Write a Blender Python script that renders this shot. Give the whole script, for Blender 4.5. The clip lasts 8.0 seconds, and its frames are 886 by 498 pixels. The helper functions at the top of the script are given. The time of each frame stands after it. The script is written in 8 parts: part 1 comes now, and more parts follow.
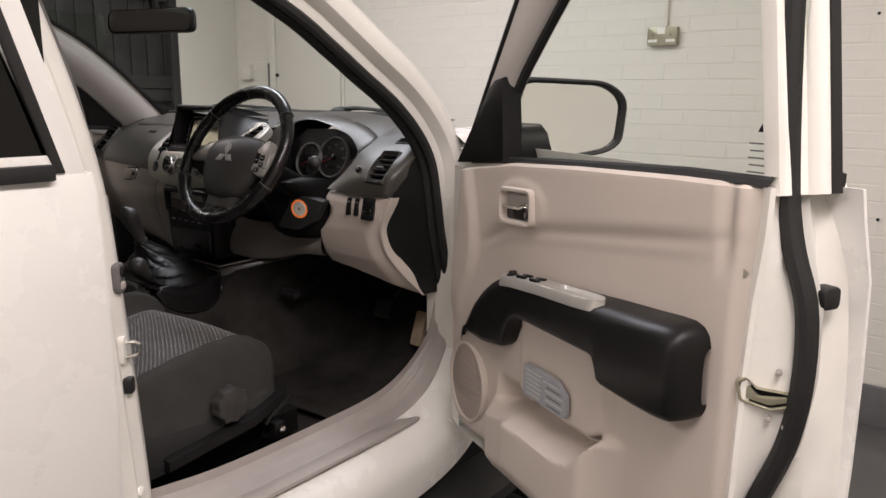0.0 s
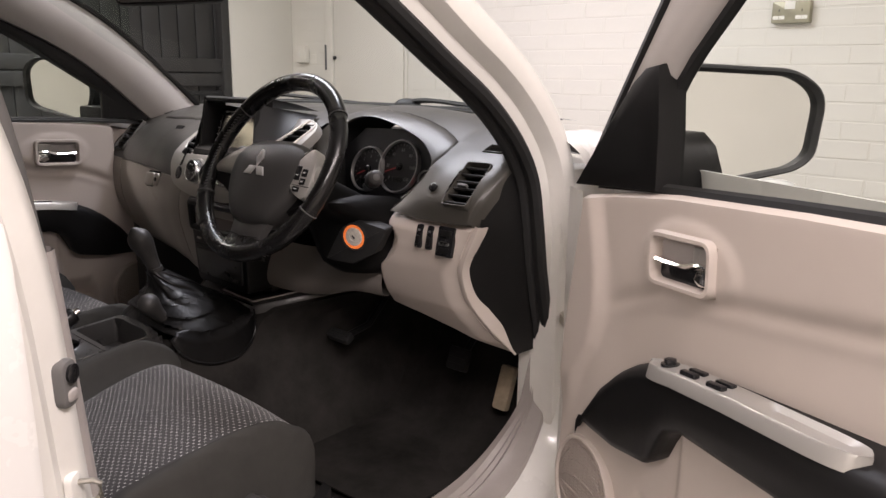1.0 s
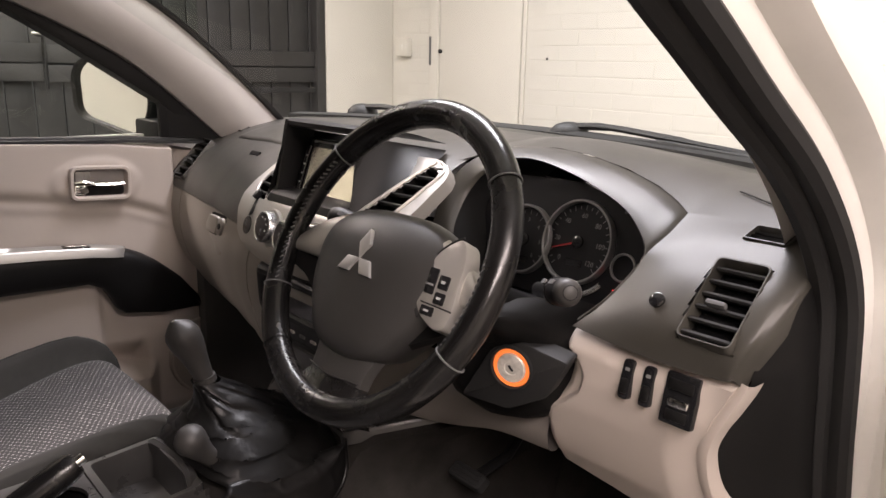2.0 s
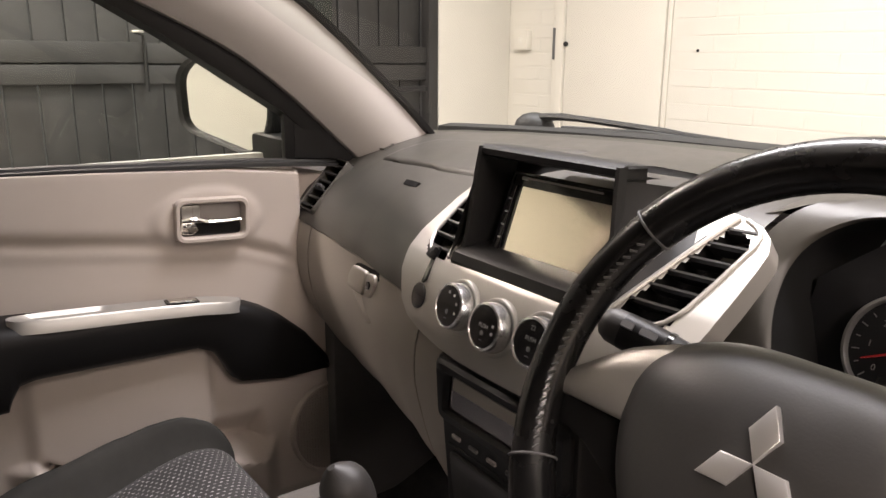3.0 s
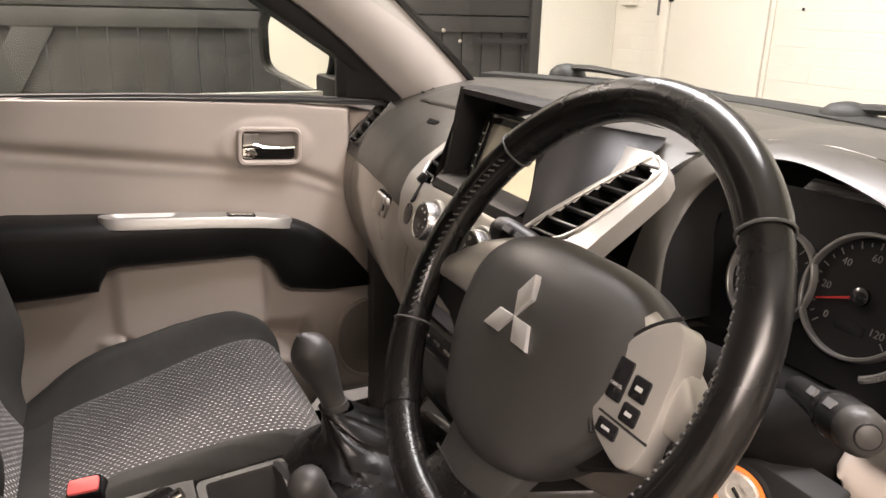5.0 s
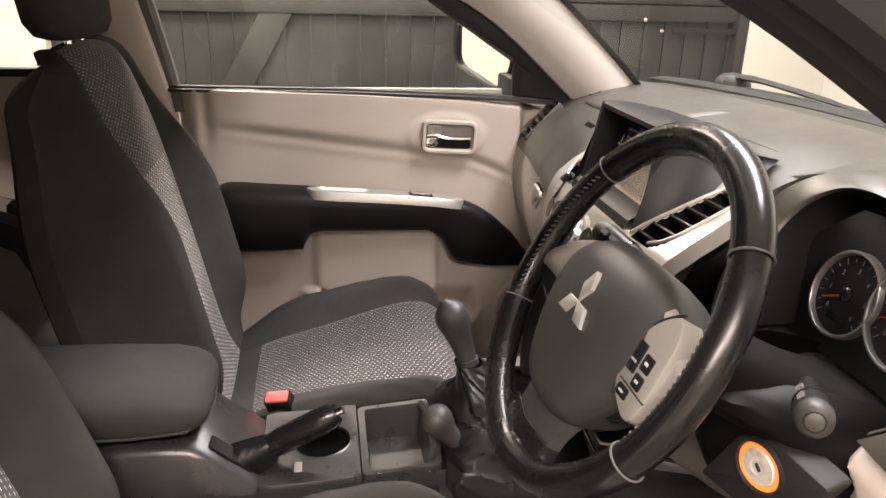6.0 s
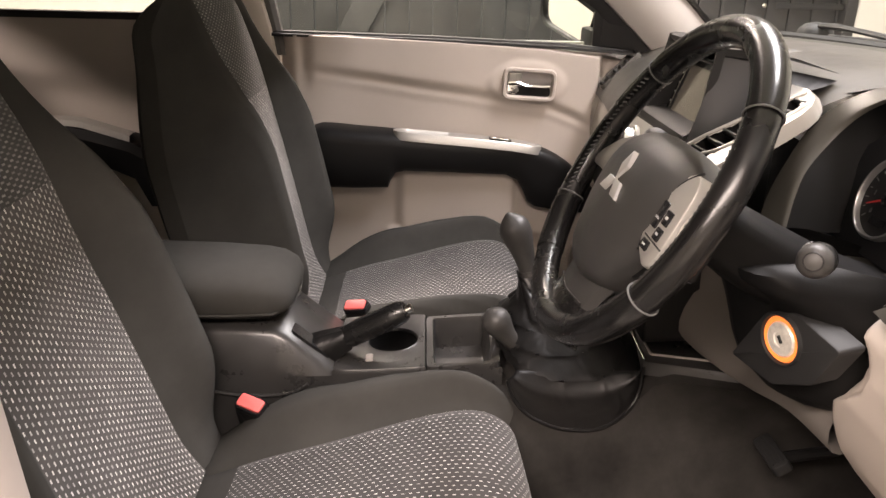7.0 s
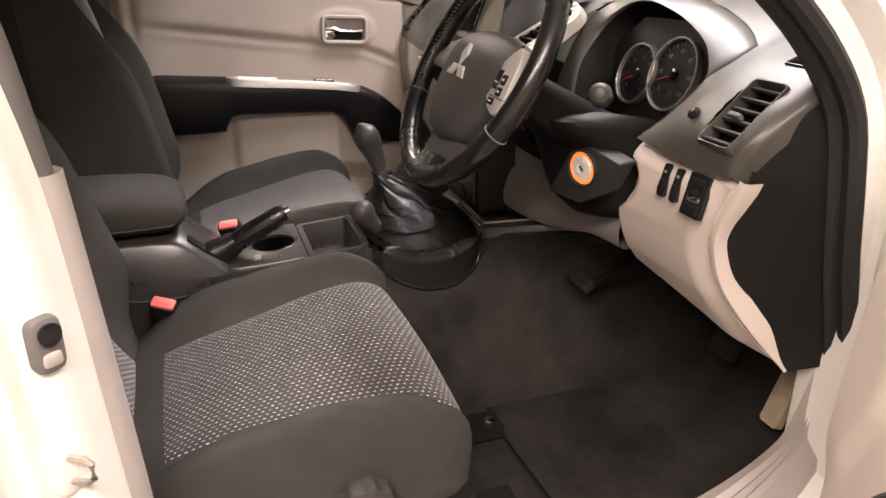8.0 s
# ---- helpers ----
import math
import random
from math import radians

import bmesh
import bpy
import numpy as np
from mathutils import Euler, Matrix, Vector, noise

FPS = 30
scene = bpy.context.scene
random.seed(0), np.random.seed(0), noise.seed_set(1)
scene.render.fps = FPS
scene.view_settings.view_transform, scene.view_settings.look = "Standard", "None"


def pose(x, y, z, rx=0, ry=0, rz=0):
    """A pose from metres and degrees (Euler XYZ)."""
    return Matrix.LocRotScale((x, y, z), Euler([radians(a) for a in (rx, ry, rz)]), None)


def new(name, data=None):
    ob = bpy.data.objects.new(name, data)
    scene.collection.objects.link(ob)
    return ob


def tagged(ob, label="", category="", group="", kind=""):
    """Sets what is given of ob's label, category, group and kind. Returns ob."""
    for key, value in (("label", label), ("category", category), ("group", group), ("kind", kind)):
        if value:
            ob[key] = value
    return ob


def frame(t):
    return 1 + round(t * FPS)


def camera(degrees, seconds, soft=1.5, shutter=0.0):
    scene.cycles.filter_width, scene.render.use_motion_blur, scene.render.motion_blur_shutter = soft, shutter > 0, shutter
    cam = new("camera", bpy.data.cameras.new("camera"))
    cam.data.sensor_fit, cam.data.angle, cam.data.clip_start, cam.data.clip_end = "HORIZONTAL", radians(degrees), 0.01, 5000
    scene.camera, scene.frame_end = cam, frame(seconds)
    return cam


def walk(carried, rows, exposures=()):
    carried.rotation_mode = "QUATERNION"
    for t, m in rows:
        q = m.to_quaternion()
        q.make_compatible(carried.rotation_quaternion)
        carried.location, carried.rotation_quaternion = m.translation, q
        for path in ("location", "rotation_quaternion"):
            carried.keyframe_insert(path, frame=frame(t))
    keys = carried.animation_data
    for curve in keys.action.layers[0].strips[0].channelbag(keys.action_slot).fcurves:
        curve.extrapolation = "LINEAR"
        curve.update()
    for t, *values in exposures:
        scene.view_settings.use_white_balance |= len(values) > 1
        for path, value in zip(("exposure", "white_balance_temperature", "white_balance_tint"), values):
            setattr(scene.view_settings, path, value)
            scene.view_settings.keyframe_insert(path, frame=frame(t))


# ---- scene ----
cam = camera(60.80, 8.0)
ROWS = [
    # seconds, eye x, y, z, yaw to the left of +y, pitch up, roll
    (0, 2.0017, -1.1973, 1.4596, 37.849, -11.591, 0.529),
    (0.5, 1.8591, -1.0003, 1.4577, 39.545, -12.124, 0.725),
    (1, 1.6022, -0.8358, 1.4754, 42.169, -12.905, 0.746),
    (1.5, 1.3401, -0.6492, 1.4866, 45.185, -13.502, 0.862),
    (2, 1.0536, -0.4822, 1.5186, 48.786, -13.836, 1.183),
    (2.2, 0.9461, -0.4568, 1.5126, 50.253, -13.911, 1.245),
    (3.3, 0.5091, -0.3532, 1.5250, 56.122, -14.407, 0.608),
    (3.5, 0.4901, -0.3517, 1.5168, 56.179, -14.386, 1.374),
    (4, 0.5567, -0.3230, 1.5041, 57.452, -14.960, 1.092),
    (4.2, 0.6118, -0.3255, 1.4960, 58.055, -15.523, 1.470),
    (5.3, 0.8976, -0.2662, 1.5518, 69.212, -18.597, 1.560),
    (5.5, 0.9413, -0.2587, 1.5738, 72.574, -19.042, 1.711),
    (6, 1.0224, -0.2556, 1.6024, 80.607, -20.045, 1.667),
    (6.5, 1.0828, -0.2309, 1.5847, 86.436, -20.489, 1.604),
    (7, 1.1611, -0.2226, 1.5194, 88.220, -20.820, 1.460),
    (7.5, 1.2792, -0.2739, 1.4865, 82.194, -21.459, 0.874),
    (8, 1.4432, -0.4006, 1.4720, 71.157, -22.130, 0.438),
]
walk(cam, [(t, pose(x, y, z, 0, 0, yaw) @ pose(0, 0, 0, 90 + pitch, 0, 0) @ pose(0, 0, 0, 0, 0, roll)) for t, x, y, z, yaw, pitch, roll in ROWS],
     exposures=[(0.0, -0.32, 6400, 19), (0.8, -0.02, 6400, 21), (1.5, 0.38, 6550, 24), (2.2, 0.68, 6750, 23), (3.5, 0.90, 6950, 22), (4.2, 0.95, 6950, 22), (5.5, 1.19, 7050, 21), (6.5, 1.31, 7050, 21), (8.0, 1.02, 7150, 25)])

# ---- place ----
# ---------------------------------------------------------------- light
world = bpy.data.worlds.new("world")
scene.world = world
world.use_nodes = True
world.node_tree.nodes["Background"].inputs[0].default_value = (1.0, 0.97, 0.93, 1)
world.node_tree.nodes["Background"].inputs[1].default_value = 0.08


def ceiling_lamp(x, y, z, sx, sy, watts, colour):
    lamp = bpy.data.lights.new("lamp", "AREA")
    lamp.shape, lamp.size, lamp.size_y = "RECTANGLE", sx, sy
    lamp.energy, lamp.color = watts, colour
    ob = new("lamp", lamp)
    ob.matrix_basis = pose(x, y, z)
    return ob


WARM, COOL = (1.0, 0.93, 0.85), (0.93, 0.97, 1.0)
ceiling_lamp(2.4, -0.9, 2.88, 0.5, 2.4, 110, WARM)
ceiling_lamp(2.2, 1.2, 2.88, 0.4, 1.2, 12, WARM)
ceiling_lamp(-1.9, -0.6, 2.88, 0.4, 1.8, 62, WARM)
ceiling_lamp(-0.5, 0.8, 2.88, 1.8, 0.4, 54, COOL)
ceiling_lamp(0.3, -3.2, 2.88, 2.0, 0.4, 95, WARM)


# ---------------------------------------------------------------- materials
def material(name, colour, rough=0.5, metal=0.0, grain=0.0, scale=200.0, blotch=0.0, blotch_scale=6.0, coat=0.0, rough_var=0.0, spec=0.5):
    """A node material: base colour with large blotches, fine grain bump and varied roughness."""
    m = bpy.data.materials.new(name)
    m.use_nodes = True
    nt = m.node_tree
    b = nt.nodes["Principled BSDF"]
    b.inputs["Base Color"].default_value = (*colour, 1)
    b.inputs["Roughness"].default_value = rough
    b.inputs["Metallic"].default_value = metal
    b.inputs["Coat Weight"].default_value = coat
    b.inputs["Specular IOR Level"].default_value = spec
    b.inputs["Coat Roughness"].default_value = 0.08
    tc = nt.nodes.new("ShaderNodeTexCoord")
    if blotch or rough_var:
        n = nt.nodes.new("ShaderNodeTexNoise")
        n.inputs["Scale"].default_value = blotch_scale
        n.inputs["Detail"].default_value = 6
        n.inputs["Roughness"].default_value = 0.65
        nt.links.new(tc.outputs["Object"], n.inputs["Vector"])
        if blotch:
            r = nt.nodes.new("ShaderNodeMapRange")
            r.inputs[1].default_value, r.inputs[2].default_value = 0.3, 0.7
            r.inputs[3].default_value, r.inputs[4].default_value = 1 - blotch, 1 + blotch * 0.6
            nt.links.new(n.outputs["Fac"], r.inputs[0])
            mul = nt.nodes.new("ShaderNodeVectorMath")
            mul.operation = "SCALE"
            mul.inputs[0].default_value = colour
            nt.links.new(r.outputs[0], mul.inputs["Scale"])
            nt.links.new(mul.outputs[0], b.inputs["Base Color"])
        if rough_var:
            r = nt.nodes.new("ShaderNodeMapRange")
            r.inputs[1].default_value, r.inputs[2].default_value = 0.3, 0.7
            r.inputs[3].default_value, r.inputs[4].default_value = rough - rough_var, rough + rough_var
            nt.links.new(n.outputs["Fac"], r.inputs[0])
            nt.links.new(r.outputs[0], b.inputs["Roughness"])
    if grain:
        n = nt.nodes.new("ShaderNodeTexNoise")
        n.inputs["Scale"].default_value = scale
        n.inputs["Detail"].default_value = 3
        nt.links.new(tc.outputs["Object"], n.inputs["Vector"])
        bp = nt.nodes.new("ShaderNodeBump")
        bp.inputs["Strength"].default_value = grain
        bp.inputs["Distance"].default_value = 0.12 / scale
        nt.links.new(n.outputs["Fac"], bp.inputs["Height"])
        nt.links.new(bp.outputs[0], b.inputs["Normal"])
    return m


def glass_material(name, tint, gloss=1.0):
    m = bpy.data.materials.new(name)
    m.use_nodes = True
    nt = m.node_tree
    nt.nodes.remove(nt.nodes["Principled BSDF"])
    out = nt.nodes["Material Output"]
    tr, gl, mix, lw, pw, ad = (nt.nodes.new(k) for k in ("ShaderNodeBsdfTransparent", "ShaderNodeBsdfGlossy", "ShaderNodeMixShader", "ShaderNodeLayerWeight", "ShaderNodeMath", "ShaderNodeMath"))
    tr.inputs[0].default_value = (*tint, 1)
    gl.inputs["Roughness"].default_value = 0.02
    gl.inputs["Color"].default_value = (gloss, gloss, gloss, 1)
    lw.inputs["Blend"].default_value = 0.5
    pw.operation, pw.inputs[1].default_value = "POWER", 5.0
    ad.operation, ad.inputs[1].default_value, ad.inputs[2].default_value = "MULTIPLY_ADD", 0.4, 0.035
    nt.links.new(lw.outputs["Facing"], pw.inputs[0])
    nt.links.new(pw.outputs[0], ad.inputs[0])
    nt.links.new(ad.outputs[0], mix.inputs[0])
    nt.links.new(tr.outputs[0], mix.inputs[1])
    nt.links.new(gl.outputs[0], mix.inputs[2])
    nt.links.new(mix.outputs[0], out.inputs[0])
    return m


def glow_material(name, colour, strength, base=0.3):
    m = material(name, tuple(base * c for c in colour), 0.4)
    b = m.node_tree.nodes["Principled BSDF"]
    b.inputs["Emission Color"].default_value = (*colour, 1)
    b.inputs["Emission Strength"].default_value = strength
    return m


def woven_material(name, base, thread, pitch_u, pitch_v, w, h, weight=1.0, stagger=0.0):
    """Dark woven cloth with rows of short pale stitches, laid out in metres by the UV map."""
    m = material(name, base, 0.92, grain=0.6, scale=900, blotch=0.25, blotch_scale=9, spec=0.08)
    nt = m.node_tree
    b = nt.nodes["Principled BSDF"]
    b.inputs["Sheen Weight"].default_value = 0.15
    old = b.inputs["Base Color"].links[0].from_socket
    uv = nt.nodes.new("ShaderNodeUVMap")
    sep = nt.nodes.new("ShaderNodeSeparateXYZ")
    nt.links.new(uv.outputs[0], sep.inputs[0])

    def calc(op, a, c, d=None):
        n = nt.nodes.new("ShaderNodeMath")
        n.operation = op
        for k, v in enumerate((a, c, d)):
            if v is None:
                continue
            if isinstance(v, (int, float)):
                n.inputs[k].default_value = v
            else:
                nt.links.new(v, n.inputs[k])
        return n.outputs[0]

    u = calc("DIVIDE", sep.outputs[0], pitch_u)
    v = calc("DIVIDE", sep.outputs[1], pitch_v)
    col = calc("FLOOR", u, 0.0)
    half = calc("MULTIPLY", calc("MODULO", col, 2.0), stagger)
    v2 = calc("ADD", v, half)
    fu = calc("ABSOLUTE", calc("SUBTRACT", calc("FRACT", u, 0.0), 0.5), 0.0)
    fv = calc("ABSOLUTE", calc("SUBTRACT", calc("FRACT", v2, 0.0), 0.5), 0.0)
    inu = calc("LESS_THAN", fu, w / 2)
    inv = calc("LESS_THAN", fv, h / 2)
    dot = calc("MULTIPLY", inu, inv)
    cell = nt.nodes.new("ShaderNodeCombineXYZ")
    nt.links.new(col, cell.inputs[0])
    nt.links.new(calc("FLOOR", v2, 0.0), cell.inputs[1])
    wn = nt.nodes.new("ShaderNodeTexWhiteNoise")
    nt.links.new(cell.outputs[0], wn.inputs["Vector"])
    lev = calc("MULTIPLY", dot, calc("MULTIPLY_ADD", wn.outputs["Value"], 0.6 * weight, 0.4 * weight))
    mix = nt.nodes.new("ShaderNodeMix")
    mix.data_type = "RGBA"
    mix.inputs["B"].default_value = (*thread, 1)
    for s in mix.inputs:
        if s.name == "A" and s.type == "RGBA":
            nt.links.new(old, s)
        if s.name == "B" and s.type == "RGBA":
            s.default_value = (*thread, 1)
        if s.name == "Factor" and s.type == "VALUE":
            nt.links.new(lev, s)
    for s in mix.outputs:
        if s.type == "RGBA":
            nt.links.new(s, b.inputs["Base Color"])
    return m


white_paint = material("white_car_paint", (0.80, 0.79, 0.76), 0.28, coat=0.6, blotch=0.03, blotch_scale=3, rough_var=0.05)
jamb_paint = material("white_jamb_paint", (0.78, 0.76, 0.71), 0.38, coat=0.3, blotch=0.05, blotch_scale=12)
beige = material("beige_trim_plastic", (0.52, 0.46, 0.41), 0.55, grain=0.22, scale=650, blotch=0.04, blotch_scale=5, rough_var=0.06)
scuff = material("grey_scuff_plastic", (0.36, 0.33, 0.31), 0.5, grain=0.2, scale=500, blotch=0.08, blotch_scale=14, rough_var=0.08)
pillar_grey = material("grey_pillar_trim", (0.40, 0.375, 0.35), 0.7, grain=0.25, scale=600, blotch=0.04)
pillar_dark = material("dark_pillar_trim", (0.13, 0.125, 0.12), 0.7, grain=0.25, scale=600, blotch=0.06, spec=0.3)
dash_dark = material("charcoal_dash_plastic", (0.050, 0.047, 0.040), 0.40, grain=0.35, scale=520, blotch=0.08, blotch_scale=7, rough_var=0.07, spec=0.40)
black_plastic = material("black_plastic", (0.0085, 0.0083, 0.0083), 0.42, grain=0.2, scale=500, blotch=0.1, rough_var=0.08, spec=0.24)
gloss_black = material("gloss_black_plastic", (0.012, 0.012, 0.013), 0.12, rough_var=0.04)
bronze = material("grey_lower_dash_plastic", (0.30, 0.275, 0.24), 0.45, metal=0.25, grain=0.12, scale=600, blotch=0.05, rough_var=0.05)
# beige trim darkened to grey-brown, for the shade under the column
panel_shaded = material("shaded_panel_plastic", (0.17, 0.153, 0.138), 0.6, grain=0.2, scale=600, blotch=0.05, rough_var=0.05, spec=0.3)
silver = material("silver_painted_plastic", (0.41, 0.395, 0.365), 0.36, metal=0.5, grain=0.05, scale=900, blotch=0.03)
chrome = material("chrome", (0.85, 0.84, 0.82), 0.10, metal=1.0, rough_var=0.04)
brass = material("yellow_passivated_steel", (0.42, 0.33, 0.13), 0.35, metal=0.9, blotch=0.3, blotch_scale=80)
steel = material("zinc_steel", (0.58, 0.55, 0.49), 0.36, metal=1.0, blotch=0.25, blotch_scale=60, rough_var=0.1)
leather = material("black_leather", (0.0075, 0.0072, 0.0072), 0.25, grain=0.12, scale=420, blotch=0.2, blotch_scale=12, rough_var=0.10)
stitch_mat = material("grey_stitching", (0.10, 0.10, 0.10), 0.7, spec=0.3)
gaiter_mat = material("black_gaiter_leather", (0.0060, 0.0058, 0.0058), 0.36, grain=0.4, scale=380, blotch=0.15, blotch_scale=20, rough_var=0.1, spec=0.26)
shroud_mat = material("matt_black_shroud_plastic", (0.0065, 0.0063, 0.0062), 0.5, grain=0.3, scale=450, blotch=0.1, rough_var=0.06, spec=0.16)
def wrinkled(m, scale, depth):
    """Add soft creases under the grain of a leather."""
    nt = m.node_tree
    bp = [n for n in nt.nodes if n.type == "BUMP"][0]
    tc = nt.nodes.new("ShaderNodeTexCoord")
    n = nt.nodes.new("ShaderNodeTexNoise")
    n.noise_type = "RIDGED_MULTIFRACTAL"
    n.inputs["Scale"].default_value = scale
    n.inputs["Detail"].default_value = 1.5
    n.inputs["Distortion"].default_value = 1.2
    nt.links.new(tc.outputs["Object"], n.inputs["Vector"])
    b2 = nt.nodes.new("ShaderNodeBump")
    b2.inputs["Strength"].default_value = 0.9
    b2.inputs["Distance"].default_value = depth
    nt.links.new(n.outputs["Fac"], b2.inputs["Height"])
    nt.links.new(b2.outputs[0], bp.inputs["Normal"])


wrinkled(gaiter_mat, 22.0, 0.0025)
cloth_dark = material("charcoal_seat_cloth", (0.050, 0.0487, 0.045), 0.93, grain=0.5, scale=1200, blotch=0.22, blotch_scale=6, spec=0.08)
cloth_dots = woven_material("stitched_seat_cloth", (0.050, 0.048, 0.047), (0.72, 0.70, 0.67), 0.0080, 0.0100, 0.17, 0.40, 1.0, 0.5)
cloth_back = woven_material("stitched_back_cloth", (0.085, 0.081, 0.078), (0.74, 0.72, 0.69), 0.0082, 0.0102, 0.28, 0.50, 1.0, 0.5)
cloth_ribs = woven_material("ribbed_seat_cloth", (0.050, 0.049, 0.047), (0.27, 0.26, 0.25), 0.009, 0.0085, 0.70, 0.30, 1.0, 0.5)
carpet_mat = material("black_carpet", (0.029, 0.027, 0.025), 0.97, grain=1.0, scale=900, blotch=0.55, blotch_scale=6, spec=0.06)
rubber = material("black_rubber", (0.018, 0.018, 0.018), 0.55, grain=0.2, scale=300, blotch=0.15, spec=0.3)
lining_black = material("matt_black_lining", (0.006, 0.006, 0.006), 0.7, spec=0.15)
glass = glass_material("window_glass", (0.86, 0.90, 0.87), 0.32)
glass_dark = glass_material("tinted_glass", (0.10, 0.105, 0.105))
glass_privacy = glass_material("lightly_tinted_glass", (0.80, 0.82, 0.80))
mirror_mat = material("mirror_silvering", (0.90, 0.91, 0.91), 0.015, metal=1.0)
red_plastic = material("red_buckle_plastic", (0.72, 0.13, 0.12), 0.45)
gauge_face = material("gauge_face", (0.012, 0.012, 0.013), 0.35, spec=0.2)
print_mat = material("pale_print", (0.42, 0.42, 0.41), 0.5)
dim_print = material("dim_print", (0.15, 0.15, 0.15), 0.5, spec=0.2)
gauge_rim = material("dull_gauge_rim", (0.34, 0.34, 0.335), 0.34, metal=0.8)
needle_mat = glow_material("red_needle", (0.7, 0.04, 0.04), 0.06)
warn_mat = glow_material("red_warning_lamp", (1.0, 0.03, 0.03), 3.0)
ring_mat = glow_material("amber_ring", (1.0, 0.24, 0.05), 0.42, 0.8)
barrel_mat = material("pale_worn_barrel", (0.62, 0.59, 0.53), 0.35, metal=0.2, blotch=0.3, blotch_scale=120)
# dark screen given a warm pale metal colour in place of the cabin's reflection
screen_reflection_mat = material("painted_reflection_screen", (0.80, 0.73, 0.63), 0.10, metal=0.85)
display_mat = material("dark_display_glass", (0.030, 0.020, 0.020), 0.10, coat=1.0)
clear_knob = material("brushed_knob_rim", (0.70, 0.70, 0.69), 0.22, metal=0.9)
label_mat = material("grey_label_paper", (0.30, 0.31, 0.33), 0.5, blotch=0.1, blotch_scale=40)
pedal_mat = material("worn_rubber_pedal", (0.46, 0.37, 0.26), 0.75, grain=0.6, scale=200, blotch=0.3, blotch_scale=30)
wall_paint = material("white_masonry_paint", (0.71, 0.685, 0.62), 0.75, grain=0.5, scale=70, blotch=0.05, blotch_scale=2.0, rough_var=0.08)
joint_paint = material("painted_mortar", (0.69, 0.665, 0.60), 0.8, grain=0.5, scale=90, blotch=0.05, blotch_scale=5)
console_plastic = material("worn_console_plastic", (0.030, 0.029, 0.028), 0.33, grain=0.15, scale=420, blotch=0.25, blotch_scale=14, rough_var=0.10)
emblem_mat = material("satin_chrome", (0.78, 0.77, 0.75), 0.30, metal=0.75)
hub_plastic = material("soft_black_vinyl", (0.0338, 0.0328, 0.0312), 0.42, grain=0.3, scale=480, blotch=0.12, blotch_scale=20, rough_var=0.08)
knob_plastic = material("worn_matt_knob", (0.040, 0.038, 0.036), 0.48, grain=0.25, scale=380, blotch=0.25, blotch_scale=30, rough_var=0.10, spec=0.4)
door_paint = material("cream_door_paint", (0.72, 0.69, 0.62), 0.5, grain=0.15, scale=30, blotch=0.05, blotch_scale=3)
black_wood = material("black_stained_wood", (0.030, 0.029, 0.028), 0.55, grain=0.5, scale=40, blotch=0.45, blotch_scale=4, rough_var=0.15)
ground_mat = material("grey_painted_floor", (0.10, 0.098, 0.095), 0.6, grain=0.4, scale=40, blotch=0.25, blotch_scale=2.5, rough_var=0.12)
skirt_mat = material("grey_skirting_paint", (0.13, 0.13, 0.13), 0.6, blotch=0.2, blotch_scale=6)
brass = material("aged_metal_socket", (0.36, 0.34, 0.25), 0.4, metal=0.6, blotch=0.15, blotch_scale=40)
white_plastic = material("white_plastic", (0.78, 0.76, 0.70), 0.4)
sign_red = material("red_sign", (0.7, 0.06, 0.04), 0.5)


# ---------------------------------------------------------------- mesh helpers
ROOT = {}


def thing(name, at, label, category, group="", kind=""):
    ob = new(name)
    ob.location = at
    ob.empty_display_size = 0.05
    ROOT[ob] = Matrix.Translation(at)
    return tagged(ob, label, category, group, kind)


def part(name, bm, mat, parent, label="", sharp=0.6):
    """Link bm, built in world metres, as one mesh under parent."""
    base = ROOT.get(parent, Matrix())
    if base != Matrix():
        bm.transform(base.inverted())
    bmesh.ops.recalc_face_normals(bm, faces=bm.faces)
    for f in bm.faces:
        f.smooth = True
    for e in bm.edges:
        if len(e.link_faces) == 2 and e.calc_face_angle(0) > sharp:
            e.smooth = False
    me = bpy.data.meshes.new(name)
    bm.to_mesh(me)
    bm.free()
    me.materials.append(mat)
    ob = new(name, me)
    if parent is not None:
        ob.parent = parent
        ROOT[ob] = base
    if label:
        ob["label"] = label
    return ob


def solo(name, bm, mat, label, category, kind="", group=""):
    """A single-mesh thing."""
    return tagged(part(name, bm, mat, None), label, category, group, kind)


def spline(pts, n):
    """n points evenly along a smooth curve through pts."""
    p = [Vector(q) for q in pts]
    if len(p) == 2:
        return [p[0].lerp(p[1], i / (n - 1)) for i in range(n)]
    fine = []
    for i in range(len(p) - 1):
        a, b, c, d = p[max(i - 1, 0)], p[i], p[i + 1], p[min(i + 2, len(p) - 1)]
        for k in range(12):
            t = k / 12
            fine.append(0.5 * (2 * b + (c - a) * t + (2 * a - 5 * b + 4 * c - d) * t * t + (3 * b - a - 3 * c + d) * t ** 3))
    fine.append(p[-1])
    run = [0.0]
    for a, b in zip(fine, fine[1:]):
        run.append(run[-1] + (b - a).length)
    out, j = [], 0
    for i in range(n):
        s = run[-1] * i / (n - 1)
        while j < len(run) - 2 and run[j + 1] < s:
            j += 1
        t = (s - run[j]) / max(run[j + 1] - run[j], 1e-9)
        out.append(fine[j].lerp(fine[j + 1], min(max(t, 0), 1)))
    return out


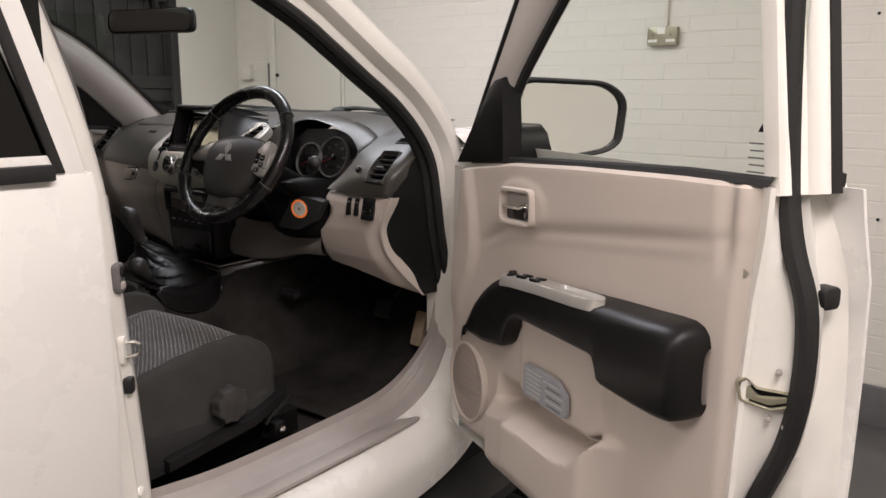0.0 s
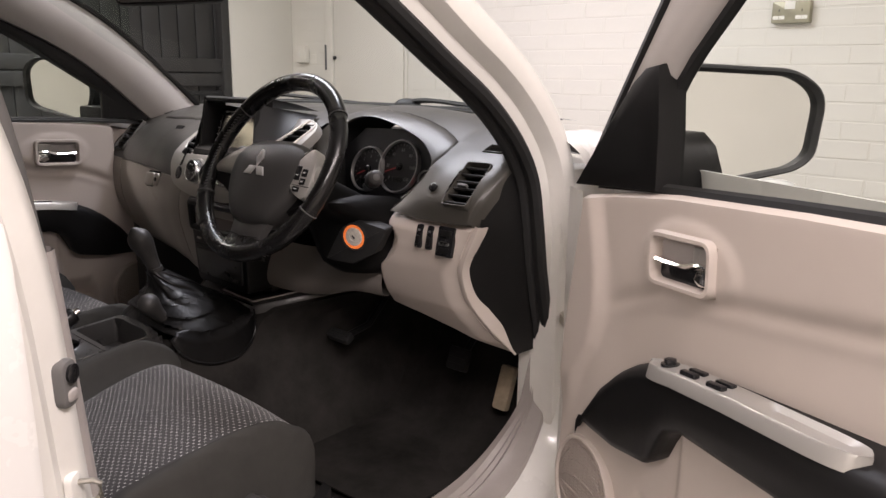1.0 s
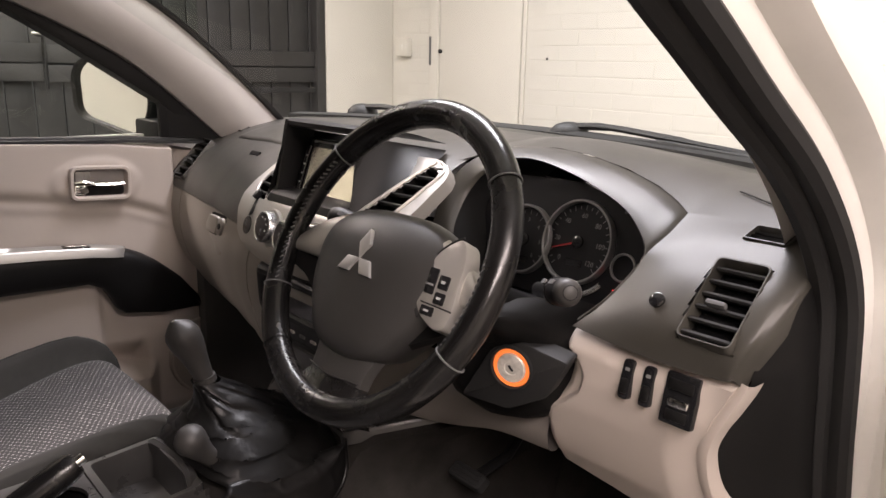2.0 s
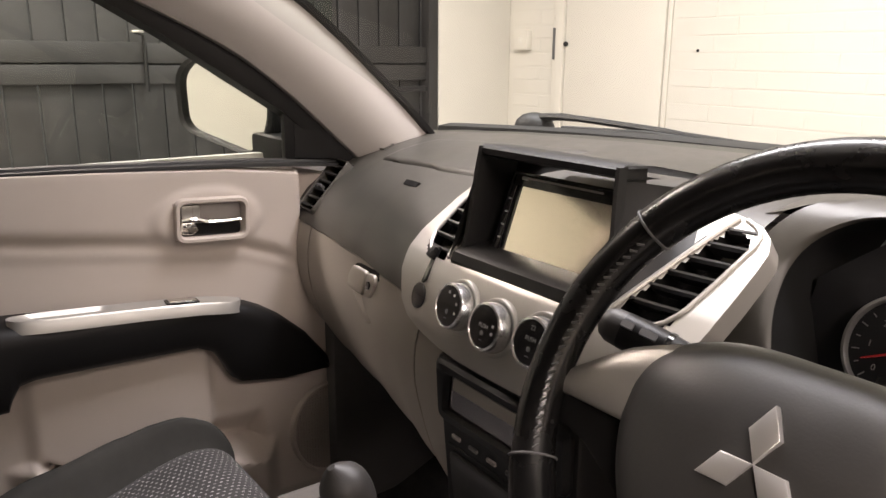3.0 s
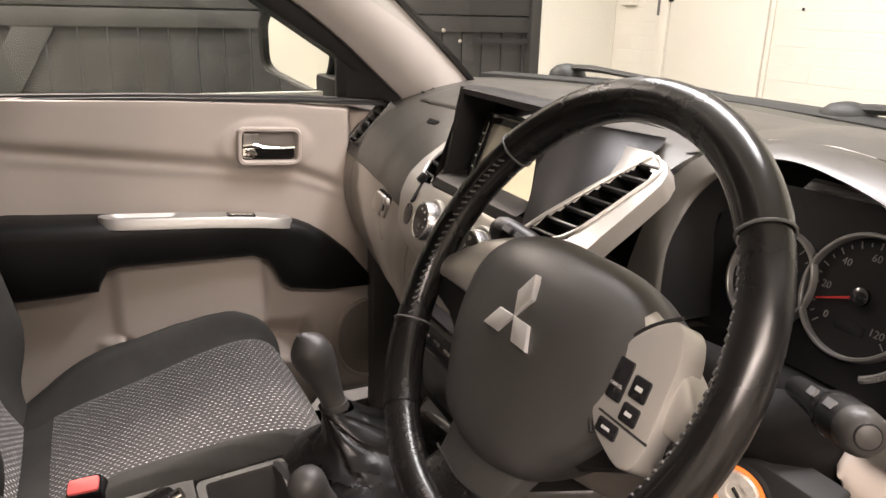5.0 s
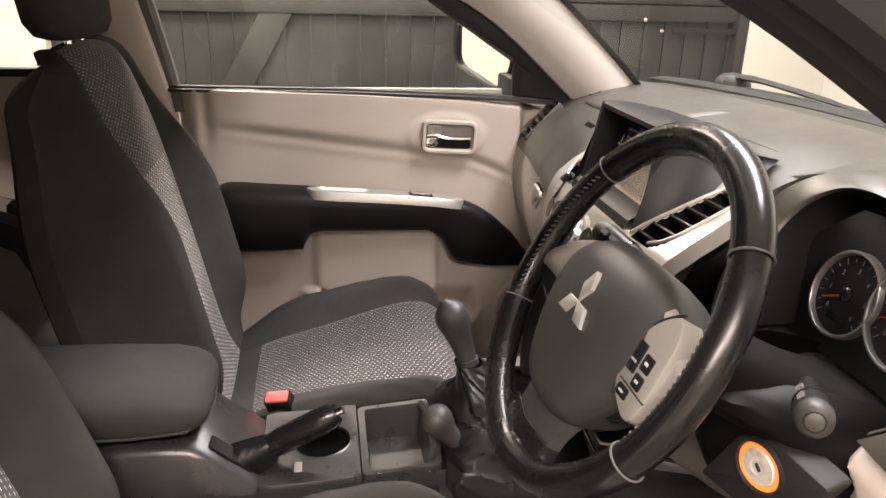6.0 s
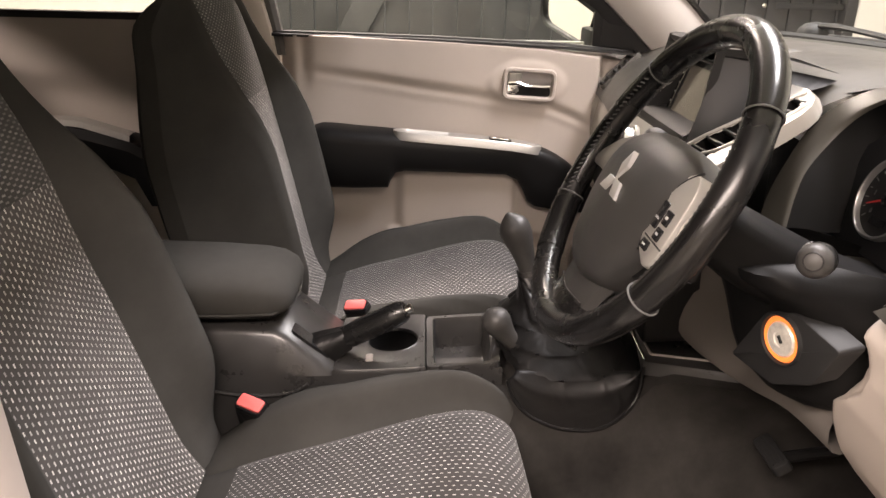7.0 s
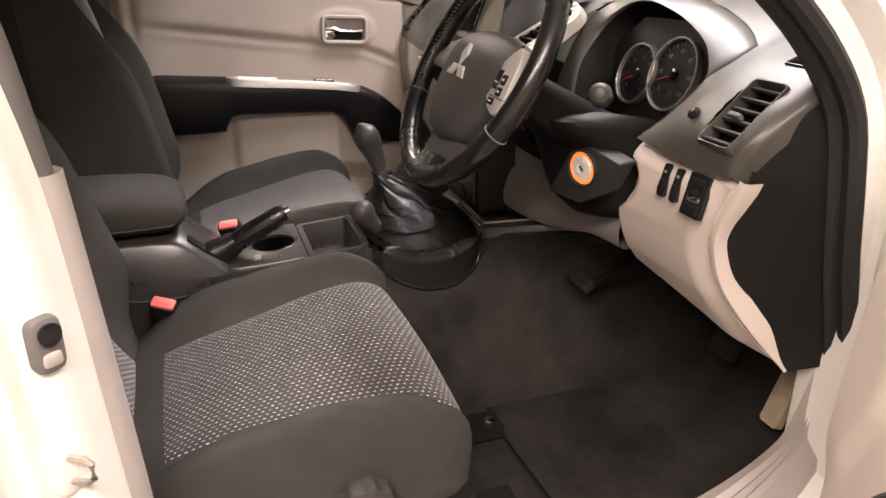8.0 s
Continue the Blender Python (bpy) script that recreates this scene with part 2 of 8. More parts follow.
def table(x, rows):
    """Smoothly eased lookup in rows of (x, value)."""
    if x <= rows[0][0]:
        return rows[0][1]
    for (a, u), (b, v) in zip(rows, rows[1:]):
        if x <= b:
            return u + (v - u) * (x - a) / (b - a)
    return rows[-1][1]


def step(a, b, x):
    t = min(max((x - a) / (b - a), 0), 1)
    return t * t * (3 - 2 * t)


def loft(sections, closed=False, caps=False, bm=None, back=None):
    """Skin over sections of equal length. closed: each section is a ring. back: thickness given by an offset vector."""
    bm = bm or bmesh.new()
    rows = [[bm.verts.new(p) for p in s] for s in sections]
    n = len(rows[0])
    for a, b in zip(rows, rows[1:]):
        for i in range(n if closed else n - 1):
            j = (i + 1) % n
            try:
                bm.faces.new((a[i], a[j], b[j], b[i]))
            except ValueError:
                pass
    if caps and closed:
        bm.faces.new(rows[0][::-1])
        bm.faces.new(rows[-1])
    if back is not None:
        extra = [[bm.verts.new(Vector(p) + Vector(back)) for p in s] for s in sections]
        for a, b in zip(extra, extra[1:]):
            for i in range(n - 1):
                bm.faces.new((a[i], b[i], b[i + 1], a[i + 1]))
        for i in range(n - 1):
            bm.faces.new((rows[0][i], extra[0][i], extra[0][i + 1], rows[0][i + 1]))
            bm.faces.new((rows[-1][i], rows[-1][i + 1], extra[-1][i + 1], extra[-1][i]))
        for k in range(len(rows) - 1):
            bm.faces.new((rows[k][0], rows[k + 1][0], extra[k + 1][0], extra[k][0]))
            bm.faces.new((rows[k][-1], extra[k][-1], extra[k + 1][-1], rows[k + 1][-1]))
    return bm


def frame_at(origin, right, up):
    """A frame with x along right, y along up (made square) and z towards the viewer."""
    x = Vector(right).normalized()
    z = x.cross(Vector(up)).normalized()
    y = z.cross(x)
    m = Matrix((x, y, z)).transposed().to_4x4()
    m.translation = origin
    return m


def rounded(pts, r, seg=4):
    """A polygon with rounded corners."""
    out = []
    n = len(pts)
    for i in range(n):
        a, b, c = (Vector((*pts[(i + k) % n][:2], 0)) for k in (-1, 0, 1))
        d1, d2 = (a - b), (c - b)
        k = min(r, d1.length * 0.48, d2.length * 0.48)
        p, q = b + d1.normalized() * k, b + d2.normalized() * k
        for s in range(seg + 1):
            t = s / seg
            out.append(((1 - t) ** 2 * p + 2 * t * (1 - t) * b + t * t * q)[:2])
    return out


def rect(w, h, r=0.0, cx=0.0, cy=0.0, seg=4):
    pts = [(cx - w / 2, cy - h / 2), (cx + w / 2, cy - h / 2), (cx + w / 2, cy + h / 2), (cx - w / 2, cy + h / 2)]
    return rounded(pts, r, seg) if r else pts


def disc(r, n=32, cx=0.0, cy=0.0, ry=None):
    ry = ry or r
    return [(cx + r * math.cos(2 * math.pi * k / n), cy + ry * math.sin(2 * math.pi * k / n)) for k in range(n)]


def slab(outline, m, z0, z1, edge=0.0, bm=None):
    """A plate: the outline in the frame m, from z0 to z1, with a chamfered rim at z1."""
    bm = bm or bmesh.new()
    cx = sum(p[0] for p in outline) / len(outline)
    cy = sum(p[1] for p in outline) / len(outline)
    half = max(max(abs(p[0] - cx) for p in outline), max(abs(p[1] - cy) for p in outline), 1e-6)
    levels = [(1.0, z0), (1.0, z1)]
    if edge:
        s = min(p for p in (max(abs(q[0] - cx) for q in outline), max(abs(q[1] - cy) for q in outline)))
        levels = [(0.0, z0), (0.0, z1 - edge), (edge * 0.3, z1 - edge * 0.3), (edge, z1)]
    else:
        levels = [(0.0, z0), (0.0, z1)]
    rings = []
    n = len(outline)
    area = sum(outline[i][0] * outline[(i + 1) % n][1] - outline[(i + 1) % n][0] * outline[i][1] for i in range(n))
    sign = 1 if area > 0 else -1
    normals = []
    for i in range(n):
        ax, ay = outline[i - 1][:2]
        bx, by = outline[(i + 1) % n][:2]
        dx, dy = bx - ax, by - ay
        ln = math.hypot(dx, dy) or 1
        normals.append((-dy / ln * sign, dx / ln * sign))
    for inset, z in levels:
        rings.append([bm.verts.new(m @ Vector((p[0] + q[0] * inset, p[1] + q[1] * inset, z))) for p, q in zip(outline, normals)])
    for a, b in zip(rings, rings[1:]):
        for i in range(n):
            j = (i + 1) % n
            bm.faces.new((a[i], a[j], b[j], b[i]))
    bm.faces.new(rings[0][::-1])
    bm.faces.new(rings[-1])
    return bm


def ring_plate(outer, inner, m, z0, z1, edge=0.0, bm=None):
    """A frame between two outlines of the same length."""
    bm = bm or bmesh.new()
    loops = []
    for pts, z in ((outer, z0), (outer, z1 - edge), (None, z1), (None, z1), (inner, z1 - edge), (inner, z0)):
        loops.append((pts, z))
    e = edge or 0.0
    def mixed(f):
        return [(a[0] + (b[0] - a[0]) * f, a[1] + (b[1] - a[1]) * f) for a, b in zip(outer, inner)]
    rings = [(outer, z0), (outer, z1 - e), (mixed(0.25 if e else 0.0), z1), (mixed(0.75 if e else 1.0), z1), (inner, z1 - e), (inner, z0)]
    vs = [[bm.verts.new(m @ Vector((p[0], p[1], z))) for p in pts] for pts, z in rings]
    vs.append(vs[0])
    n = len(outer)
    for a, b in zip(vs, vs[1:]):
        for i in range(n):
            j = (i + 1) % n
            try:
                bm.faces.new((a[i], a[j], b[j], b[i]))
            except ValueError:
                pass
    bmesh.ops.remove_doubles(bm, verts=bm.verts, dist=1e-6)
    return bm


def box(size, m, edge=0.0, bm=None):
    """A box with chamfered edges, centred in the frame m."""
    bm = bm or bmesh.new()
    got = bmesh.ops.create_cube(bm, size=1.0, matrix=m @ Matrix.Diagonal((*size, 1)))
    if edge:
        es = list({e for v in got["verts"] for e in v.link_edges})
        bmesh.ops.bevel(bm, geom=es, offset=edge, segments=2, affect="EDGES", profile=0.6)
    return bm


def block(lo, hi, edge=0.0, bm=None):
    lo, hi = Vector(lo), Vector(hi)
    return box(hi - lo, Matrix.Translation((lo + hi) / 2), edge, bm)


def tube(path, r, seg=10, closed=False, bm=None, flat=1.0, up=(0, 0, 1)):
    """A round bar along a path; r may be a list. flat: squeezes it along its second axis."""
    bm = bm or bmesh.new()
    pts = [Vector(p) for p in path]
    n = len(pts)
    rs = r if isinstance(r, (list, tuple)) else [r] * n
    rings = []
    for i in range(n):
        a = pts[i - 1] if (i or closed) else pts[i]
        b = pts[(i + 1) % n] if (i < n - 1 or closed) else pts[i]
        t = (b - a).normalized()
        s = t.cross(Vector(up))
        if s.length < 1e-3:
            s = t.cross(Vector((1, 0, 0)))
        s.normalize()
        w = s.cross(t)
        rings.append([bm.verts.new(pts[i] + rs[i] * (math.cos(2 * math.pi * k / seg) * s + flat * math.sin(2 * math.pi * k / seg) * w)) for k in range(seg)])
    for i in range(n if closed else n - 1):
        a, b = rings[i], rings[(i + 1) % n]
        for k in range(seg):
            j = (k + 1) % seg
            bm.faces.new((a[k], a[j], b[j], b[k]))
    if not closed:
        bm.faces.new(rings[0][::-1])
        bm.faces.new(rings[-1])
    return bm


def lathe(profile, m, seg=32, bm=None):
    """Turned solid: profile of (radius, height) about the frame's z."""
    bm = bm or bmesh.new()
    rings = [[bm.verts.new(m @ Vector((max(r, 1e-5) * math.cos(2 * math.pi * k / seg), max(r, 1e-5) * math.sin(2 * math.pi * k / seg), z))) for k in range(seg)] for r, z in profile]
    for a, b in zip(rings, rings[1:]):
        for k in range(seg):
            j = (k + 1) % seg
            bm.faces.new((a[k], a[j], b[j], b[k]))
    bm.faces.new(rings[0][::-1])
    bm.faces.new(rings[-1])
    return bm


def letters(text, size, m, mat, parent, label="", name="writing"):
    """Raised flat writing as a mesh, centred on the frame m."""
    cu = bpy.data.curves.new("text", "FONT")
    cu.body, cu.size, cu.align_x, cu.align_y, cu.extrude, cu.resolution_u = text, size, "CENTER", "CENTER", 0.0002, 2
    tmp = bpy.data.objects.new("text", cu)
    scene.collection.objects.link(tmp)
    me = tmp.evaluated_get(bpy.context.evaluated_depsgraph_get()).to_mesh()
    bm = bmesh.new()
    bm.from_mesh(me)
    bm.transform(m)
    bpy.data.objects.remove(tmp)
    bpy.data.curves.remove(cu)
    return part(name, bm, mat, parent, label)


# ---------------------------------------------------------------- garage
WALL_Y, WALL_X = 2.55, -2.95
X0, X1, Y0, Y1, TOP = WALL_X, 4.6, -4.6, WALL_Y, 2.95
tagged(part("floor", block((X0 - 0.3, Y0 - 0.3, -0.2), (X1 + 0.3, Y1 + 0.3, 0.0)), ground_mat, None), "dark grey painted concrete garage floor", "floor", kind="structure")
tagged(part("ceiling", block((X0 - 0.3, Y0 - 0.3, TOP), (X1 + 0.3, Y1 + 0.3, TOP + 0.15)), wall_paint, None), "white painted garage ceiling", "ceiling", kind="structure")
wall_front = tagged(part("wall_front", block((X0 - 0.3, Y1, 0), (X1 + 0.3, Y1 + 0.25, TOP)), joint_paint, None), "white painted brick garage wall", "wall", kind="structure")
tagged(part("wall_back", block((X0 - 0.3, Y0 - 0.25, 0), (X1 + 0.3, Y0, TOP)), wall_paint, None), "white painted masonry garage wall", "wall", kind="structure")
tagged(part("wall_right", block((X1, Y0, 0), (X1 + 0.25, Y1, TOP)), wall_paint, None), "white painted masonry garage wall", "wall", kind="structure")
GATE0, GATE1 = -1.55, 2.05
wall_left = tagged(part("wall_left", block((X0 - 0.25, Y0, 0), (X0, GATE0, TOP)), wall_paint, None), "white painted masonry garage wall beside the black doors", "wall", kind="structure")
part("pier", block((X0 - 0.25, GATE1, 0), (X0 + 0.02, Y1 - 0.002, TOP), 0.006), wall_paint, wall_left)
part("lintel", block((X0 - 0.25, GATE0, 2.35), (X0, GATE1, TOP), 0.004), wall_paint, wall_left)
tagged(part("skirting", block((X0 + 0.022, Y1 - 0.03, 0.001), (X1, Y1 - 0.006, 0.19), 0.004), skirt_mat, None), "grey painted skirting band along the wall", "skirting", kind="structure")
tagged(part("skirting", block((X0 + 0.022, Y0 + 0.002, 0.001), (X1, Y0 + 0.02, 0.19), 0.004), skirt_mat, None), "grey painted skirting band along the wall", "skirting", kind="structure")

# big black boarded doors
gate = thing("garage_door", (X0, 0.3, 0), "black stained boarded wooden garage doors with ledges", "door", kind="")
GX = X0 - 0.06
rnd = random.Random(4)
y, leaf = GATE0, 0
while y < GATE1 - 0.02:
    w = min(0.125 + rnd.uniform(-0.008, 0.008), GATE1 - y)
    d = rnd.uniform(-0.004, 0.004)
    part("plank", block((GX - 0.022 + d, y + 0.003, 0.02), (GX + d, y + w - 0.003, 2.34), 0.004), black_wood, gate)
    y += w
for lo, hi in ((1.395, 1.478), (1.484, 1.572)):
    part("ledge", block((GX + 0.006, GATE0 + 0.02, lo), (GX + 0.042 + (0.008 if lo > 1.45 else 0), 0.50, hi), 0.006), black_wood, gate)
    part("ledge", block((GX + 0.006, 0.515, lo - 0.004), (GX + 0.040 + (0.008 if lo > 1.45 else 0), GATE1 - 0.06, hi - 0.004), 0.006), black_wood, gate)
for lo in (0.28, 2.08):
    part("ledge", block((GX + 0.006, GATE0 + 0.02, lo), (GX + 0.04, GATE1 - 0.06, lo + 0.15), 0.006), black_wood, gate)
part("brace", box((0.03, 0.14, 0.85), Matrix.Translation((GX + 0.02, -0.28, 1.86)) @ Matrix.Rotation(radians(-36), 4, "X"), 0.005), black_wood, gate)
part("brace", box((0.03, 0.14, 1.25), Matrix.Translation((GX + 0.02, -0.75, 0.91)) @ Matrix.Rotation(radians(-30), 4, "X"), 0.005), black_wood, gate)
part("jamb", block((GX - 0.03, GATE1 - 0.06, 0.0), (X0 + 0.012, GATE1 - 0.001, 2.35), 0.006), black_wood, gate)
part("drop_bolt", tube([(GX + 0.066, 0.505, 1.36), (GX + 0.066, 0.505, 1.60), (GX + 0.066, 0.47, 1.612)], 0.009, 8), rubber, gate, "black iron drop bolt")
part("bolt_tip", box((0.012, 0.05, 0.012), Matrix.Translation((GX + 0.07, 0.48, 1.615)), 0.003), steel, gate, "worn bright bolt end")
for yy in (1.46, 1.56):
    part("bolt_head", lathe([(0.010, 0), (0.012, 0.004), (0.006, 0.010)], Matrix.Translation((GX + 0.05, yy, 1.40 if yy < 1.5 else 1.345)) @ Matrix.Rotation(radians(90), 4, "Y"), 12), steel, gate)
part("strap_hinge", block((GX + 0.05, 1.62, 1.33), (GX + 0.056, 1.985, 1.36), 0.002), rubber, gate, "black iron strap hinge")

# side door in the front wall
sd = thing("door_1", (-2.11, Y1, 0), "flat cream painted wooden door, closed", "door", kind="structure")
part("door_leaf", block((-2.45, Y1 - 0.02, 0.03), (-1.80, Y1 - 0.003, 2.10), 0.004), door_paint, sd)
part("door_frame", block((-2.53, Y1 - 0.035, 0.0), (-2.455, Y1 - 0.003, 2.18), 0.004), door_paint, sd)
part("door_frame", block((-1.795, Y1 - 0.012, 0.0), (-1.77, Y1 - 0.003, 2.18), 0.003), door_paint, sd)
part("door_frame", block((-2.53, Y1 - 0.035, 2.105), (-1.77, Y1 - 0.003, 2.18), 0.004), door_paint, sd)
part("lock_plate", block((-2.528, Y1 - 0.04, 1.505), (-2.512, Y1 - 0.0345, 1.67), 0.001), skirt_mat, sd)
part("lock_knob", lathe([(0.012, 0), (0.013, 0.012), (0.007, 0.018)], frame_at((-2.44, Y1 - 0.02, 1.585), (1, 0, 0), (0, 0, 1)), 14), rubber, sd)
sw = thing("light_switch", (-2.79, Y1, 1.61), "cream painted metal switch box on the white wall", "switch")
part("back_box", block((-2.845, Y1 - 0.045, 1.555), (-2.735, Y1 - 0.004, 1.665), 0.006), door_paint, sw)
part("rocker", block((-2.80, Y1 - 0.050, 1.595), (-2.78, Y1 - 0.0445, 1.625), 0.001), white_plastic, sw)

# double socket with its conduit
so = thing("wall_socket", (0.475, Y1, 1.75), "aged metal-clad double wall socket with white inserts", "socket")
SM = frame_at((0.475, Y1 - 0.02, 1.75), (1, 0, 0), (0, 0, 1))
part("box_body", slab(rect(0.150, 0.088, 0.006), SM, -0.016, 0.020, 0.004), brass, so)
for dx in (-0.045, 0.045):
    part("insert", slab(rect(0.022, 0.014, 0.001, dx - 0.012, -0.022), SM, 0.019, 0.0215), white_plastic, so)
    part("insert", slab(rect(0.022, 0.014, 0.001, dx + 0.012, -0.022), SM, 0.019, 0.0215), white_plastic, so)
    part("pin_slot", slab(rect(0.004, 0.010, 0, dx, 0.006), SM, 0.019, 0.0208), rubber, so)
part("switch_pair", slab(rect(0.040, 0.032, 0.002, -0.004, 0.026), SM, 0.019, 0.023, 0.001), white_plastic, so)
part("conduit", tube([(0.485, Y1 - 0.016, 1.794), (0.485, Y1 - 0.016, TOP)], 0.0075, 10), wall_paint, so, "white painted conduit pipe")
for k, (px_, pz_) in enumerate(((1.41, 1.81), (1.5, 0.94), (-1.62, 1.55))):
    solo("wall_plug", lathe([(0.006, 0), (0.007, 0.004), (0.003, 0.005)], frame_at((px_, Y1 - 0.004, pz_), (1, 0, 0), (0, 0, 1)), 10), rubber, "small dark screw plug in the white wall", "screw")

# a red sign on the wall behind, that the wing mirror shows
rs = solo("wall_sign", block((-2.3, Y0 + 0.003, 1.62), (-1.9, Y0 + 0.012, 1.80), 0.002), sign_red, "red and white safety sign on the white wall", "sign")

# ---------------------------------------------------------------- car shell
body = thing("pickup_truck", (0, 0, 0), "white double-cab pickup truck with its driver's door open", "car")

# door opening line (y, z) of the driver's side and of its mirror image
OPEN = [(-0.52, 0.665), (-0.30, 0.640), (0.00, 0.640), (0.20, 0.650), (0.31, 0.690), (0.375, 0.77), (0.405, 0.86), (0.43, 0.94), (0.405, 1.09), (0.375, 1.20), (0.345, 1.29), (0.285, 1.365), (0.20, 1.437), (0.09, 1.503), (0.0, 1.558), (-0.12, 1.625), (-0.30, 1.69), (-0.60, 1.72)]
UPPER = [(0.426, 0.885), (0.420, 0.95), (0.385, 1.09), (0.364, 1.20), (0.340, 1.29), (0.285, 1.365), (0.20, 1.437), (0.09, 1.503), (0.0, 1.558), (-0.12, 1.625), (-0.30, 1.69), (-0.60, 1.72)]


def sweep(path, profile, n=40):
    """Profile points (x, outward offset) carried along a (y, z) path; the offset points away from the opening."""
    pts = spline([(0, y, z) for y, z in path], n)
    secs = []
    for i, p in enumerate(pts):
        t = (pts[min(i + 1, n - 1)] - pts[max(i - 1, 0)]).normalized()
        out = Vector((0, t.z, -t.y))
        secs.append([Vector((x, p.y, p.z)) + out * o for x, o in profile])
    return secs


# A pillar and hinge pillar, painted
part("a_pillar", loft(sweep(UPPER, [(0.735, 0.000), (0.752, 0.004), (0.768, 0.002), (0.774, 0.014), (0.776, 0.030), (0.790, 0.036), (0.803, 0.046), (0.807, 0.065), (0.797, 0.092), (0.765, 0.116), (0.72, 0.126), (0.69, 0.118), (0.69, 0.02)], 46)), jamb_paint, body)
part("door_seal", loft(sweep(UPPER, [(0.726, -0.010), (0.732, -0.018), (0.744, -0.021), (0.752, -0.017), (0.755, -0.011), (0.759, -0.013), (0.768, -0.014), (0.776, -0.008), (0.778, 0.002), (0.772, 0.010), (0.742, 0.010), (0.728, 0.004)], 60), closed=True, caps=True), rubber, body, "black rubber door seal")
part("pillar_trim", loft(sweep(UPPER[3:], [(0.735, 0.008), (0.724, 0.004), (0.714, 0.014), (0.706, 0.04), (0.700, 0.07), (0.696, 0.112)], 30)), pillar_grey, body, "grey moulded A-pillar trim")
far = [(-x, o) for x, o in [(0.735, 0.006), (0.712, -0.006), (0.692, -0.004), (0.664, 0.024), (0.652, 0.062), (0.655, 0.100), (0.668, 0.124), (0.69, 0.130)]]
FARP = [(0.40, 1.262), (0.36, 1.302), (0.32, 1.342), (0.255, 1.402), (0.19, 1.460), (0.10, 1.527), (-0.02, 1.590), (-0.15, 1.645), (-0.30, 1.69), (-0.6, 1.72)]
part("pillar_trim", loft(sweep(FARP, far, 30)), pillar_grey, body, "grey moulded A-pillar trim")
part("a_pillar", loft(sweep([(0.45, 0.9), (0.44, 1.15)] + FARP[1:], [(-x, o) for x, o in [(0.745, 0.0), (0.78, 0.01), (0.80, 0.04), (0.79, 0.09), (0.73, 0.125), (0.69, 0.125)]], 40)), jamb_paint, body)
part("screen_seal", loft(sweep(FARP, [(-0.700, 0.128), (-0.668, 0.122), (-0.655, 0.124), (-0.652, 0.132), (-0.70, 0.140)], 30)), rubber, body, "black windscreen edging")
part("screen_seal", loft(sweep(UPPER[5:], [(0.695, 0.120), (0.680, 0.112), (0.668, 0.112), (0.668, 0.118)], 30)), rubber, body, "black windscreen edging")
# hinge pillar face, front wing, bonnet
WING = ((0.79, 0.62, 0.535), (0.83, 0.80, 0.535), (0.865, 1.0, 0.53), (0.866, 1.15, 0.50), (0.862, 1.22, 0.462), (0.853, 1.29, 0.428), (0.838, 1.335, 0.408), (0.815, 1.357, 0.398), (0.775, 1.368, 0.410), (0.74, 1.370, 0.43))
part("front_wing", loft([[(x - 0.014 * (k == 0), (y + k * 0.012 if k < 2 else max(yy, y + 0.05)), z - 0.24 * max(0, yy - 0.58) * (z - 0.62) / 0.7) for x, z, y in WING] for k, yy in ((0, 0.5), (1, 0.5), (2, 0.56), (3, 0.9), (4, 1.3), (5, 1.75))]), white_paint, body)
part("hinge_pillar", block((0.70, 0.40, 0.60), (0.795, 0.545, 1.30), 0.012), jamb_paint, body)
part("hinge_pillar", block((-0.795, 0.40, 0.60), (-0.72, 0.545, 1.30), 0.012), jamb_paint, body)
part("front_wing", loft([[(-x, yy, z - 0.24 * max(0, yy - 0.58) * (z - 0.62) / 0.7) for x, z in ((0.79, 0.62), (0.83, 0.80), (0.865, 1.0), (0.862, 1.2), (0.845, 1.29), (0.80, 1.325), (0.74, 1.335))] for yy in (0.535, 0.56, 0.9, 1.3, 1.75)]), white_paint, body)
part("bonnet", loft([[(x, yy, 1.315 - 0.22 * (yy - 0.7) - 0.10 * max(0, yy - 1.3) ** 2 - 0.03 * (x / 0.74) ** 2) for x in (-0.74, -0.5, -0.2, 0, 0.2, 0.5, 0.74)] for yy in (0.72, 0.95, 1.2, 1.5, 1.75, 1.85)], back=(0, 0, -0.03)), white_paint, body)
part("nose", block((-0.80, 1.70, 0.55), (0.80, 1.86, 1.15), 0.05), white_paint, body)
part("cowl", loft([[(x, yy, zz) for x in (-0.66, -0.4, 0, 0.4, 0.62)] for yy, zz in ((0.60, 1.335), (0.66, 1.335), (0.74, 1.315))], back=(0, 0, -0.02)), black_plastic, body, "black plastic scuttle below the windscreen")
# roof, rear cab and outer sides
part("roof", loft([[(x, yy, 1.80 - 0.05 * (x / 0.72) ** 2 - 0.03 * max(0, yy + 0.1)) for x in (-0.72, -0.5, -0.2, 0, 0.2, 0.5, 0.72)] for yy in (-0.10, -0.5, -1.2, -1.75)], back=(0, 0, 0.03)), white_paint, body)
part("headliner", loft([[(x, yy, 1.765 - 0.05 * (x / 0.72) ** 2 - 0.03 * max(0, yy + 0.1)) for x in (-0.72, -0.5, -0.2, 0, 0.2, 0.5, 0.72)] for yy in (-0.14, -0.5, -1.2, -1.74)], back=(0, 0, 0.012)), pillar_grey, body, "grey cloth headlining")
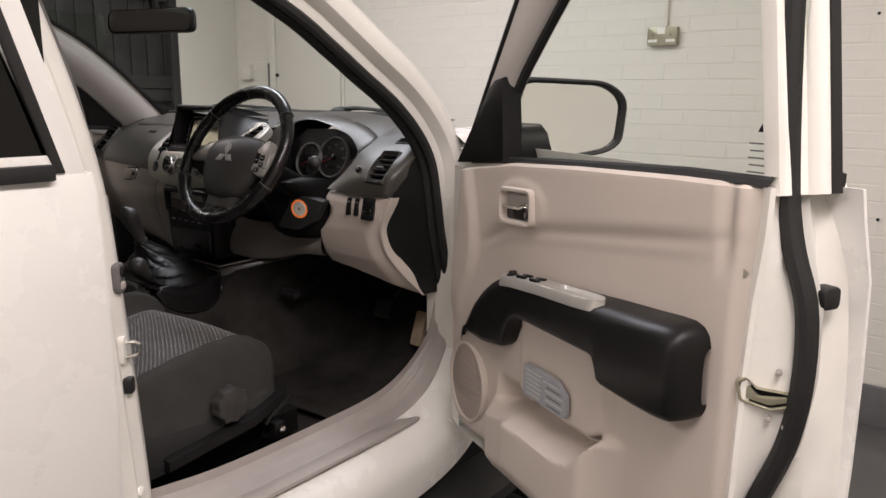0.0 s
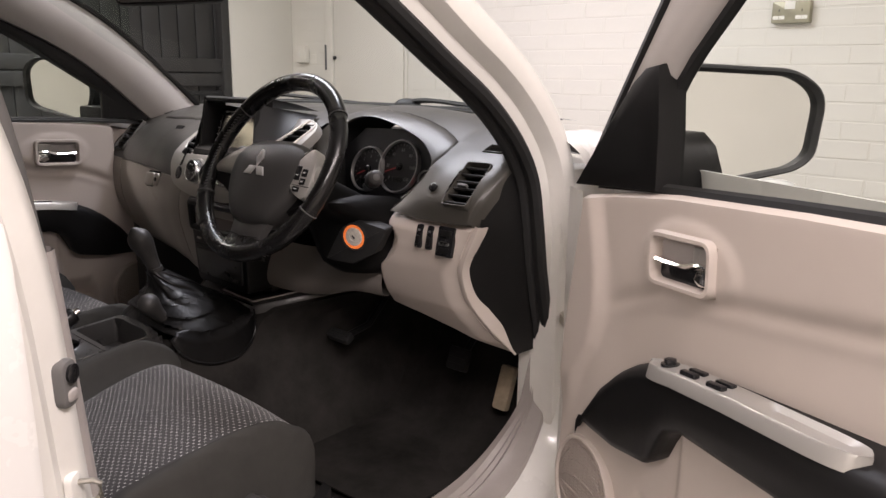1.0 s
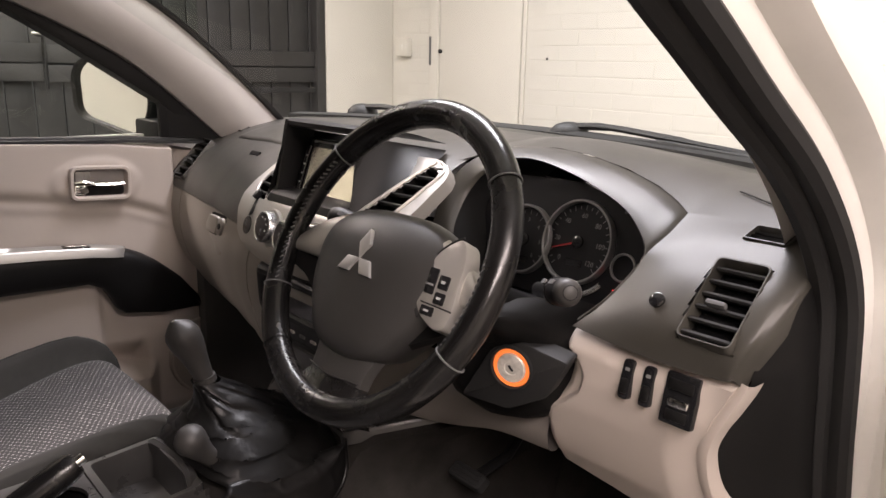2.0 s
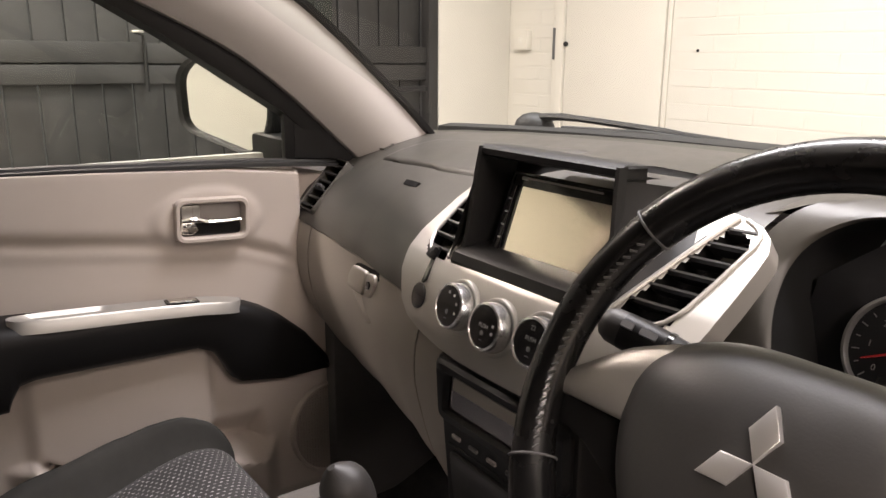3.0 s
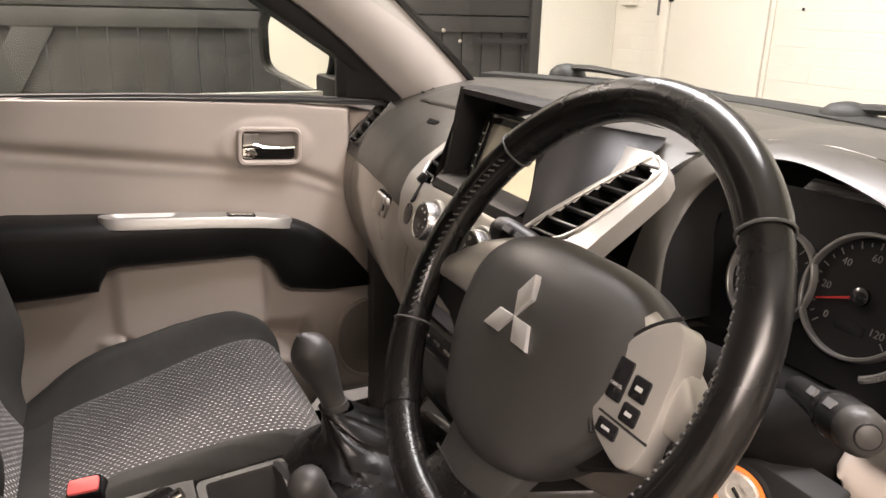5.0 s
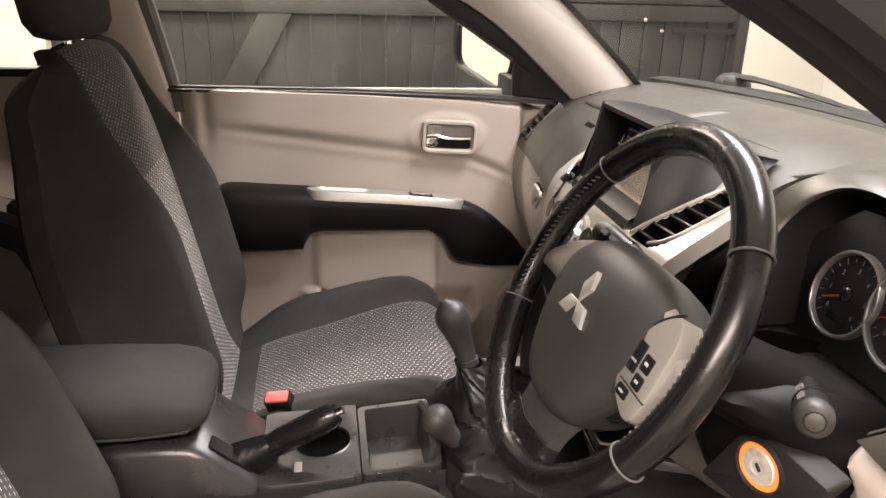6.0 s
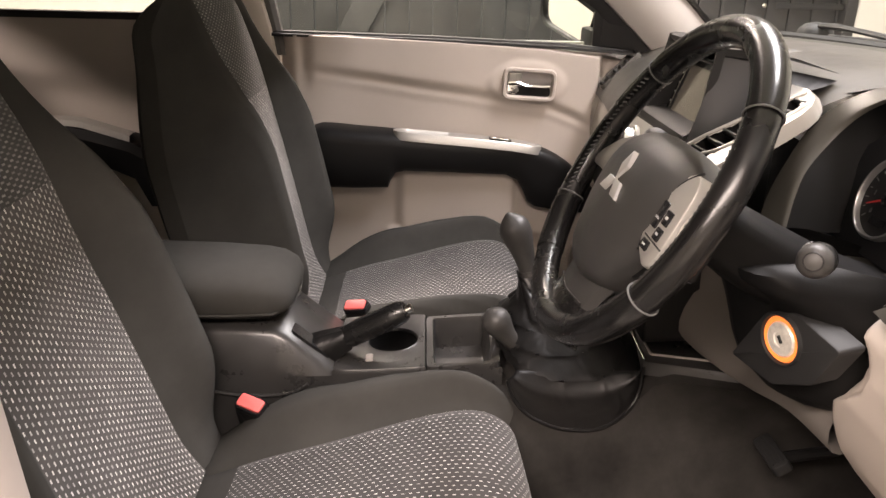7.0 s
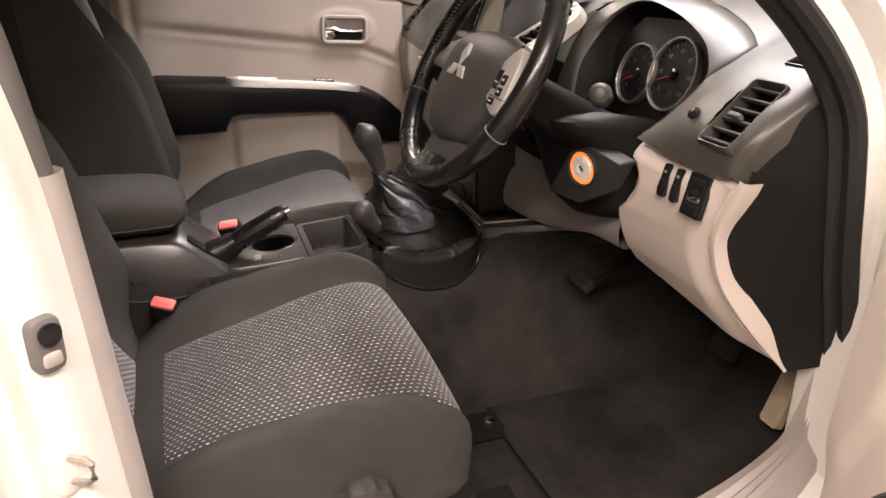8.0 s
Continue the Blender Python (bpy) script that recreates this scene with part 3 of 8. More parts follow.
for s in (-1, 1):
    # unseen bars along the roof sides, added to keep light out of the rear cab
    part("roof_light_stop", loft([[(s * x, y, z - 0.03 * max(0, y + 0.1)) for x, z in ((0.70, 1.752), (0.715, 1.738), (0.80, 1.735), (0.845, 1.745), (0.845, 1.765), (0.79, 1.785), (0.71, 1.790))] for y in (-0.62, -0.9, -1.3, -1.80)], closed=True, caps=True), white_paint, body)
    part("rear_quarter", block((s * 0.78 - 0.08, -1.80, 0.60), (s * 0.78 + 0.08, -1.60, 1.78), 0.02), white_paint, body)
part("rear_bulkhead", block((-0.76, -1.80, 0.6), (0.76, -1.74, 1.30), 0.01), pillar_dark, body)
part("rear_window", block((-0.70, -1.79, 1.31), (0.70, -1.784, 1.72)), glass_dark, body)
# kick panel extended back over the door lining as a dark stand-in for shade
part("kick_shade_trim", block((-0.722, 0.245, 0.60), (-0.668, 0.66, 1.16), 0.022), pillar_dark, body, "dark kick panel, drawn out to stand for footwell shade")
# floor, tunnel, firewall
part("floor_carpet", loft([[(x, yy, zz + 0.012 * math.sin(9 * x + 5 * yy) * (abs(x) > 0.2)) for x in np.linspace(-0.74, 0.74, 30)] for yy, zz in [(-1.75, 0.60), (-1.2, 0.60), (-0.6, 0.60), (-0.3, 0.60), (0.0, 0.595), (0.2, 0.595), (0.38, 0.605), (0.50, 0.66), (0.60, 0.76), (0.66, 0.90), (0.68, 1.15)]], back=(0, 0.0, -0.04)), carpet_mat, body, "worn black cabin carpet")
part("tunnel", loft([[(x * 1.0, yy, zz) for x, zz in ((-0.15, 0.60), (-0.13, 0.72), (-0.10, 0.80), (0.0, 0.815), (0.10, 0.80), (0.13, 0.72), (0.15, 0.60))] for yy in (-1.2, -0.5, 0.0, 0.3, 0.62)]), carpet_mat, body, "black carpeted transmission tunnel")
# sill: ridged scuff plate that turns up into the kick panel
SILL = OPEN[:8]
plate_s = sweep(SILL, [(0.690, -0.020), (0.694, 0.000), (0.706, 0.006), (0.712, 0.001), (0.720, 0.007), (0.727, 0.002), (0.736, 0.009), (0.750, 0.011), (0.772, 0.016), (0.778, 0.030)], 44)
for row in plate_s:
    for p in row:
        p.x = max(p.x, 0.752 - (0.752 - p.x) * (1 - 0.72 * step(0.66, 0.84, p.z)))
part("scuff_plate", loft(plate_s), scuff, body, "grey plastic door sill plate with ridges")
part("sill", loft(sweep([(-0.62, 0.70), (-0.50, 0.632)] + OPEN[1:8], [(0.76, 0.020), (0.790, 0.026), (0.812, 0.034), (0.835, 0.040), (0.855, 0.055), (0.872, 0.085), (0.880, 0.120), (0.870, 0.20), (0.80, 0.24)], 44)), white_paint, body)
part("scuff_wing", slab(rect(0.72, 0.044, 0.012, -0.12, 0.022), Matrix(((0, 1, 0, 0.775), (1, 0, 0, 0), (0, 0, 1, 0.622), (0, 0, 0, 1))), -0.006, 0.003, 0.002), scuff, body, "grey plastic sill plate edge")
# B pillar of the driver's side
BP = [(0.60, -0.475), (0.78, -0.482), (1.02, -0.498), (1.28, -0.518), (1.45, -0.555), (1.61, -0.607), (1.74, -0.655)]


def column(rows, prof, n=20):
    pts = spline([(0, y, z) for z, y in rows], n)
    return [[Vector((x, p.y + o, p.z)) for x, o in prof] for p in pts]


part("b_pillar_trim", loft(column(BP[:4], [(0.70, -0.16), (0.692, -0.04), (0.696, -0.004), (0.706, 0.004), (0.722, 0.002), (0.732, -0.006), (0.736, -0.018)], 16)), scuff, body, "grey plastic B-pillar trim")
part("b_pillar_trim", loft(column([(1.275, -0.528)] + BP[4:], [(0.70, -0.18), (0.686, -0.04), (0.690, -0.006), (0.702, 0.006), (0.722, 0.004), (0.735, -0.006), (0.740, -0.02)], 14)), pillar_dark, body, "dark grey upper B-pillar trim")
part("b_pillar", loft(column(BP, [(0.734, -0.012), (0.744, -0.016), (0.754, -0.022), (0.772, -0.026), (0.784, -0.038), (0.792, -0.060), (0.806, -0.070), (0.812, -0.10), (0.80, -0.20)], 30)), jamb_paint, body)
BF = frame_at((0.7820, -0.5430, 1.144), (-0.64, 0.77, 0), (0, 0, 1))
bf = part("bump_stop", slab(rect(0.029, 0.054, 0.012), BF, -0.004, 0.009, 0.004), pillar_dark, body, "black rubber bump stop")
part("bump_hole", lathe([(0.010, 0.0), (0.011, 0.004), (0.006, 0.0045)], BF @ Matrix.Translation((0, 0.012, 0.009)), 14), gloss_black, bf)
part("bump_pad", slab(rect(0.018, 0.014, 0.005, 0, -0.013), BF, 0.008, 0.012, 0.003), scuff, bf)
st = part("striker_plate", slab(rect(0.022, 0.052, 0.01), frame_at((0.789, -0.547, 1.015), (-0.64, 0.77, 0), (0, 0, 1)), -0.004, 0.005, 0.002), jamb_paint, body, "white-painted door striker plate")
part("striker_loop", tube([(0.785, -0.552, 1.028), (0.797, -0.528, 1.028), (0.800, -0.522, 1.023), (0.800, -0.522, 1.007), (0.797, -0.528, 1.002), (0.785, -0.552, 1.002)], 0.0034, 8), steel, st)
part("bump_stop", slab(rect(0.022, 0.03, 0.008), frame_at((0.789, -0.543, 0.950), (-0.64, 0.77, 0), (0, 0, 1)), -0.004, 0.010, 0.003), rubber, body)
for zz in (0.74, 0.70):
    part("hinge_bolt", lathe([(0.010, 0), (0.011, 0.006), (0.006, 0.009)], frame_at((0.789, -0.537, zz), (-0.64, 0.77, 0), (0, 0, 1)), 6), jamb_paint, body)

# windscreen
scr = []
for k in range(9):
    t = k / 8
    row = []
    for x in np.linspace(-0.69 + 0.07 * t, 0.69 - 0.07 * t, 13):
        bow = 1 - (x / 0.7) ** 2
        row.append((x, 0.50 + 0.12 * bow + t * (-0.62 - 0.05 * bow), 1.365 + t * (0.375)))
    scr.append(row)
part("windscreen", loft(scr), glass, body, "clear laminated windscreen").visible_shadow = False
part("screen_header", loft([[(x, yy, zz) for x in (-0.66, 0, 0.66)] for yy, zz in ((-0.10, 1.752), (-0.14, 1.735), (-0.20, 1.74))]), pillar_grey, body)

# rear doors
rd = thing("rear_door", (0.86, -1.05, 0.6), "closed white rear car door with dark tinted window", "car door", group="truck doors")
RDZ = [(0.60, 0.835), (0.68, 0.85), (0.95, 0.872), (1.15, 0.872), (1.30, 0.860), (1.335, 0.848)]
part("door_skin", loft([[(xx + o, yy, zz) for zz, xx in RDZ] for yy, o in ((-0.598, -0.022), (-0.602, -0.006), (-0.612, 0.0), (-0.8, 0.004), (-1.2, 0.006), (-1.62, 0.0))], back=(-0.03, 0, 0)), white_paint, rd)
def sash(x, y0, y1, z0, z1, lean, w, t):
    """Window surround in the plane of a side: four bars with a sloping front bar."""
    m = Matrix(((0, 0, 1, x), (1, 0, 0, 0), (0, 1, 0, 0), (0, 0, 0, 1)))
    outer = [(y0, z0), (y1, z0), (y1 - lean, z1), (y0 + 0.05, z1)]
    inner = [(y0 + w, z0 + w * 0.6), (y1 - w, z0 + w * 0.6), (y1 - lean - w, z1 - w), (y0 + 0.05 + w, z1 - w)]
    return ring_plate(outer, inner, m, 0, t, 0.002)
part("window_frame", sash(0.828, -1.55, -0.615, 1.335, 1.76, 0.125, 0.05, 0.022), white_paint, rd)
part("belt_seal", block((0.842, -1.55, 1.328), (0.866, -0.668, 1.352), 0.004), rubber, rd, "black rubber belt seal")
part("window_seal", sash(0.846, -1.52, -0.648, 1.338, 1.73, 0.115, 0.018, 0.008), rubber, rd)
part("door_card", loft([[(0.775 - 0.03 * math.sin(math.pi * (z - 0.6) / 0.74), y, z) for z in np.linspace(0.60, 1.34, 12)] for y in np.linspace(-1.62, -0.66, 8)], back=(0.02, 0, 0)), beige, rd, "beige plastic door lining in shade")
part("window", block((0.838, -1.51, 1.34), (0.842, -0.66, 1.72)), glass_dark, rd, "dark tinted window glass")

# ---------------------------------------------------------------- door cards (both front doors share one builder)
def door_map(origin, along, inward):
    """u along the door from its hinge, v into the cabin, z up."""
    o, a, i = Vector(origin), Vector(along).normalized(), Vector(inward).normalized()
    return lambda u, z, v: Vector((o.x + a.x * u + i.x * v, o.y + a.y * u + i.y * v, z))


ARM_TOP = [(0.080, 0.905), (0.090, 0.924), (0.150, 1.000), (0.20, 1.044), (0.235, 1.067), (0.275, 1.086), (0.35, 1.099), (0.45, 1.109), (0.64, 1.124), (0.74, 1.131), (0.79, 1.136), (0.820, 1.137), (0.838, 1.132), (0.849, 1.120), (0.853, 1.104)]
ARM_LOW = [(0.080, 0.900), (0.092, 0.918), (0.20, 0.922), (0.285, 0.938), (0.303, 0.952), (0.316, 0.980), (0.332, 1.006), (0.362, 1.021), (0.487, 1.026), (0.615, 1.030), (0.638, 1.025), (0.650, 1.006), (0.657, 0.987), (0.74, 0.985), (0.80, 0.986), (0.828, 0.990), (0.843, 0.998), (0.850, 1.008), (0.853, 1.022)]
ARM_OUT = [(0.080, 0.010), (0.12, 0.016), (0.20, 0.024), (0.30, 0.030), (0.45, 0.042), (0.65, 0.055), (0.78, 0.060), (0.85, 0.060)]
RIM = [(0.20, 0.815), (0.235, 0.788), (0.26, 0.783), (0.326, 0.800), (0.45, 0.801), (0.537, 0.805), (0.578, 0.816), (0.605, 0.842), (0.63, 0.872)]


def card_relief(u, z):
    v = 0.0
    crease = table(u, [(0.0, 1.05), (0.10, 1.10), (0.15, 1.142), (0.20, 1.166), (0.26, 1.189), (0.40, 1.208), (0.50, 1.221), (0.65, 1.241), (0.89, 1.272), (1.0, 1.28)])
    v -= (0.010 * step(crease + 0.010, crease - 0.035, z) + 0.008 * math.exp(-((z - crease) / 0.013) ** 2)) * step(0.10, 0.20, u) * (1 - 0.8 * step(0.70, 0.90, u))
    # lobe in front of an S-shaped crease near the hinge
    edge = table(z, [(0.92, 0.03), (1.0, 0.062), (1.06, 0.10), (1.12, 0.118), (1.20, 0.112), (1.30, 0.085)])
    v += 0.014 * step(edge + 0.030, edge - 0.004, u) * step(0.90, 1.0, z)
    # soft pad round the inner handle
    q = math.hypot((u - 0.32) / 0.105, (z - 1.245) / 0.062)
    v += 0.005 * step(1.0, 0.75, q)
    v -= 0.034 * (abs(u - 0.315) < 0.058) * (abs(z - 1.2455) < 0.031)
    # raised flap below the armrest
    v += 0.014 * step(0.325, 0.345, u) * step(0.645, 0.615, u) * step(1.045, 1.01, z) * step(0.66, 0.70, z)
    # map pocket, its lip and its opening
    rim = table(u, RIM)
    v += 0.046 * step(rim + 0.004, rim - 0.012, z) * step(0.205, 0.255, u) * step(0.68, 0.60, u)
    v -= 0.050 * step(rim + 0.002, rim + 0.010, z) * step(rim + table(u, [(0.24, 0.085), (0.33, 0.070), (0.55, 0.050), (0.62, 0.02)]), rim + 0.014, z) * step(0.225, 0.255, u) * step(0.625, 0.59, u)
    # lower rear edge falls away, shallow valley along the shut side
    v -= 0.030 * step(0.875, 0.925, u)
    v -= 0.010 * math.exp(-((u - 0.862) / 0.014) ** 2) * step(1.20, 1.28, z)
    v -= 0.02 * step(0.68, 0.64, z)
    return v


def front_door_card(root, m, driver):
    rows = []
    for j in range(121):
        t = j / 120
        row = []
        for i in range(161):
            s = i / 160
            z_lo = table(s, [(0.0, 0.735), (0.03, 0.690), (0.08, 0.662), (0.16, 0.650), (0.9, 0.640), (1.0, 0.66)])
            z_hi = table(s, [(0.0, 1.300), (0.09, 1.314), (0.25, 1.331), (0.5, 1.343), (0.8, 1.352), (1.0, 1.354)])
            z = z_lo + (z_hi - z_lo) * t
            ul = table(z, [(0.64, 0.05), (0.70, 0.012), (0.80, 0.002), (0.92, 0.010), (1.09, 0.028), (1.285, 0.062)])
            ur = table(z, [(0.64, 0.885), (0.915, 0.902), (1.03, 0.910), (1.10, 0.919), (1.264, 0.923), (1.35, 0.926)])
            u = ul + (ur - ul) * s
            v = card_relief(u, z) - 0.012 * step(0.988, 1.0, t) ** 2 - 0.02 * step(0.012, 0.0, s) - 0.03 * step(0.99, 1.0, s)
            p = m(u, z, v)
            if not driver:
                p.x -= 0.05 * step(0.200, 0.225, p.y) * step(1.10, 1.17, p.z)
            row.append(p)
        rows.append(row)
    back = m(0, 0, -0.012) - m(0, 0, 0)
    card = part("door_card", loft(rows, back=back), beige, root, "beige moulded plastic door lining", sharp=0.9)
    # padded armrest
    secs = []
    us = [0.080, 0.084, 0.09, 0.105, 0.125, 0.15, 0.175, 0.20, 0.235, 0.26, 0.285, 0.296, 0.303, 0.310, 0.316, 0.324, 0.332, 0.345, 0.362, 0.40, 0.45, 0.487, 0.55, 0.60, 0.615, 0.630, 0.638, 0.645, 0.650, 0.6535, 0.657, 0.67, 0.70, 0.74, 0.77, 0.79, 0.808, 0.820, 0.830, 0.837, 0.843, 0.848, 0.851, 0.853]
    for u in us:
        zt, zb = table(u, ARM_TOP), table(u, ARM_LOW)
        d = table(u, ARM_OUT) * (1 - 0.90 * step(0.828, 0.856, u) ** 2.2)
        secs.append([m(u, zt + 0.006, -0.045), m(u, zt + 0.004, min(0.012, d * 0.2)), m(u, zt, d * 0.55), m(u, zt - 0.006, d * 0.82), m(u, zt - 0.018, d * 0.97), m(u, zt - 0.03 if zt - zb > 0.06 else (zt + zb) / 2, d), m(u, (zt + zb) / 2, d * 0.99), m(u, zb + 0.014, d * 0.93), m(u, zb + 0.003, d * 0.76), m(u, zb, d * 0.4), m(u, zb + 0.002, -0.045)])
    arm = part("armrest", loft(secs), black_plastic, root, "padded black armrest", sharp=1.0)
    # silver switch panel with its tray
    lo, hi, seg = 0.276, 0.644, 40
    tray_lo, tray_hi = 0.488, 0.630
    rows = []
    for i in range(seg + 1):
        u = lo + (hi - lo) * i / seg
        z = table(u, ARM_TOP)
        k = math.sqrt(max(0.0, 1 - (2 * i / seg - 1) ** 8))
        mid = table(u, [(0.27, 0.012), (0.45, 0.020), (0.64, 0.030)])
        w0, w1 = mid - 0.018 * k, mid + 0.022 * k
        sag = 0.0065 * step(tray_lo, tray_lo + 0.020, u) * step(tray_hi, tray_hi - 0.020, u)
        rows.append([m(u, z - 0.002, w0), m(u, z + 0.010, w0 + 0.002), m(u, z + 0.011, w0 + 0.004 * k), m(u, z + 0.010 - sag * 0.9, w0 + 0.010 * k), m(u, z + 0.009 - sag, (w0 + w1) / 2), m(u, z + 0.008 - sag * 0.85, w1 - 0.010 * k), m(u, z + 0.008, w1 - 0.004 * k), m(u, z + 0.005, w1 - 0.001), m(u, z - 0.012, w1 + 0.003)])
    panel = part("switch_panel", loft(rows), silver, root, "silver painted switch panel with pull tray")
    spots = [(0.318, 0.014, 0.016, 0.020), (0.372, 0.011, 0.030, 0.010), (0.372, 0.026, 0.030, 0.010), (0.425, 0.014, 0.030, 0.010), (0.425, 0.029, 0.030, 0.010)] if driver else [(0.381, 0.020, 0.046, 0.018)]
    for n, (u, v, a, b) in enumerate(spots):
        z = table(u, ARM_TOP) + 0.0100
        p0 = m(u, z, v)
        fr = frame_at(p0, m(u + 0.1, z + 0.010, v) - p0, m(u, z, v - 0.1) - p0)
        if fr.col[2][2] < 0:
            fr = fr @ Matrix.Rotation(math.pi, 4, "X")
        if driver and n == 0:
            dial = part("mirror_dial", lathe([(0.013, -0.003), (0.013, 0.002), (0.009, 0.003), (0.0085, 0.008), (0.006, 0.009)], fr, 18), gloss_black, panel)
        else:
            part("window_switch", slab(rect(a, b, 0.003), fr, -0.004, 0.004, 0.002), gloss_black if driver else chrome, panel)
            if not driver:
                part("switch_well", ring_plate(rect(a + 0.010, b + 0.008, 0.006), rect(a, b, 0.003), fr, -0.004, 0.0015, 0.0006), gloss_black, panel)
    # inner door handle in its bezel
    p0 = m(0.315, 1.2455, 0.008)
    fr = frame_at(p0, m(1, 0.045, 0.004) - m(0, 0, 0.004), (0, 0, 1))
    inward = m(0, 0, 1) - m(0, 0, 0)
    flip = 1
    if fr.col[2].to_3d().dot(inward) < 0:
        fr = fr @ Matrix.Rotation(math.pi, 4, "Y")
        flip = -1
    bez = part("handle_bezel", ring_plate(rect(0.130, 0.078, 0.020, seg=6), rect(0.110, 0.058, 0.012, seg=6), fr, -0.016, 0.008, 0.006), beige, root, "beige handle surround")
    part("handle_recess", slab(rect(0.112, 0.060, 0.012), fr, -0.018, -0.012), scuff, bez)
    part("recess_floor", slab(rect(0.106, 0.022, 0.007, 0, -0.018), fr, -0.013, -0.009), gloss_black, bez)
    side = flip
    part("pull_lever", loft([[fr @ Vector((side * x, yy + b, zz)) for yy, zz in ((-0.0050, -0.008), (-0.0025, 0.003), (0.0005, 0.006), (0.0035, 0.004), (0.0045, -0.006))] for x, b in ((0.053, 0.000), (0.040, 0.0025), (0.026, 0.002), (0.012, -0.003), (0.0, -0.004), (-0.03, -0.004), (-0.050, -0.0025))], closed=True, caps=True), chrome, bez, "chrome door pull lever")
    part("lever_foot", slab(rounded([(side * 0.053, -0.004), (side * 0.030, -0.004), (side * 0.022, -0.018), (side * 0.034, -0.026), (side * 0.053, -0.024)][::side], 0.004), fr, -0.012, -0.002, 0.002), chrome, bez)
    part("lock_slider", slab(rect(0.032, 0.024, 0.004, side * 0.036, 0.014), fr, -0.012, -0.001, 0.003), silver, bez, "silver lock slider")
    part("lock_groove", slab(rect(0.0015, 0.022, 0, side * 0.033, 0.014), fr, -0.0012, -0.0006), scuff, bez)
    # loudspeaker grille
    p0 = m(0.100, 0.788, card_relief(0.100, 0.788) + 0.001)
    fr = frame_at(p0, m(1, 0, 0) - m(0, 0, 0), (0, 0, 1))
    if fr.col[2].to_3d().dot(inward) < 0:
        fr = fr @ Matrix.Rotation(math.pi, 4, "Y")
    sp = part("speaker_ring", ring_plate(disc(0.086, 40, ry=0.100), disc(0.078, 40, ry=0.092), fr, -0.012, 0.006, 0.003), beige, root, "beige loudspeaker surround")
    part("speaker_grille", slab(disc(0.079, 40, ry=0.093), fr, -0.010, 0.002, 0.002), grille_mat, sp, "perforated beige loudspeaker grille")
    for k in range(5):
        a = 0.2 + 0.13 * k
        part("grille_rib", tube([fr @ Vector((0.068 * math.cos(radians(q)), 0.080 * math.sin(radians(q)) * (1 - 0.34 * k) - 0.004 * k, 0.003)) for q in range(20, 165, 12)], 0.0012, 5), grille_mat, sp)
    return card


def perforated(name, colour, hole, pitch):
    m = material(name, colour, 0.6)
    nt = m.node_tree
    b = nt.nodes["Principled BSDF"]
    tc = nt.nodes.new("ShaderNodeTexCoord")
    sc = nt.nodes.new("ShaderNodeVectorMath")
    sc.operation = "SCALE"
    sc.inputs["Scale"].default_value = 1 / pitch
    vo = nt.nodes.new("ShaderNodeTexVoronoi")
    vo.inputs["Randomness"].default_value = 0.0
    vo.inputs["Scale"].default_value = 1.0
    nt.links.new(tc.outputs["Object"], sc.inputs[0])
    nt.links.new(sc.outputs[0], vo.inputs["Vector"])
    ramp = nt.nodes.new("ShaderNodeMapRange")
    ramp.inputs[1].default_value, ramp.inputs[2].default_value = hole - 0.08, hole + 0.08
    nt.links.new(vo.outputs["Distance"], ramp.inputs[0])
    bp = nt.nodes.new("ShaderNodeBump")
    bp.inputs["Strength"].default_value, bp.inputs["Distance"].default_value = 0.9, 0.002
    nt.links.new(ramp.outputs[0], bp.inputs["Height"])
    nt.links.new(bp.outputs[0], b.inputs["Normal"])
    return m


grille_mat = perforated("speaker_grille", (0.40, 0.345, 0.305), 0.45, 0.006)

# driver's door, swung open
DO, DU, DV = (0.9016, 0.2517), (0.8955, -0.4450), (-0.4450, -0.8955)
card_map = door_map((*DO, 0), (*DU, 0), (*DV, 0))


def cm(u, z, v):
    return card_map(u, z - 0.010, v)


def dm(u, z, v):
    """The door shell's own scale, a little finer than the lining's."""
    return card_map(0.008 + 0.953 * u, 0.083 + 0.944 * z, v)


dd = thing("front_door", (0.82, 0.40, 0.6), "open white driver's door with beige lining and black armrest", "car door", group="truck doors")
front_door_card(dd, cm, True)
# painted door shell round the card
part("door_skin", loft([[dm(u, z, -0.135 - 0.02 * math.sin(math.pi * (z - 0.55) / 0.8) + 0.025 * step(1.2, 1.33, z)) for z in (0.56, 0.62, 0.75, 0.9, 1.05, 1.2, 1.28, 1.335)] for u in (-0.055, -0.03, 0.2, 0.5, 0.8, 1.0, 1.028)], back=tuple(dm(0, 0, 0.006) - dm(0, 0, 0))), white_paint, dd)
edge = []
SHUT = [(0.555, 0.915), (0.62, 0.925), (0.70, 0.930), (0.86, 0.936), (1.04, 0.940), (1.16, 0.946), (1.26, 0.958), (1.335, 0.960)]
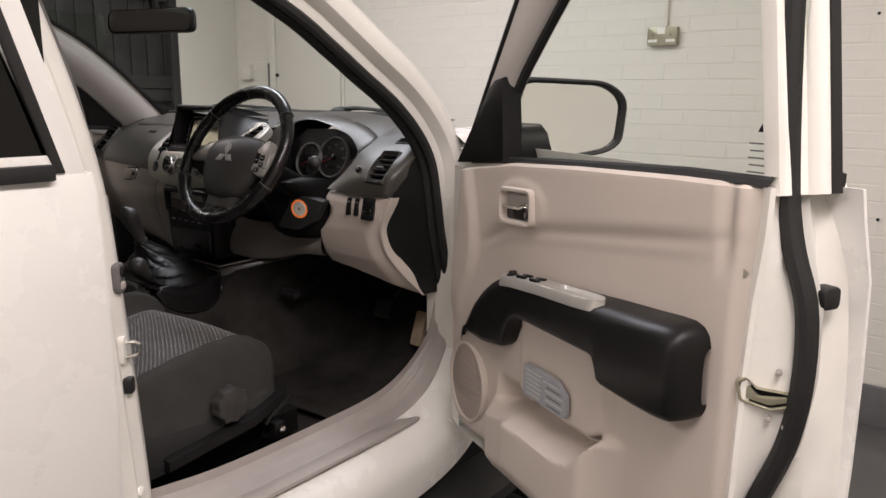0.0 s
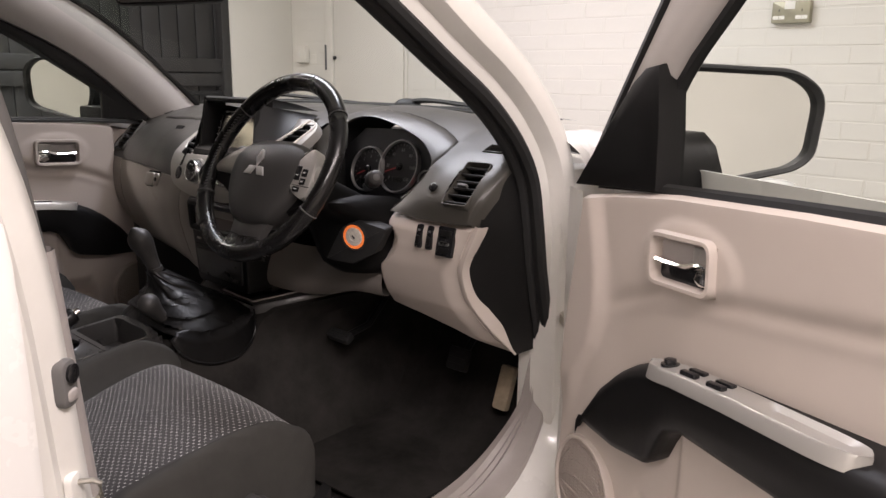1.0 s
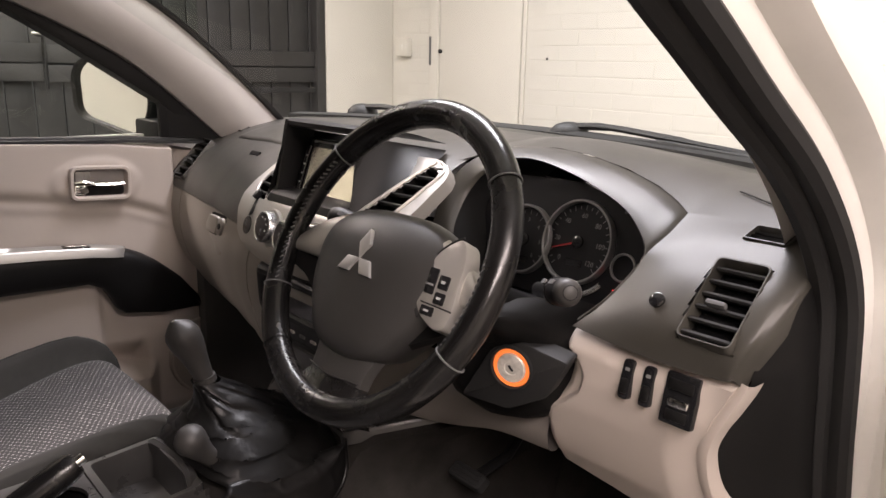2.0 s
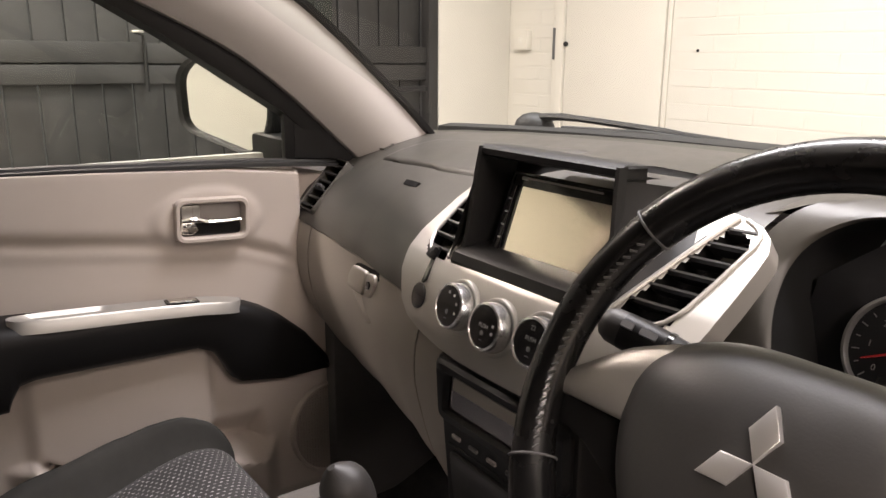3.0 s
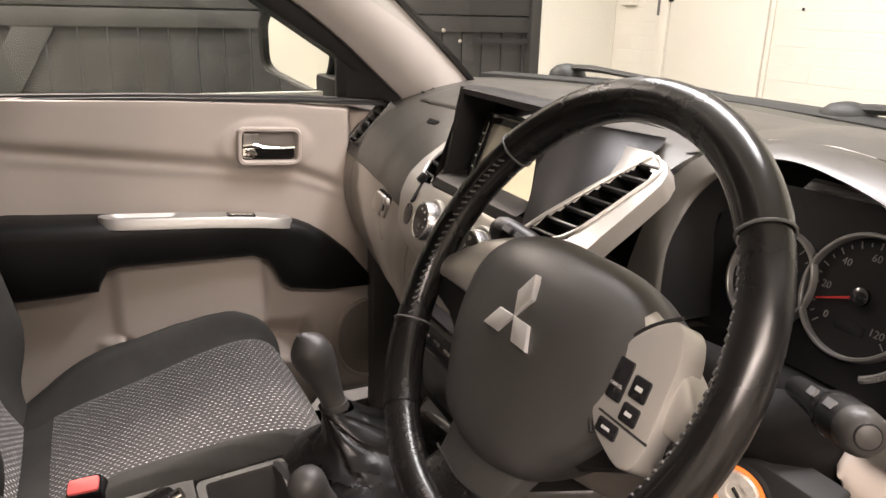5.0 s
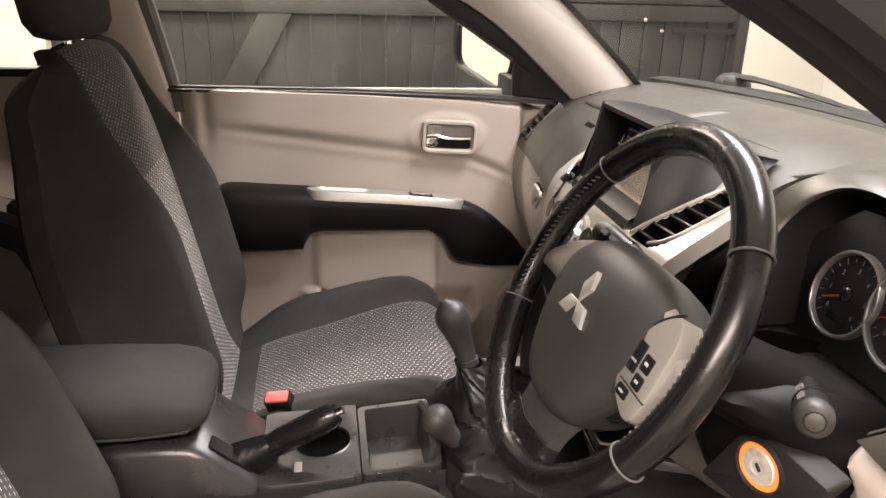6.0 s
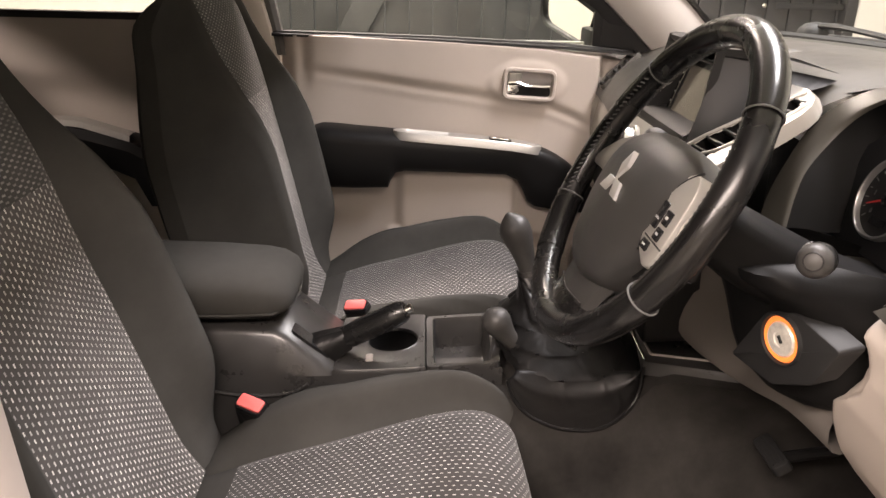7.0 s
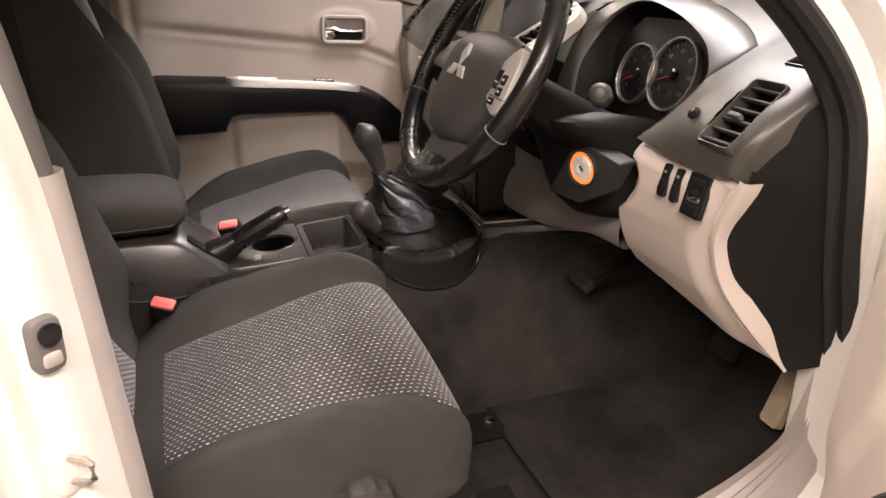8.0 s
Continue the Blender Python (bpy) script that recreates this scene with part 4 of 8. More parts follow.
for z in np.linspace(0.555, 1.335, 24):
    u = table(z, SHUT)
    far_u = table(z, [(0.555, 0.97), (0.62, 0.998), (0.86, 1.014), (1.09, 1.006), (1.20, 0.998), (1.29, 0.986), (1.335, 0.968)])
    us = table(z, [(0.555, 0.895), (0.64, 0.90), (0.75, 0.92), (0.85, 0.955), (0.95, 0.990), (1.055, 1.006), (1.165, 1.002), (1.247, 0.975), (1.343, 0.955)])
    edge.append([dm(u - 0.02, z, -0.020), dm(u + 0.004, z, -0.008), dm(u + 0.010, z, -0.012), dm(min(u + 0.016, us - 0.006), z, -0.028), dm(us - 0.016, z, -0.052), dm(us - 0.006, z, -0.066), dm(us + 0.012, z, -0.074), dm(far_u - 0.014, z, -0.090), dm(far_u - 0.004, z, -0.120), dm(far_u, z, -0.150), dm(far_u - 0.02, z, -0.152)])
part("shut_face", loft(edge), jamb_paint, dd, "white painted door edge")
part("door_bottom", loft([[dm(u, 0.575 - 0.01 * math.sin(k * 1.2), v) for k, v in enumerate((-0.01, -0.05, -0.10, -0.15))] for u in (-0.04, 0.3, 0.6, 0.95)]), jamb_paint, dd)
part("hinge_face", loft([[dm(u, z, v) for u, v in ((0.03, -0.008), (-0.035, -0.02), (-0.05, -0.08), (-0.055, -0.14))] for z in (0.58, 0.8, 1.05, 1.28)]), jamb_paint, dd)
sl = spline([dm(*q) for q in ((0.945, 1.74, -0.048), (0.935, 1.602, -0.048), (0.955, 1.343, -0.050), (0.975, 1.247, -0.05), (1.002, 1.165, -0.055), (1.006, 1.055, -0.058), (0.990, 0.95, -0.058), (0.955, 0.85, -0.055), (0.92, 0.75, -0.052), (0.90, 0.64, -0.05))], 44)
part("door_seal", tube(sl, 0.0155, 10, up=(DU[0], DU[1], 0)), rubber, dd, "black rubber door seal")
lf = frame_at(dm(0.967, 1.028, -0.0395), dm(0.030, 0, -0.024) - dm(0, 0, 0), (0, 0, 1))
if lf.col[2].to_3d().dot(Vector((*DV, 0))) < 0:
    lf = lf @ Matrix.Rotation(math.pi, 4, "Y")
lf = lf @ Matrix.Translation((0, 0, 0.011))
LATCH = [(-0.040, 0.012), (-0.028, 0.020), (-0.016, 0.006), (0.030, 0.004), (0.034, -0.004), (0.030, -0.010), (0.004, -0.020), (-0.034, -0.012)]
latch = part("latch", ring_plate(rounded([(x * 1.12, y * 1.15) for x, y in LATCH], 0.004), rounded(LATCH, 0.004), lf, -0.012, 0.0015, 0.0005), brass, dd, "recessed brass-coloured door latch")
part("latch_slot", slab(rounded(LATCH, 0.004), lf, -0.014, -0.004), lining_black, latch)
part("latch_claw", slab(rounded([(-0.036, 0.008), (-0.026, 0.010), (-0.012, -0.004), (0.024, 0.000), (0.026, -0.008), (0.002, -0.016), (-0.030, -0.010)], 0.003), lf, -0.008, -0.001, 0.002), brass, latch, "brass-coloured latch claw")
for du, dz_ in ((0.010, 0.034), (0.002, -0.036), (0.024, -0.044)):
    part("latch_screw", lathe([(0.0042, -0.006), (0.0045, 0.001), (0.002, 0.002)], lf @ Matrix.Translation((du, dz_, 0.000)), 12), scuff, latch)
part("trim_screw", lathe([(0.008, -0.006), (0.008, 0.002), (0.004, 0.003)], frame_at(dm(0.925, 1.204, -0.016), dm(-1, 0, 0) - dm(0, 0, 0), (0, 0, 1)), 14), steel, dd)
part("edge_tab", slab(rounded([(-0.022, 0.016), (0.010, 0.016), (0.010, -0.016), (-0.022, -0.016)], 0.010), frame_at(dm(1.006, 1.178, -0.094), dm(0, 0, -1) - dm(0, 0, 0), (0, 0, 1)), -0.012, 0.010, 0.004), rubber, dd, "black rubber bump stop")
part("edge_clip", box((0.016, 0.02, 0.03), frame_at(dm(0.985, 1.345, -0.10), dm(0, 0, -1) - dm(0, 0, 0), (0, 0, 1)), 0.004), rubber, dd)
# window frame of the door
def bar(root, name, pts, prof, mat, label=""):
    """Bar along (u, z) points with a profile of (across, v) offsets."""
    p = spline([(u, z, 0) for u, z in pts], 16)
    secs = []
    for i, q in enumerate(p):
        t = (p[min(i + 1, 15)] - p[max(i - 1, 0)]).normalized()
        nrm = Vector((t.y, -t.x, 0))
        secs.append([dm(q.x + nrm.x * a, q.y + nrm.y * a, v) for a, v in prof])
    return part(name, loft(secs, closed=True, caps=True), mat, root, label)


REAR = [(0.934, 1.318), (0.914, 1.465), (0.894, 1.61), (0.876, 1.735)]
bar(dd, "window_frame", REAR, [(0.0, -0.034), (0.002, -0.028), (0.008, -0.026), (0.030, -0.026), (0.036, -0.030), (0.037, -0.052), (0.044, -0.064), (0.056, -0.067), (0.064, -0.074), (0.069, -0.082), (0.069, -0.092), (0.03, -0.096), (0.0, -0.09)][::-1], jamb_paint, "white window frame of the door")
bar(dd, "frame_edge", REAR, [(0.0660, -0.080), (0.0715, -0.079), (0.0730, -0.086), (0.0730, -0.095), (0.0660, -0.095)], rubber, "black outer frame edging")
bar(dd, "frame_edge", [(0.045, 1.335), (0.133, 1.47), (0.268, 1.673), (0.32, 1.735)], [(-0.012, -0.018), (0.004, -0.010), (0.010, -0.030), (0.010, -0.06), (-0.014, -0.06)], rubber, "black outer frame edging")
band = []
for z, uo, ui in ((1.335, 0.050, 0.160), (1.394, 0.088, 0.180), (1.47, 0.138, 0.224), (1.509, 0.165, 0.254), (1.58, 0.214, 0.322), (1.662, 0.268, 0.404), (1.735, 0.325, 0.480)):
    band.append([dm(uo, z, -0.030), dm(uo + 0.004, z, -0.016), dm(uo * 0.7 + ui * 0.3, z, -0.010), dm(uo * 0.35 + ui * 0.65, z, -0.014), dm(ui - 0.008, z, -0.024), dm(ui - 0.002, z, -0.034), dm(ui, z, -0.060), dm(uo, z, -0.060)])
part("window_frame", loft(band, closed=True, caps=True), pillar_grey, dd, "grey front window frame", sharp=0.9)
bar(dd, "run_channel", [(0.162, 1.335), (0.225, 1.47), (0.323, 1.58), (0.405, 1.662), (0.481, 1.735)], [(-0.004, -0.034), (0.006, -0.036), (0.007, -0.052), (-0.004, -0.054)], rubber, "black glass run channel")
bar(dd, "window_frame", [(0.38, 1.735), (0.62, 1.755), (0.90, 1.745)], [(-0.03, -0.01), (0.03, -0.01), (0.03, -0.08), (-0.03, -0.08)], jamb_paint)
part("belt_seal", loft([[dm(u, z + a, v) for a, v in ((0.0, -0.012), (0.010, -0.016), (0.014, -0.024), (0.012, -0.034), (0.004, -0.038))] for u, z in ((0.07, 1.292), (0.25, 1.308), (0.47, 1.320), (0.79, 1.334), (0.955, 1.334))]), rubber, dd, "black rubber belt seal")
part("window", loft([[dm(u0 + (0.955 - u0 + 0.01) * k, z, -0.046) for k in (0, 0.5, 1)] for u0, z in ((0.11, 1.30), (0.20, 1.45), (0.345, 1.655), (0.41, 1.735))]), glass, dd, "raised clear door window").visible_shadow = False
sail = [(0.006, 1.290), (0.235, 1.309), (0.232, 1.40), (0.222, 1.497), (0.190, 1.492), (0.160, 1.470), (0.095, 1.395)]
part("sail_trim", loft([[dm(u + (0.13 - u) * k, z + (1.37 - z) * k, v) for u, z in sail] for k, v in ((-0.01, -0.050), (0.0, -0.012), (0.02, -0.006), (0.10, -0.0035), (0.5, -0.003))], closed=True, caps=True), black_plastic, dd, "black mirror sail trim")
# sticker on the card
lm = frame_at(cm(0.455, 0.900, 0.0185), cm(1, 0.0, 0) - cm(0, 0, 0), (0, 0, 1))
if lm.col[2].to_3d().dot(Vector((*DV, 0))) < 0:
    lm = lm @ Matrix.Rotation(math.pi, 4, "Y")
side_ = 1 if lm.col[0].to_3d().dot(Vector((*DU, 0))) > 0 else -1
sticker = part("sticker", slab(rounded([(side_ * x, y) for x, y in ((-0.074, -0.032), (0.074, -0.032), (0.074, 0.012), (0.044, 0.034), (-0.074, 0.034))][::side_], 0.005), lm, -0.008, 0.002), label_mat, dd, "grey information sticker")
for k in range(6):
    part("print_bar", slab(rect(0.060 - 0.006 * (k % 3), 0.0035, 0, side_ * (-0.036), 0.024 - 0.0095 * k), lm, 0.0018, 0.0026), print_mat, sticker)
    part("print_bar", slab(rect(0.058 - 0.010 * (k % 2), 0.0035, 0, side_ * (0.036 - 0.008 * (k == 0)), 0.020 - 0.0090 * k), lm, 0.0018, 0.0026), dim_print if k % 2 else print_mat, sticker)
gm = frame_at(dm(0.905, 1.372, -0.0450), dm(1, 0, 0) - dm(0, 0, 0), (0, 0, 1))
if gm.col[2].to_3d().dot(Vector((*DV, 0))) < 0:
    gm = gm @ Matrix.Rotation(math.pi, 4, "Y")
for k in range(5):
    part("glass_mark", slab(rect(0.040 - 0.006 * (k % 2), 0.0022, 0, 0, 0.018 - 0.010 * k), gm, 0.0, 0.0006), dim_print, dd)
part("glass_mark", slab([(-0.006, 0.034), (0.006, 0.034), (0.0, 0.045)], gm, 0.0, 0.0006), black_plastic, dd)
# door check strap
part("check_strap", box((0.012, 0.10, 0.022), Matrix.Translation((0.80, 0.415, 1.0)) @ Matrix.Rotation(radians(45), 4, "Z"), 0.003), steel, dd, "zinc door check strap")


def wing_mirror(root, mm, side_out, flip):
    """Housing in (a, b, depth): a outwards from the door, b up, depth forward; its glass faces back."""
    hexa = [(-0.125, 0.055), (-0.085, 0.085), (0.095, 0.082), (0.140, 0.050), (0.132, -0.045), (0.105, -0.065), (-0.060, -0.100), (-0.090, -0.092), (-0.128, -0.040)]
    out = rounded(hexa, 0.035, 4)
    inn = [(a * 0.86 + 0.008, b * 0.86) for a, b in out]
    def ringat(s, d, sh=0.0):
        return [mm @ Vector((flip * (a * s + sh), b * s, d)) for a, b in out]
    shell = part("mirror_housing", loft([ringat(1.0, 0.0), ringat(1.035, -0.012), ringat(1.03, -0.05), ringat(0.92, -0.09), ringat(0.62, -0.115), ringat(0.2, -0.122)], closed=True), black_plastic, root, "black wing mirror housing")
    part("mirror_rim", loft([ringat(1.0, 0.0), ringat(0.96, 0.006), ringat(0.90, 0.002), ringat(0.885, -0.012)], closed=True), rubber, shell)
    part("mirror_glass", slab([(flip * a * 0.895, b * 0.895) for a, b in out], mm, -0.012, -0.006), mirror_mat, shell, "mirror glass")
    return shell


mmat = frame_at((1.112, 0.405, 1.402), (0.62, 0.785, -0.02), (0.0, 0.02, 1.0)) @ Matrix.Scale(1.12, 4) @ Matrix.Diagonal((1.06, 1, 1, 1))
if mmat.col[2].to_3d().dot(Vector((0, -1, 0))) < 0:
    mmat = mmat @ Matrix.Rotation(math.pi, 4, "Y")
wing_mirror(dd, mmat, 1, 1 if mmat.col[0][0] > 0 else -1)
part("mirror_foot", loft([[dm(u, z, v) for u, v in ((0.05 + s, -0.060), (0.21 - s, -0.060), (0.20 - s, -0.15), (0.06 + s, -0.15))] for z, s in ((1.296, 0.0), (1.33, 0.0), (1.37, 0.02), (1.39, 0.05))], closed=True, caps=True), black_plastic, dd, "black mirror foot")

# passenger's door, closed
FX, FY = -0.70, 0.35
fm = door_map((FX, FY, 0), (0, -1, 0), (1, 0, 0))
fd = thing("front_door", (-0.80, -0.1, 0.6), "closed front passenger door with beige lining and black armrest", "car door", group="truck doors")
front_door_card(fd, fm, False)
part("door_skin", loft([[(-0.87 + 0.03 * abs(z - 0.95), yy, z) for z in (0.58, 0.7, 0.9, 1.1, 1.25, 1.335)] for yy in (0.44, 0.1, -0.3, -0.60)], back=(0.02, 0, 0)), white_paint, fd)
part("belt_seal", loft([[(-0.718 + a, yy, z + b) for a, b in ((0.014, 0.000), (0.013, 0.006), (0.008, 0.008), (0.006, 0.012), (-0.002, 0.014), (-0.014, 0.0))] for yy, z in ((0.31, 1.316), (0.10, 1.330), (-0.2, 1.340), (-0.585, 1.345))]), rubber, fd, "black rubber belt seal")
part("window", block((-0.742, -0.60, 1.32), (-0.738, 0.30, 1.73)), glass, fd, "dusty clear door window").visible_shadow = False
part("window_frame", loft([[(-0.735 + a, yy + b * 0.6, zz + b) for a, b in ((0.0, -0.030), (0.022, -0.024), (0.028, 0.0), (0.02, 0.03), (-0.02, 0.03))] for yy, zz in ((0.36, 1.30), (0.20, 1.445), (0.0, 1.575), (-0.12, 1.645), (-0.3, 1.70), (-0.60, 1.73))]), black_plastic, fd, "black upper window frame")
part("window_frame", loft(column([(1.30, -0.575), (1.45, -0.605), (1.61, -0.645), (1.74, -0.69)], [(-0.75, -0.05), (-0.712, -0.05), (-0.708, -0.03), (-0.712, 0.012), (-0.722, 0.022), (-0.745, 0.022)], 8)), pillar_dark, fd, "dark rear window channel")
part("run_channel", block((-0.732, 0.185, 1.335), (-0.716, 0.215, 1.50), 0.003), black_plastic, fd)
part("sail_trim", loft([[(-0.715 + 0.006 * k, y, z) for k, (y, z) in enumerate(((0.205, 1.338 + 0.155 * t), (0.26 - 0.02 * t, 1.334 + 0.15 * t), (0.365 - 0.15 * t, 1.315 + 0.16 * t)))] for t in (0, 0.25, 0.5, 0.75, 1.0)], back=(-0.02, 0, 0)), black_plastic, fd, "black mirror sail trim")
fmat = frame_at((-0.985, 0.170, 1.428), (0.93, 0.36, 0.0), (0.0, 0.03, 1.0)) @ Matrix.Scale(1.12, 4)
wing_mirror(fd, fmat, -1, -1)
part("mirror_foot", block((-0.90, 0.19, 1.32), (-0.745, 0.27, 1.37), 0.01), black_plastic, fd, "black mirror foot")
# far B pillar and rear passenger door
part("b_pillar_trim", loft(column([(0.6, -0.60), (1.0, -0.60), (1.22, -0.605), (1.34, -0.615), (1.5, -0.655), (1.62, -0.69), (1.76, -0.74)], [(-0.74, 0.035), (-0.718, 0.038), (-0.700, 0.03), (-0.690, 0.01), (-0.690, -0.06), (-0.70, -0.10), (-0.74, -0.11)], 18)), beige, body, "beige B-pillar trim")
fr_d = thing("rear_door", (-0.80, -1.1, 0.6), "closed rear passenger door with grey lining", "car door", group="truck doors")
def rear_relief(y, z):
    return -0.70 - 0.018 * step(1.26, 1.19, z) + 0.03 * step(0.82, 0.76, z)
part("door_card", loft([[(rear_relief(y, z), y, z) for z in np.linspace(0.60, 1.375, 40)] for y in np.linspace(-1.62, -0.715, 24)], back=(-0.02, 0, 0)), beige, fr_d, "beige moulded plastic door lining")
secs = []
for y in np.linspace(-1.55, -0.80, 24):
    zt = table(-y, [(0.80, 0.98), (0.86, 1.06), (0.92, 1.10), (1.05, 1.135), (1.2, 1.14), (1.55, 1.14)])
    zb = table(-y, [(0.80, 0.93), (0.90, 0.93), (0.93, 1.0), (1.0, 1.03), (1.25, 1.03), (1.3, 0.96), (1.55, 0.96)])
    secs.append([(-0.72, y, zt), (-0.69, y, zt), (-0.65, y, zt - 0.008), (-0.64, y, zt - 0.03), (-0.645, y, (zt + zb) / 2), (-0.66, y, zb), (-0.72, y, zb)])
part("armrest", loft(secs), black_plastic, fr_d, "padded black armrest")
part("switch_panel", loft([[(-0.695, y, table(-y, [(0.92, 1.10), (1.05, 1.138), (1.3, 1.143)]) + 0.004), (-0.69, y, table(-y, [(0.92, 1.10), (1.05, 1.138), (1.3, 1.143)]) + 0.009), (-0.655, y, table(-y, [(0.92, 1.10), (1.05, 1.138), (1.3, 1.143)]) + 0.006), (-0.65, y, table(-y, [(0.92, 1.10), (1.05, 1.138), (1.3, 1.143)]) - 0.008)] for y in np.linspace(-1.3, -0.93, 14)]), silver, fr_d, "silver painted switch panel")
part("belt_seal", block((-0.728, -1.60, 1.372), (-0.700, -0.72, 1.392), 0.004), rubber, fr_d, "black rubber belt seal")
part("window", block((-0.742, -1.55, 1.38), (-0.738, -0.72, 1.74)), glass_privacy, fr_d, "tinted rear door window")
part("door_skin", loft([[(-0.87 + 0.03 * abs(z - 0.95), yy, z) for z in (0.58, 0.7, 0.9, 1.1, 1.25, 1.37)] for yy in (-0.61, -1.0, -1.3, -1.65)], back=(0.02, 0, 0)), white_paint, fr_d)
part("window_frame", block((-0.76, -1.62, 1.37), (-0.70, -1.54, 1.76), 0.01), pillar_dark, fr_d)

# rear view mirror
rv = thing("rear_view_mirror", (0.0, 0.03, 1.65), "black framed interior rear view mirror", "mirror")
RM = frame_at((0.005, 0.03, 1.652), (0.86, 0.50, 0.04), (0.0, 0.12, 1.0))
part("mirror_shell", loft([[RM @ Vector((a * s, b * s, d)) for a, b in rounded([(-0.13, -0.030), (0.13, -0.034), (0.128, 0.034), (-0.128, 0.036)], 0.022, 4)] for s, d in ((0.96, 0.006), (1.0, 0.0), (1.0, -0.014), (0.8, -0.030), (0.3, -0.036))], closed=True, caps=True), black_plastic, rv)
part("mirror_glass", slab(rounded([(-0.120, -0.026), (0.120, -0.030), (0.118, 0.030), (-0.118, 0.031)], 0.018, 4), RM, 0.005, 0.0075), mirror_mat, rv, "mirror glass")
part("stalk", tube([(0.005, 0.05, 1.665), (0.0, 0.045, 1.70), (0.0, 0.03, 1.74)], 0.012, 10), black_plastic, rv)

# black side step below the sill, wheels that carry the truck
part("side_step", loft([[(x, yy, z) for x, z in ((0.80, 0.40), (0.83, 0.425), (0.95, 0.43), (0.985, 0.415), (0.985, 0.385), (0.95, 0.37), (0.80, 0.37))] for yy in (-1.65, -1.0, 0.2, 0.62)], closed=True, caps=True), rubber, body, "black rubber-topped side step")
part("underbody", block((-0.74, -1.75, 0.36), (0.78, 1.70, 0.55), 0.02), rubber, body)
def wheel(x, y):
    m = Matrix.Translation((x, y, 0.37)) @ Matrix.Rotation(radians(90), 4, "Y")
    w = part("wheel", lathe([(0.20, -0.12), (0.31, -0.12), (0.355, -0.105), (0.37, -0.07), (0.37, 0.07), (0.355, 0.105), (0.31, 0.12), (0.20, 0.12)], m, 40), rubber, body, "black rubber tyre")
    part("rim", lathe([(0.20, -0.09), (0.21, 0.09), (0.16, 0.06), (0.05, 0.075), (0.03, 0.08)], m, 32), clear_knob, w, "silver alloy rim")
for wx in (-0.74, 0.74):
    wheel(wx, 1.12)
    wheel(wx, -2.0)
part("load_bed", block((-0.86, -3.3, 0.62), (0.86, -1.86, 1.22), 0.04), white_paint, body)


# ---------------------------------------------------------------- dashboard
dash = thing("dashboard", (0, 0.4, 1.2), "charcoal moulded plastic dashboard with beige lower panels", "dashboard")


def dash_base_y(x):
    return 0.50 + 0.11 * (1 - (x / 0.72) ** 2)


# upper pad, far side to the middle
PASS = {
    -0.735: [(0.46, 1.372), (0.42, 1.362), (0.37, 1.348), (0.32, 1.325), (0.275, 1.298), (0.240, 1.265), (0.222, 1.232), (0.232, 1.212)],
    -0.700: [(0.49, 1.376), (0.43, 1.366), (0.37, 1.352), (0.31, 1.326), (0.262, 1.296), (0.226, 1.262), (0.208, 1.230), (0.222, 1.208)],
    -0.600: [(0.53, 1.382), (0.45, 1.374), (0.37, 1.358), (0.30, 1.330), (0.248, 1.296), (0.212, 1.258), (0.196, 1.222), (0.210, 1.200)],
    -0.450: [(0.56, 1.388), (0.46, 1.380), (0.37, 1.362), (0.295, 1.330), (0.240, 1.290), (0.205, 1.248), (0.188, 1.208), (0.200, 1.186)],
    -0.300: [(0.59, 1.392), (0.47, 1.384), (0.37, 1.366), (0.285, 1.330), (0.232, 1.285), (0.194, 1.235), (0.172, 1.190), (0.184, 1.166)],
    -0.200: [(0.60, 1.394), (0.48, 1.388), (0.37, 1.370), (0.290, 1.340), (0.232, 1.300), (0.195, 1.250), (0.172, 1.190), (0.178, 1.150)],
    0.000: [(0.61, 1.396), (0.49, 1.392), (0.38, 1.378), (0.300, 1.352), (0.240, 1.312), (0.200, 1.260), (0.175, 1.190), (0.178, 1.140)],
    0.160: [(0.60, 1.394), (0.49, 1.390), (0.39, 1.378), (0.315, 1.352), (0.265, 1.312), (0.225, 1.260), (0.200, 1.190), (0.200, 1.140)],
}


# lower edge of the pad, where the glove box begins
PAD_LOW = {-0.735: (0.206, 1.230), -0.700: (0.200, 1.226), -0.600: (0.196, 1.221), -0.450: (0.182, 1.216), -0.300: (0.158, 1.211), -0.200: (0.142, 1.207)}
for x, (ey, ez) in PAD_LOW.items():
    (ay, az), cy, cz = PASS[x][3], ey + 0.028, 1.292
    PASS[x][4:] = [((1 - t) ** 2 * ay + 2 * t * (1 - t) * cy + t * t * ey, (1 - t) ** 2 * az + 2 * t * (1 - t) * cz + t * t * ez) for t in (0.32, 0.60, 0.85, 1.0)]


def profiles(rows, xs, n):
    """Dash cross-sections between keyed ones."""
    keys = sorted(rows)
    out = []
    for x in xs:
        lo = max([k for k in keys if k <= x + 1e-9] or [keys[0]])
        hi = min([k for k in keys if k >= x - 1e-9] or [keys[-1]])
        t = 0 if hi == lo else (x - lo) / (hi - lo)
        t = t * t * (3 - 2 * t) * 0.5 + t * 0.5
        pts = [Vector((x, a[0] + (b[0] - a[0]) * t, a[1] + (b[1] - a[1]) * t)) for a, b in zip(rows[lo], rows[hi])]
        out.append(spline(pts, n))
    return out


def punch(bm, m, w, h, shear=0.0):
    """Open a rectangular hole where a vent goes through."""
    inv = m.inverted()
    gone = []
    for f in bm.faces:
        c = inv @ f.calc_center_median()
        if abs(c.z) < 0.06 and abs(c.x - shear * c.y) < w / 2 + 0.003 and abs(c.y) < h / 2 + 0.003:
            gone.append(f)
    bmesh.ops.delete(bm, geom=gone, context="FACES")
    return bm


